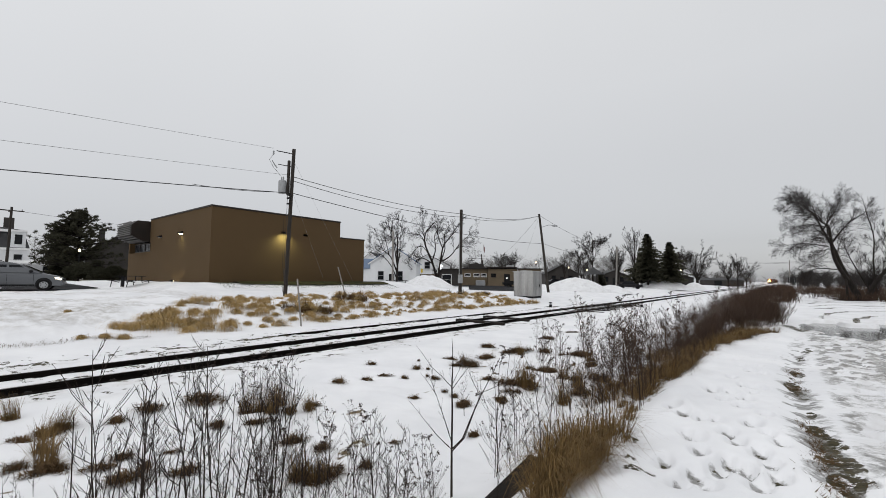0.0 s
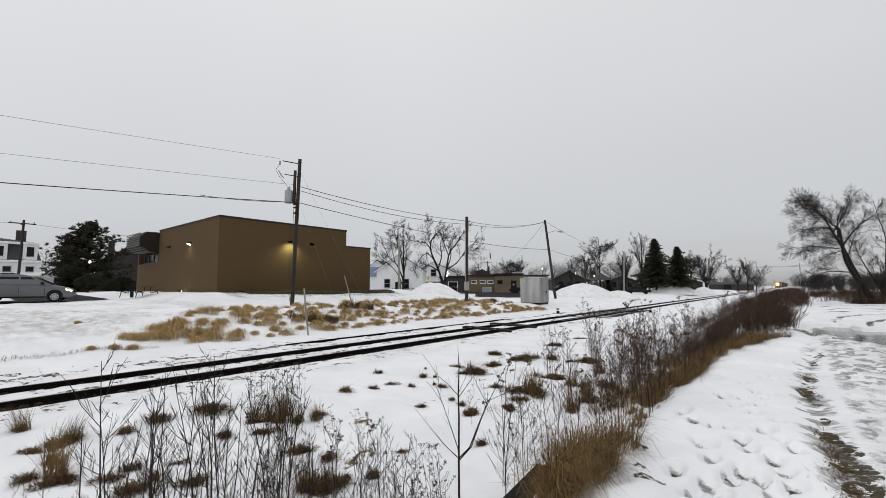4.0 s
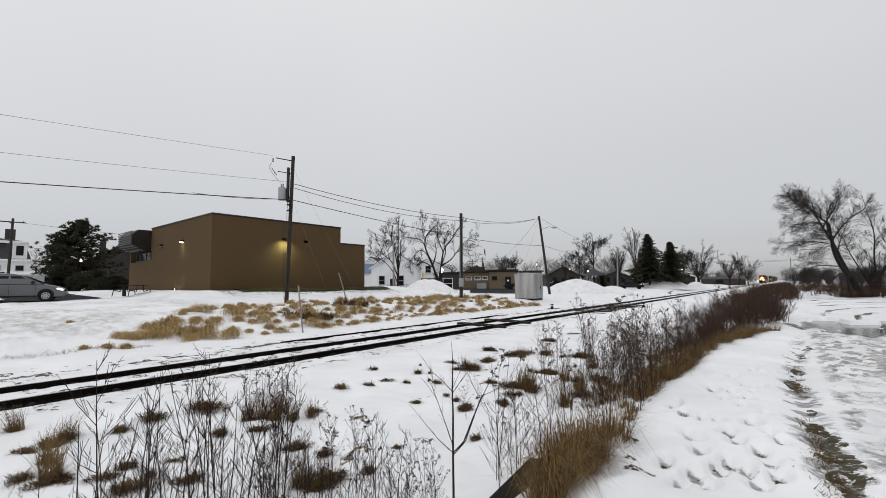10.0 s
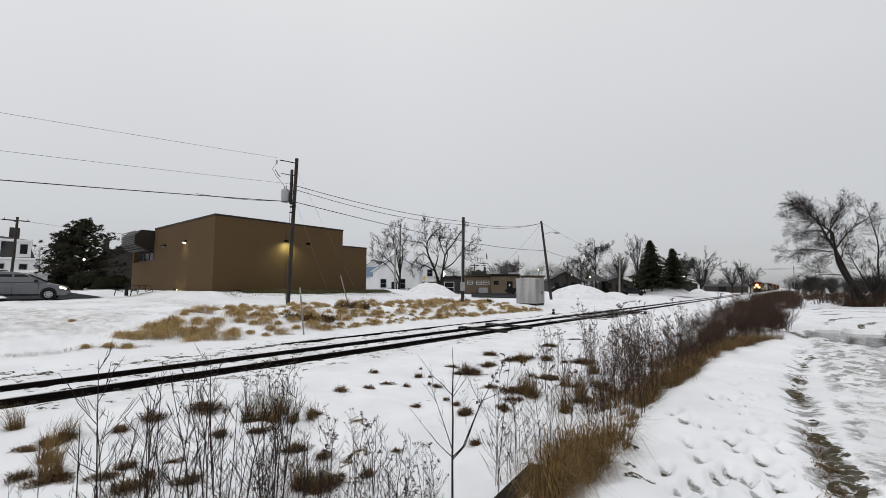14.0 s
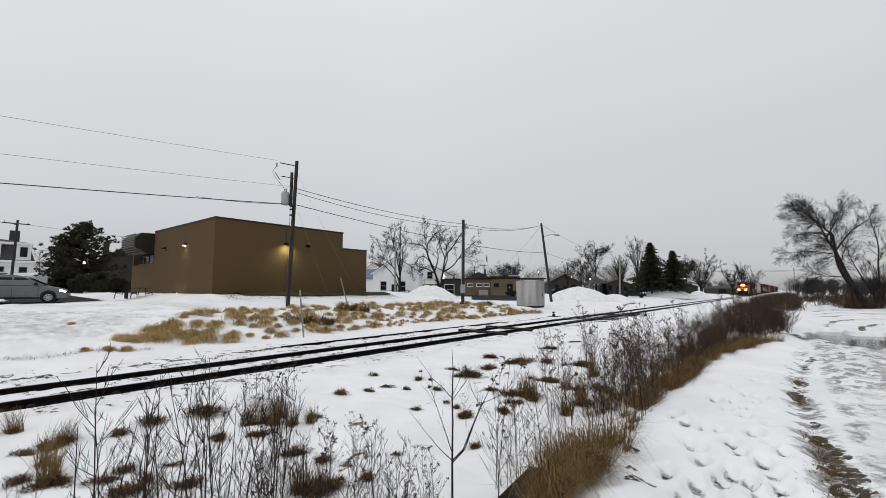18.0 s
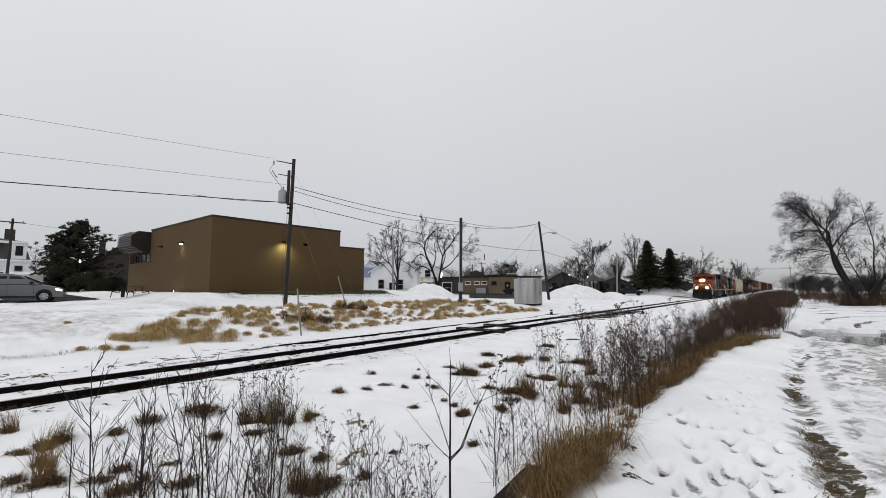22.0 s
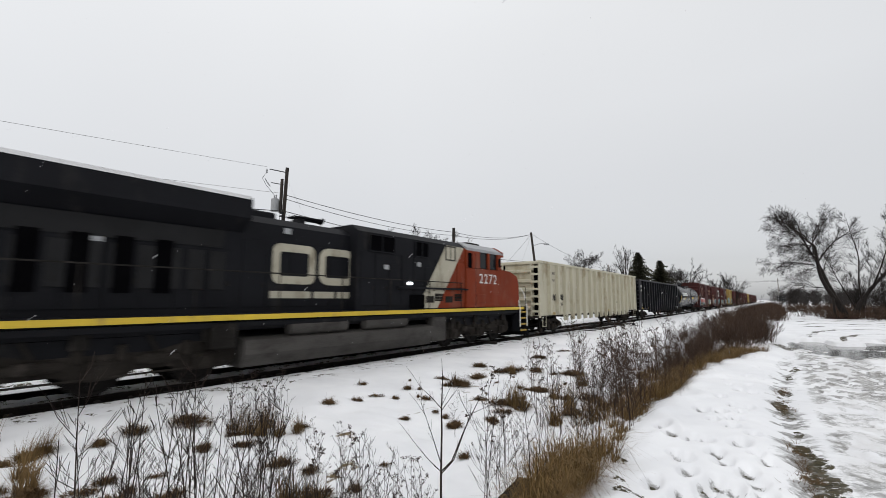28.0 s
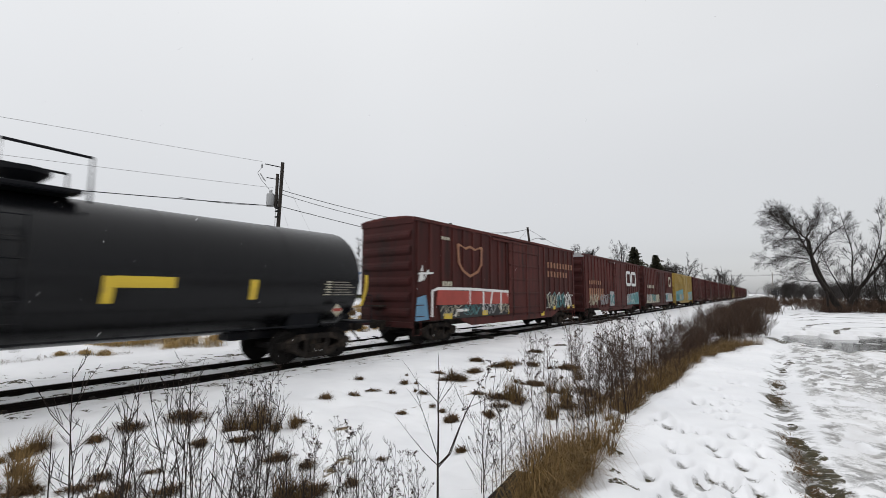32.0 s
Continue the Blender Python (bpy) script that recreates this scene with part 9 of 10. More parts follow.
# ---- far woods ----


def far_woods(label, pts, seed, hmin, hmax, m=HAZETWIG):
    """A thin uneven row of bare crowns."""
    rd = random.Random(seed)
    g = Geo()
    for x, y in pts:
        h = rd.uniform(hmin, hmax)
        z = g1(x, y)
        g.tube([(x, y, z - 0.3), (x + rd.uniform(-0.4, 0.4), y, z + h * 0.9)], [0.07, 0.02], 4, False)
        for k in range(40):
            f = rd.uniform(0.0, 0.9)
            az = rd.uniform(0, math.tau)
            R = h * 0.34 * rd.uniform(0.5, 1.1) * (1.15 - f * 0.6) * (0.55 + min(f, 0.45))
            p = Vector((x, y, z + h * f * 0.8))
            q = p + Vector((math.cos(az) * R, math.sin(az) * R, R * rd.uniform(0.4, 1.1)))
            g.tube([p, q], [0.045, 0.018], 3, False)
            for j in range(4):
                b = p.lerp(q, rd.uniform(0.3, 0.9))
                g.tube([b, b + Vector((rd.uniform(-1, 1), rd.uniform(-1, 1), rd.uniform(0.2, 1.1))) * h * 0.12], [0.018, 0.01], 3, False)
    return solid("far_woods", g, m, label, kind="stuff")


rd = random.Random(77)
far_woods("bare woods behind the houses, paled as by haze", [(-20 - 130 * k / 70 + rd.uniform(-3, 3), 150 - 60 * k / 70 + rd.uniform(-12, 12)) for k in np.linspace(0, 70, 130)], 1, 7, 12)
far_woods("bare woods at the end of the track, paled as by haze", [(x, y) for x, y in [(-60 + 85 * k / 60 + rd.uniform(-2, 2), 330 + rd.uniform(-60, 60)) for k in np.linspace(0, 60, 110)] if abs(x - 1.5) > 7], 2, 6, 10)
far_woods("bare woods beyond the lane, slightly paled as by haze", [(14 + 100 * k / 90 + rd.uniform(-2, 2), 175 - 40 * k / 90 + rd.uniform(-25, 25)) for k in np.linspace(0, 90, 480)], 3, 3.2, 6.4, NEARTWIG)
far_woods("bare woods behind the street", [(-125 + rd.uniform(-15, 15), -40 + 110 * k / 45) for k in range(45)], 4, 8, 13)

# ---- grass, weeds and brush ----


def blade(g, p, az, ln, lean, w, droop=0.5):
    """One curved blade of two pieces."""
    c, s = math.cos(az), math.sin(az)
    x1, z1 = ln * 0.55 * math.sin(lean), ln * 0.55 * math.cos(lean)
    l2 = lean + droop
    x2, z2 = x1 + ln * 0.45 * math.sin(l2), z1 + ln * 0.45 * math.cos(l2)
    ax, ay = -s * w / 2, c * w / 2
    x, y, z = p
    n = len(g.v)
    g.v.extend(((x - ax, y - ay, z), (x + ax, y + ay, z), (x + c * x1 + ax * 0.8, y + s * x1 + ay * 0.8, z + z1), (x + c * x1 - ax * 0.8, y + s * x1 - ay * 0.8, z + z1), (x + c * x2, y + s * x2, max(z + z2, z - 0.45))))
    g.f.append((n, n + 1, n + 2, n + 3))
    g.f.append((n + 3, n + 2, n + 4))


rd = random.Random(41)
TUFTS = []


def mat_tuft(rd, n, rx, ry, hgt, wisps, wisp_len):
    """A pressed clump: short blades combed one way over a ragged mound, with a few standing wisps."""
    g = Geo()
    comb = rd.uniform(-0.5, 0.5)
    heads = [(rx * rd.uniform(-0.7, 0.7), ry * rd.uniform(-0.6, 0.6), rd.uniform(0.55, 1.0)) for _ in range(5)]
    for k in range(n):
        cx, cy, big = heads[k % 5]
        a, q = rd.uniform(0, math.tau), math.sqrt(rd.random())
        z = hgt * 0.55 * big * (1 - q * q) - 0.02
        blade(g, (cx + rx * 0.5 * q * math.cos(a), cy + ry * 0.55 * q * math.sin(a), z), rd.gauss(comb, 0.7) if k % 3 else a, hgt * big * rd.uniform(0.5, 1.3), rd.uniform(0.1, 1.35), rd.uniform(0.005, 0.011), rd.uniform(0.2, 1.3))
    for k in range(wisps):
        a, q = rd.uniform(0, math.tau), 0.9 * math.sqrt(rd.random())
        blade(g, (rx * q * math.cos(a), ry * q * math.sin(a), 0), rd.gauss(comb, 1.0), wisp_len * rd.uniform(0.5, 1.1), rd.uniform(0.05, 0.8), rd.uniform(0.002, 0.0035), rd.uniform(0.1, 0.6))
    return g


for n, rx, ry, hg, wi, wl in ((330, 0.15, 0.11, 0.17, 14, 0.30), (330, 0.17, 0.10, 0.13, 10, 0.25), (420, 0.16, 0.13, 0.22, 26, 0.40), (270, 0.13, 0.10, 0.14, 10, 0.26), (420, 0.18, 0.11, 0.15, 18, 0.32)):
    me = mat_tuft(rd, n, rx, ry, hg, wi, wl).mesh("grass_tuft")
    me.materials.append(MATGRASS)
    TUFTS.append(me)
TALL = []
for n in (300, 240):
    tg = Geo()
    for k in range(n):
        a, r = rd.uniform(0, math.tau), 0.12 * math.sqrt(rd.random())
        blade(tg, (r * math.cos(a), r * math.sin(a), -0.02), rd.gauss(0.6, 0.7), rd.uniform(0.1, 0.3) if k % 3 else rd.uniform(0.3, 0.6), rd.uniform(0.1, 1.3) if k % 3 else rd.uniform(0.1, 0.7), rd.uniform(0.004, 0.008), rd.uniform(0.1, 0.6))
    TALL.append(tg.mesh("grass_tuft"))
    TALL[-1].materials.append(BROWNGRASS)
TALLTUFTS = ((4.5, 3.75, 0.9), (4.9, 3.75, 1.0), (5.25, 3.8, 0.95), (4.95, 4.1, 0.9), (5.45, 4.05, 0.8), (5.6, 4.3, 0.8), (7.55, 2.85, 1.0), (7.75, 2.95, 0.9), (3.65, 1.5, 0.9), (3.85, 1.3, 0.8), (5.2, 1.1, 0.9), (4.7, 1.15, 0.8), (2.6, 1.1, 0.9), (7.63, 7.94, 1.3), (7.8, 7.8, 1.1), (7.45, 8.05, 1.1), (7.9, 9.2, 0.9), (8.6, 8.3, 1.0), (8.75, 7.3, 1.0), (5.73, 11.31, 0.9), (7.93, 10.93, 1.1))
# clumps that stand out of the snow in the field
rd = random.Random(42)


def field_tuft(x, y, s, k):
    solid("grass_tuft", TUFTS[k % 5], MATGRASS, "dark brown dead grass tuft matted in the snow", "grass tuft", pose(x, y, g1(x, y), 0, 0, 40 + rd.uniform(-45, 45) + 180 * (k % 2)) @ Matrix.Diagonal((s * rd.uniform(0.8, 1.2), s * rd.uniform(0.8, 1.2), (0.3 + 0.42 * s) * rd.uniform(0.7, 1.1), 1)), "grass tufts in the field")


FIELD = ((5.6, 1.71, 1.53), (5.74, 1.48, 1.36), (3.61, 2.59, 2.04), (3.82, 2.11, 1.96), (3.71, 3.38, 2.6), (6.4, 2.12, 1.73), (5.64, 2.22, 1.17), (6.27, 1.6, 1.37), (5.44, 4.43, 1.38), (6.53, 3.38, 1.49), (7.12, 3.44, 1.15), (7.68, 2.85, 1.99), (7.69, 3.07, 1.43), (3.67, 1.49, 1.64), (5.43, 1.15, 1.54), (5.25, 2.98, 0.86), (5.46, 3.44, 1.43), (6.11, 1.82, 0.71), (3.71, 1.3, 2.27), (5.36, 1.08, 1.81), (4.98, 0.88, 1.36), (3.86, 1.05, 1.43), (5.43, 9.03, 2.39), (5.39, 11.65, 2.87), (7.3, 9.76, 1.69), (7.5, 5.98, 0.81), (8.36, 5.09, 0.58), (8.85, 7.77, 0.98), (8.74, 9.08, 1.88), (7.18, 12.22, 2.56), (5.16, 10.25, 2.16), (7.75, 6.78, 0.78), (4.86, 14.9, 1.61), (4.62, 9.37, 1.16), (4.28, 11.72, 1.64), (8.25, 9.05, 1.34), (7.72, 4.17, 0.69), (8.01, 3.42, 0.61), (5.9, 7.15, 1.28), (6.45, 5.92, 0.79))
for k, (x, y, s) in enumerate(FIELD):
    field_tuft(x, y, s * (0.68 if y < 3 else 0.82), k)
for k, (x, y, s) in enumerate(((4.9, 7.7, 1.1), (5.2, 6.95, 0.7), (4.75, 6.25, 0.8), (4.65, 6.9, 0.9), (4.6, 5.65, 0.9), (5.5, 3.4, 0.8), (5.15, 3.0, 0.8), (4.85, 3.6, 1.0), (4.65, 9.3, 1.0), (5.5, 8.9, 1.6), (5.3, 8.7, 1.2), (5.1, 10.5, 1.2), (4.35, 11.7, 1.2), (5.25, 11.4, 1.7), (5.5, 11.9, 1.5), (7.45, 6.1, 1.0), (7.7, 6.9, 0.9), (7.6, 8.0, 1.7), (7.6, 7.5, 1.5), (7.3, 7.8, 1.2), (8.35, 5.1, 0.8), (8.75, 8.0, 1.0), (7.1, 12.1, 1.4), (4.8, 15.0, 1.6), (6.1, 12.1, 1.2), (7.4, 9.7, 1.2), (7.1, 9.8, 1.0), (7.0, 6.4, 0.7), (4.8, 17.5, 1.7), (8.6, 9.4, 1.2), (6.6, 12.2, 1.3), (6.8, 7.9, 0.9))):
    field_tuft(x, y, s, k + 3)
for k, (x, y, s) in enumerate(TALLTUFTS):
    solid("grass_tuft", TALL[k % 2], BROWNGRASS, "brown wispy grass tuft standing out of the snow", "grass tuft", pose(x, y, g1(x, y), 0, 0, 47 * k) @ Matrix.Scale(s, 4), "grass tufts in the field")
for k in range(80):
    x, y = rd.uniform(3.6, 9.1), 6.0 + 18 * rd.random()
    if vnoise(np.array(x * 0.7), np.array(y * 0.4), 81) < 0.42:
        continue
    field_tuft(x, y, rd.uniform(0.2, 0.55) * (1 + y * 0.03), k)

# golden grass hanging in mops down the bank beyond the track
def hanging_blade(g, p, az, ln, rise, w):
    """A long blade that rises, bends over and hangs: four pieces."""
    c, q = math.cos(az), math.sin(az)
    ax, ay = -q * w / 2, c * w / 2
    n = len(g.v)
    x = y = 0.0
    ang = rise
    for k in range(4):
        tw = 1 - 0.2 * k
        g.v.extend(((p[0] + c * x - ax * tw, p[1] + q * x - ay * tw, p[2] + y), (p[0] + c * x + ax * tw, p[1] + q * x + ay * tw, p[2] + y)))
        x, y = x + ln / 4 * math.cos(ang), y + ln / 4 * math.sin(ang)
        ang -= 0.82
    g.v.append((p[0] + c * x, p[1] + q * x, p[2] + y))
    for k in range(3):
        g.f.append((n + 2 * k, n + 2 * k + 1, n + 2 * k + 3, n + 2 * k + 2))
    g.f.append((n + 6, n + 7, n + 8))


def mop(g, rd, x, y, big, n, lie):
    z = g1(x, y)
    for k in range(n):
        a, q = rd.uniform(0, math.tau), math.sqrt(rd.random())
        r = 0.2 * big * q
        hanging_blade(g, (x + r * math.cos(a), y + r * 1.4 * math.sin(a), z - 0.02 + 0.13 * big * (1 - q * q)), lie + rd.gauss(0, 0.66), rd.uniform(0.4, 0.9) * big, rd.uniform(0.3, 1.2), rd.uniform(0.008, 0.017))


rd = random.Random(43)
g = Geo()
tussocks = []
tries = 0
while len(tussocks) < 300 and tries < 30000:
    tries += 1
    x, y = rd.uniform(-11.6, -5.1), rd.uniform(3.6, 34)
    if y < 4.9 + (-5 - x) * 0.62 or float(fbm(np.array(x * 1.1), np.array(y * 0.95), 51, 2)) < 0.49 or (x < -10.2 and rd.random() < 0.5):
        continue
    if any((x - a) ** 2 + (y - b) ** 2 < 0.6 ** 2 for a, b in tussocks):
        continue
    tussocks.append((x, y))
    mop(g, rd, x, y, rd.choice((0.45, 0.6, 0.8, 1.0, 1.2)) * rd.uniform(0.85, 1.15), 190, rd.gauss(-0.35, 0.45))
# a fringe at the foot of the bank
y = 12.0
while y < 33:
    y += rd.uniform(0.16, 0.4)
    mop(g, rd, rd.gauss(-5.35, 0.16), y, rd.uniform(0.35, 0.6), 70, rd.gauss(-0.3, 0.4))
# stray clumps to the west of the slope
for x, y, big in ((-6.3, 4.6, 1.0), (-6.2, 4.95, 0.95), (-6.1, 5.3, 1.05), (-7.1, 5.7, 1.1), (-7.0, 6.1, 1.2), (-7.3, 6.5, 1.0), (-5.9, 5.7, 0.9), (-6.2, 6.2, 1.1), (-6.0, 6.7, 1.1), (-5.3, 4.0, 0.5), (-5.2, 4.5, 0.55), (-5.25, 3.4, 0.4), (-8.6, 3.6, 0.3)):
    mop(g, rd, x, y, big, 190, rd.gauss(-0.2, 0.3))
solid("bank_grass", g, DRYGRASS, "golden dead grass hanging in clumps down the snowy bank", kind="stuff")
# thin brown stubble along the foot of the snow slope
g = Geo()
for k in range(900):
    y = rd.uniform(-1.5, 5.2)
    x = rd.gauss(-5.1, 0.12)
    blade(g, (x, y, g1(x, y) - 0.02), rd.uniform(0, math.tau), rd.uniform(0.06, 0.2), rd.uniform(0.3, 1.4), 0.009, 0.5)
solid("slope_stubble", g, MATGRASS, "thin brown grass stubble at the foot of the snow slope", kind="stuff")
# taller brown clumps on the bank
for i, (x, y, s) in enumerate(((-6.5, 12.2, 2.6), (-6.2, 12.9, 2.4), (-8.3, 16.2, 2.4), (-8.0, 16.9, 2.6), (-8.6, 15.6, 2.0), (-10.6, 30.5, 2.2), (-11.0, 29.2, 2.0), (-9.9, 33.5, 2.0), (-6.8, 11.4, 2.0))):
    solid("grass_tuft", TUFTS[2], MATGRASS, "tall brown grass clump on the bank", "grass tuft", pose(x, y, g1(x, y), 0, 0, 50 * i) @ Matrix.Scale(s, 4), "grass clumps on the bank")
g = Geo()
rd = random.Random(44)
for k in range(16000):
    x, y = rd.uniform(-21.7, -18.6), rd.uniform(13.8, 31)
    if rd.random() > 0.35 + 0.65 * float(vnoise(np.array(x * 0.8), np.array(y * 0.5), 61)):
        continue
    blade(g, (x, y, g1(x, y) - 0.02), rd.uniform(0, math.tau), rd.uniform(0.05, 0.12), rd.uniform(0.3, 1.3), 0.016, 0.4)
solid("lawn_strip", g, GREENGRASS, "strip of thawed green grass along the building", kind="stuff")
# arching grass along the edge of the lane


def lane_edge(y):
    return float(np.interp(y, (2.5, 3.9, 4.9, 7.9, 9.8, 12.5, 15.4, 18), (10.36, 10.46, 10.46, 10.2, 10.38, 10.48, 10.85, 11.75)))


g = Geo()
rd = random.Random(45)
y = 3.1
while y < 17.5:
    near = y < 4.85
    y += rd.uniform(0.05, 0.13) if near else rd.uniform(0.2, 0.7) if y < 8 else rd.uniform(0.1, 0.32)
    size = rd.uniform(0.75, 1.35) * (0.92 if near else 0.55 if y < 8 else 0.75)
    reach = 0.08 + 0.5 * float(smooth01(3.0, 4.9, y)) if near else 0.4
    x = lane_edge(y) - 0.08 - rd.random() * reach
    z, comb = g1(x, y), rd.uniform(-1.2, 0.6)
    for j in range(int(230 * size)):
        a, r = rd.uniform(0, math.tau), 0.15 * size * math.sqrt(rd.random())
        blade(g, (x + r * math.cos(a), y + r * math.sin(a), z - 0.03), a + rd.gauss(0, 0.6) if j % 2 else rd.gauss(comb, 0.5), rd.choice((0.22, 0.34, 0.5, 0.66)) * rd.uniform(0.6, 1.1) * size, rd.uniform(0.0, 0.75) + 1.0 * r, rd.uniform(0.0035, 0.0075), rd.uniform(0.6, 2.0))
solid("verge_grass", g, BROWNGRASS, "arching brown dead grass along the lane's edge", kind="stuff")


def weed_geo(rd, h, heads, branches=6, stems=1):
    """A dead stalk with rising side twigs; heads: clusters of dry seed."""
    g, tw, sd = Geo(), Geo(), Geo()

    def seedhead(p, s):
        for q in range(7):
            c = p + Vector((rd.gauss(0, s), rd.gauss(0, s), rd.gauss(0, s * 0.7)))
            e = s * rd.uniform(0.35, 0.7)
            sd.add([(c.x - e, c.y, c.z), (c.x + e, c.y, c.z), (c.x, c.y - e, c.z), (c.x, c.y + e, c.z), (c.x, c.y, c.z - e), (c.x, c.y, c.z + e)], [(0, 2, 5), (2, 1, 5), (1, 3, 5), (3, 0, 5), (2, 0, 4), (1, 2, 4), (3, 1, 4), (0, 3, 4)])

    for st in range(stems):
        hh = h * rd.uniform(0.75, 1.0)
        b = Vector((rd.uniform(-0.05, 0.05) * stems, rd.uniform(-0.05, 0.05) * stems, -0.03))
        lean = Vector((rd.uniform(-0.14, 0.14), rd.uniform(-0.14, 0.14), 1))
        pts = [b + Vector((lean.x * t * hh + 0.02 * math.sin(t * 4 + st), lean.y * t * hh, t * hh)) for t in (0, 0.25, 0.5, 0.75, 1.0)]
        g.tube(pts, [0.0035, 0.0032, 0.0027, 0.002, 0.0011], 5, False)
        if heads:
            seedhead(pts[-1], 0.014)
        az0 = rd.uniform(0, math.tau)
        for k in range(branches):
            t = 0.2 + 0.74 * (k + rd.uniform(-0.3, 0.3)) / max(1, branches - 1)
            t = min(max(t, 0.12), 0.96)
            i = min(int(t * 4), 3)
            p = pts[i].lerp(pts[i + 1], t * 4 - i)
            az, ln = az0 + k * 2.6 + rd.uniform(-0.4, 0.4), hh * rd.uniform(0.18, 0.42) * (1.15 - t * 0.8)
            tilt = rd.uniform(0.4, 0.85)
            d = Vector((math.cos(az) * tilt, math.sin(az) * tilt, 0.85)).normalized()
            e = p + d * ln
            mid = p.lerp(e, 0.5) + Vector((math.cos(az), math.sin(az), -0.4)) * ln * 0.05
            tw.tube([p, mid, e], [0.0017, 0.0014, 0.0009], 3, False)
            if heads and rd.random() < 0.8:
                seedhead(e, 0.011)
            for j in range(4):
                q = p.lerp(e, rd.uniform(0.2, 0.8))
                a2 = az + rd.uniform(-1.1, 1.1)
                e2 = q + Vector((math.cos(a2) * 0.5, math.sin(a2) * 0.5, 0.8)).normalized() * ln * rd.uniform(0.25, 0.6)
                tw.tube([q, e2], [0.0011, 0.0008], 3, False)
                if heads and rd.random() < 0.5:
                    seedhead(e2, 0.008)
    return g, tw, sd


rd = random.Random(47)
WEEDS, RAWWEEDS = [], []
for heads, br, stems in ((0, 11, 1), (1, 7, 1), (0, 8, 1), (1, 6, 2), (1, 4, 1), (0, 7, 2), (0, 5, 1), (0, 9, 1)):
    a, tw, b = weed_geo(rd, 1.0, heads, br, stems)
    RAWWEEDS.append((Geo().add(a.v, a.f).add(tw.v, tw.f), b))
    ma, mt, mb = a.mesh("stalk"), tw.mesh("twig_spray"), (b.mesh("seed_head") if b.v else None)
    ma.materials.append(WEED)
    mt.materials.append(WEED)
    if mb:
        mb.materials.append(SEED)
    WEEDS.append((ma, mb, mt))


def weed(kind, x, y, h, turn, group="dead weeds in the field"):
    t = thing("dead_weed", "dry brown weed stalk with seed heads" if WEEDS[kind][1] else "dry brown branching weed stalk", "weed", pose(x, y, g1(x, y), 0, 0, turn) @ Matrix.Scale(h, 4), group)
    part("stalk", WEEDS[kind][0], None, t)
    tagged(part("twig_spray", WEEDS[kind][2], None, t), kind="stuff")
    if WEEDS[kind][1]:
        tagged(part("seed_head", WEEDS[kind][1], None, t), kind="stuff")


def weed_stand(label, spots):
    """A thicket of weeds too close together to tell apart."""
    for pick, name, m in ((0, "weed_thicket", SHRUB), (1, "seed_head_thicket", SEED)):
        g = Geo()
        for kind, x, y, h, turn in spots:
            src = RAWWEEDS[kind][pick]
            if src.v:
                mm = pose(x, y, g1(x, y), 0, 0, turn) @ Matrix.Scale(h, 4)
                g.add([tuple(mm @ Vector(v)) for v in src.v], src.f)
        solid(name, g, m, label, kind="stuff")


def polar(bearing, dist):
    b = radians(bearing)
    return 11.85 - dist * math.sin(b), dist * math.cos(b)


rd = random.Random(49)
for lo, hi, r0, r1, h0, h1, n, kinds in ((59, 78, 3.2, 5.4, 0.9, 1.9, 60, (0, 2, 6, 7, 2)), (62, 84, 3.6, 6.0, 0.3, 0.8, 18, (0, 5, 6, 7)), (44, 61, 3.1, 4.6, 0.5, 1.2, 52, (0, 2, 5, 1, 6, 7)), (76, 90, 4.0, 7.5, 0.3, 0.8, 7, (0, 5, 6)), (38, 46, 3.1, 4.0, 0.35, 0.8, 18, (1, 3, 0, 6)), (25, 33, 3.6, 4.8, 0.6, 1.3, 10, (0, 2, 3, 7)),
                                       (57, 64, 7.0, 8.2, 0.7, 1.0, 34, (4, 1, 4)), (50, 62, 5.0, 7.0, 0.4, 0.8, 12, (1, 4, 3)), (24, 38, 5.0, 9.0, 0.35, 0.75, 14, (0, 1, 2, 3, 6)), (15, 24, 5.2, 8.0, 0.6, 1.25, 20, (1, 0, 3, 7))):
    for k in range(n):
        x, y = polar(rd.uniform(lo, hi), rd.uniform(r0, r1))
        weed(rd.choice(kinds), x, y, rd.uniform(h0, h1), rd.uniform(0, 360))

spots = []
while len(spots) < 170:
    wide = rd.random() < 0.22
    x, y = polar(rd.uniform(7, 27) if wide else rd.uniform(6, 18.5), rd.uniform(6.5, 17.5))
    if x > lane_edge(y) - 0.1 or (not wide and float(fbm(np.array(x * 0.9), np.array(y * 0.55), 95)) < 0.5):
        continue
    spots.append((rd.choice((1, 3, 1, 3, 5, 3, 7, 0)), x, y, rd.uniform(0.35, 1.1) if rd.random() < 0.75 else rd.uniform(1.1, 1.75), rd.uniform(0, 360)))
while len(spots) < 230:
    y = rd.uniform(6.0, 14.5)
    x = lane_edge(y) - 0.1 - rd.random() ** 1.3 * (1.1 + 0.07 * y)
    spots.append((rd.choice((1, 3, 1, 5, 3, 7)), x, y, rd.uniform(0.4, 1.0) if rd.random() < 0.85 else rd.uniform(1.0, 1.4), rd.uniform(0, 360)))
for k in range(130):
    x, y = polar(rd.uniform(8, 21), rd.uniform(8.5, 17))
    spots.append((rd.choice((1, 3, 1, 3, 5, 0)), x, y, rd.uniform(0.45, 1.1), rd.uniform(0, 360)))
weed_stand("dark dry weeds with seed heads standing along the lane", spots)
# matted dead grass at the foot of the weeds
g = Geo()
rd = random.Random(58)
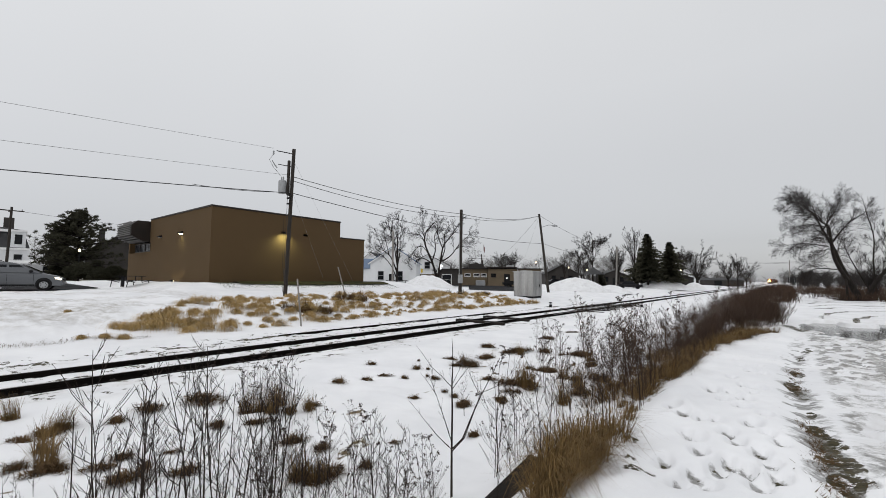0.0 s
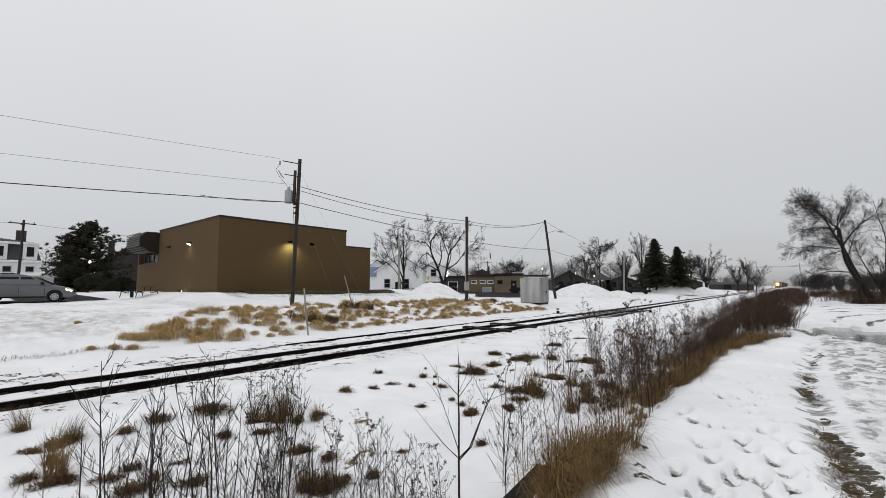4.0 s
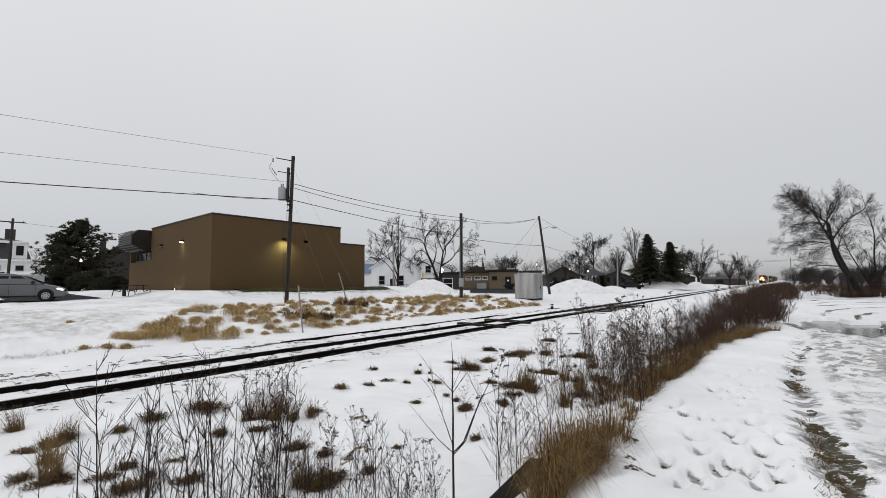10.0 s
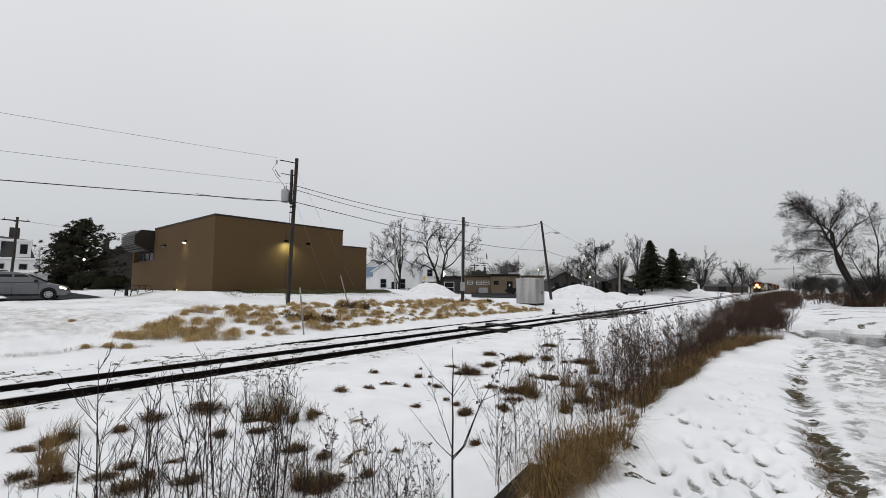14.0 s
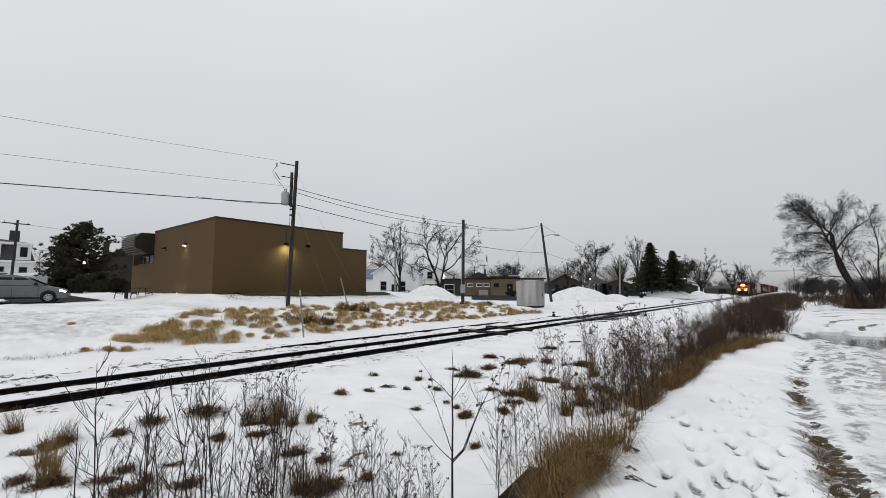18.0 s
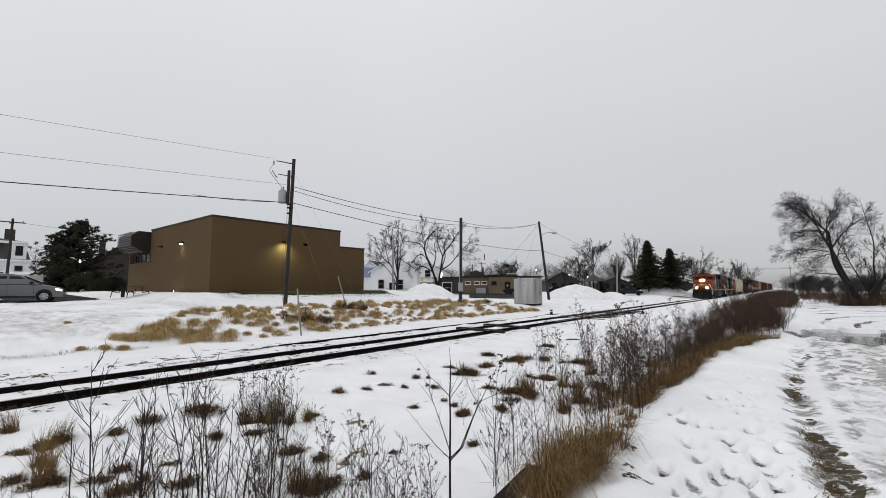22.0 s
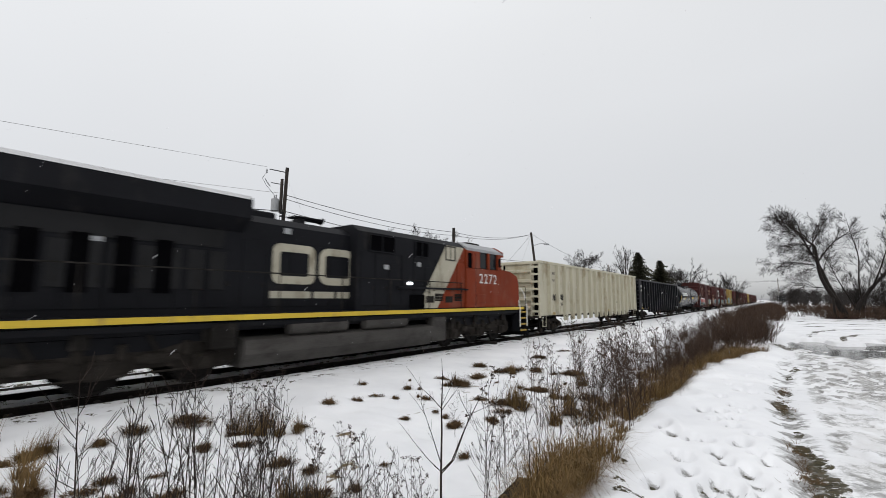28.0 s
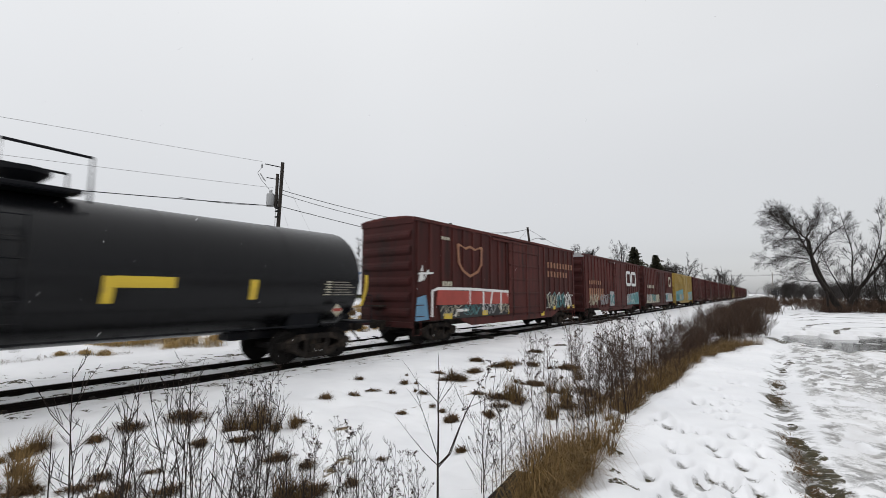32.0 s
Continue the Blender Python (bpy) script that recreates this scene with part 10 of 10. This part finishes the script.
for k in range(150):
    y = rd.uniform(7.2, 16.5)
    x = lane_edge(y) - 0.15 - rd.random() ** 1.5 * (0.5 + 0.08 * y)
    z = g1(x, y)
    big = rd.uniform(0.6, 1.2)
    for j in range(85):
        a, q = rd.uniform(0, math.tau), math.sqrt(rd.random())
        r = 0.2 * big * q
        blade(g, (x + r * math.cos(a), y + r * math.sin(a), z - 0.03), a + rd.gauss(0, 0.7), rd.uniform(0.12, 0.42) * big, rd.uniform(0.05, 0.8), rd.uniform(0.004, 0.009), rd.uniform(0.4, 1.6))
solid("weed_undergrowth", g, BROWNGRASS, "matted brown dead grass at the foot of the weeds", kind="stuff")

# lone sapling with forked twigs; its x axis runs across the view
sap = thing("sapling", "thin leafless sapling with forked twigs", "sapling", pose(9.34, 3.29, 0, 0, 0, 39))
rd = random.Random(52)
part("stem", Geo().tube([(0, 0, g1(9.34, 3.29) - 0.1), (0, 0, 0.43), (0.005, 0.01, 0.8), (0.0, 0.0, 1.01), (0.01, 0.02, 1.25), (0.0, 0.03, 1.46)], [0.012, 0.010, 0.0085, 0.007, 0.005, 0.0015], 6), WEED, sap)
for line, r in (([(0, 0, 0.43), (0.1, -0.03, 0.54), (0.2, -0.05, 0.79), (0.27, -0.08, 0.95), (0.37, -0.1, 1.15), (0.44, -0.12, 1.3)], 0.0075), ([(0, 0, 0.41), (0.12, 0.04, 0.52), (0.23, 0.08, 0.79), (0.28, 0.1, 0.92), (0.42, 0.14, 0.97), (0.56, 0.16, 1.02)], 0.006),
                ([(0.27, -0.08, 0.93), (0.2, -0.1, 1.06), (0.14, -0.12, 1.2)], 0.0032), ([(0, 0, 0.43), (-0.14, 0.03, 0.55), (-0.26, 0.06, 0.68), (-0.37, 0.08, 0.81)], 0.0045),
                ([(0, 0, 0.5), (-0.08, -0.04, 0.75), (-0.15, -0.08, 0.96), (-0.26, -0.1, 1.12)], 0.005), ([(-0.15, -0.08, 0.95), (-0.19, -0.1, 1.08), (-0.18, -0.1, 1.2)], 0.003),
                ([(0, 0, 1.0), (-0.1, 0.03, 1.1), (-0.2, 0.06, 1.18), (-0.29, 0.08, 1.31)], 0.0042), ([(0, 0, 0.98), (0.08, 0.03, 1.08), (0.19, 0.05, 1.22)], 0.004), ([(0, 0, 1.02), (0.05, -0.05, 1.14), (0.1, -0.08, 1.25)], 0.003)):
    n = len(line)
    g = Geo().tube(line, [max(0.0012, r * (1 - 0.8 * k / (n - 1))) for k in range(n)], 5, False)
    for k in range(5):
        i = rd.randrange(n - 1)
        p, q = Vector(line[i]), Vector(line[i + 1])
        w = p.lerp(q, rd.random())
        d = (q - p).normalized()
        g.tube([w, w + (d + Vector((rd.uniform(-0.7, 0.7), rd.uniform(-0.7, 0.7), 0.3))).normalized() * rd.uniform(0.05, 0.16)], [0.0017, 0.0008], 3, False)
    part("twig", g, WEED, sap)
beam = thing("old_timber", "dark weathered timber half buried at the lane's edge", "timber", pose(9.9, 3.45, 0.12, 0, -3, 94))
part("beam", Geo().box(-1.0, 0.6, -0.11, 0.11, -0.2, 0.12, 0.02), TIE, beam)


def shrub_geo(rd, h, n, w):
    g = Geo()
    for k in range(n):
        az, ln = rd.uniform(0, math.tau), h * rd.uniform(0.55, 1.05)
        d = Vector((math.cos(az) * w * rd.random(), math.sin(az) * w * rd.random(), 1)).normalized()
        b = Vector((rd.uniform(-0.25, 0.25), rd.uniform(-0.25, 0.25), -0.04))
        pts = [b, b + d * ln * 0.4 + Vector((rd.uniform(-0.05, 0.05), rd.uniform(-0.05, 0.05), 0)), b + d * ln * 0.75, b + d * ln + Vector((rd.uniform(-0.1, 0.1), rd.uniform(-0.1, 0.1), 0.0))]
        g.tube(pts, [0.007, 0.005, 0.0035, 0.0012], 3, False)
        for j in range(10):
            t = rd.uniform(0.25, 0.95)
            p = pts[0].lerp(pts[3], t)
            a2 = rd.uniform(0, math.tau)
            l2 = ln * rd.uniform(0.12, 0.3)
            e = p + Vector((math.cos(a2) * 0.7, math.sin(a2) * 0.7, 0.7)) * l2
            g.tube([p, e], [0.003, 0.001], 3, False)
            for q in range(2):
                p2 = p.lerp(e, rd.uniform(0.3, 0.9))
                g.tube([p2, p2 + Vector((rd.uniform(-0.6, 0.6), rd.uniform(-0.6, 0.6), rd.uniform(0.2, 0.8))) * l2 * 0.5], [0.0018, 0.0008], 3, False)
    return g


rd = random.Random(55)
SHRUBS = [shrub_geo(rd, 1.0, n, w).mesh("brush") for n, w in ((20, 0.8), (26, 0.9), (18, 0.7), (30, 1.0))]
for me in SHRUBS:
    me.materials.append(SHRUB)
spots = []
for k in range(64):
    y = 7.0 + 12 * rd.random()
    spots.append((rd.uniform(8.9, 10.35) + max(0, y - 12) * 0.05, y, rd.uniform(0.3, 0.95)))
spots = [p for p in spots if p[1] > 11.5 and float(fbm(np.array(p[0] * 0.9), np.array(p[1] * 0.55), 95)) > 0.48]
for k in range(40):
    y = 20 + 40 * rd.random()
    spots.append((rd.uniform(7.2, 10.2), y, rd.uniform(0.35, 1.2)))
for k in range(34):
    y = 16.0 + 8.0 * rd.random() ** 1.2
    spots.append((rd.uniform(9.3, 11.55), y + 1.3, rd.choice((0.6, 0.9, 1.2, 1.6)) * rd.uniform(0.8, 1.15) * (0.75 + 0.5 * float(vnoise(np.array(y * 0.9), np.array(2.0), 91)))))
for i, (x, y, s) in enumerate(spots):
    solid("brush_shrub", SHRUBS[i % 4], SHRUB, "leafless reddish-brown brush beside the lane", "shrub", pose(x, y, g1(x, y), 0, 0, 61 * i) @ Matrix.Scale(s, 4), "brush along the lane")
g = Geo()
rd = random.Random(57)
for k in range(1000):
    x, y = (rd.uniform(8, 12.5), rd.uniform(40, 130)) if k < 230 else (rd.uniform(13.5, 50), rd.uniform(56, 120)) if k < 820 else (rd.uniform(15.2, 30), rd.uniform(51.5, 60))
    z, h = g1(x, y), rd.uniform(0.5, 1.4) if k < 230 else rd.uniform(0.35, 1.25)
    for j in range(16):
        a, w = rd.uniform(0, math.tau), rd.uniform(0.15, 0.5)
        p, q = Vector((x + rd.uniform(-0.5, 0.5), y, z)), Vector((math.cos(a) * h * w, math.sin(a) * h * w, h * rd.uniform(0.5, 1)))
        g.tube([p, p + q * 0.6 + Vector((rd.uniform(-0.1, 0.1), 0, 0.05)), p + q], [0.014, 0.01, 0.005], 3, False)
        for u in range(3):
            b = p + q * rd.uniform(0.35, 0.9)
            g.tube([b, b + Vector((rd.uniform(-0.3, 0.3), rd.uniform(-0.3, 0.3), rd.uniform(0.1, 0.4))) * h], [0.008, 0.004], 3, False)
solid("far_brush", g, SHRUB, "low reddish brush along the track and lane far off", kind="stuff")

# ---- falling snow ----
rd = random.Random(61)
flakes = Geo()
for k in range(3800):
    d = 1.2 + 11 * rd.random() ** 0.7
    a = radians(rd.uniform(-6, 88))
    x, y, z = 11.85 - d * math.sin(a), d * math.cos(a) + rd.uniform(14, 34), rd.uniform(-42, -10)
    e = rd.uniform(0.0032, 0.0068)
    flakes.add([(x - e, y, z), (x + e, y, z), (x, y - e, z), (x, y + e, z), (x, y, z - e), (x, y, z + e)], [(0, 2, 5), (2, 1, 5), (1, 3, 5), (3, 0, 5), (2, 0, 4), (1, 2, 4), (3, 1, 4), (0, 3, 4)])
snowfall = solid("falling_snow", flakes, FLAKE, "sparse wet snowflakes falling slantwise", kind="stuff")

# ---- what moves ----
# metres of the first gondola's leading edge along the track, time by time
RUN = ((0, 556.0), (6, 441.0), (13, 307.0), (19, 193.0), (23, 116.5), (25.5, 68.4), (28, 22.5), (30, -15.1), (32, -52.75))


def motions():
    for car, offset, turn in consist:
        walk(car, [(t, pose(0, y + offset, 0, 0, 0, turn)) for t, y in RUN])
    # wheels turn once the train is near enough to see them
    for w, a, r in spinning:
        rows = [(0, pose(0, a, r))]
        t, ang = 24.5, 0.0
        while t < 32.0:
            rows.append((t, pose(0, a, r, ang)))
            t += 1 / 30
            ang += math.degrees(19.0 / 30 / r) * (1 if w.parent.parent is not loco_b else -1)
        rows.append((32.0, pose(0, a, r, ang)))
        walk(w, rows)

    # wet snow begins to fall late, blown along the track
    walk(snowfall, [(0, pose(0, 0, 62)), (20, pose(0, 0, 62)), (22, pose(0, 0, 57)), (27, pose(0, -16.0, 41.0)), (32, pose(0, -32.0, 25.0))])


motions()
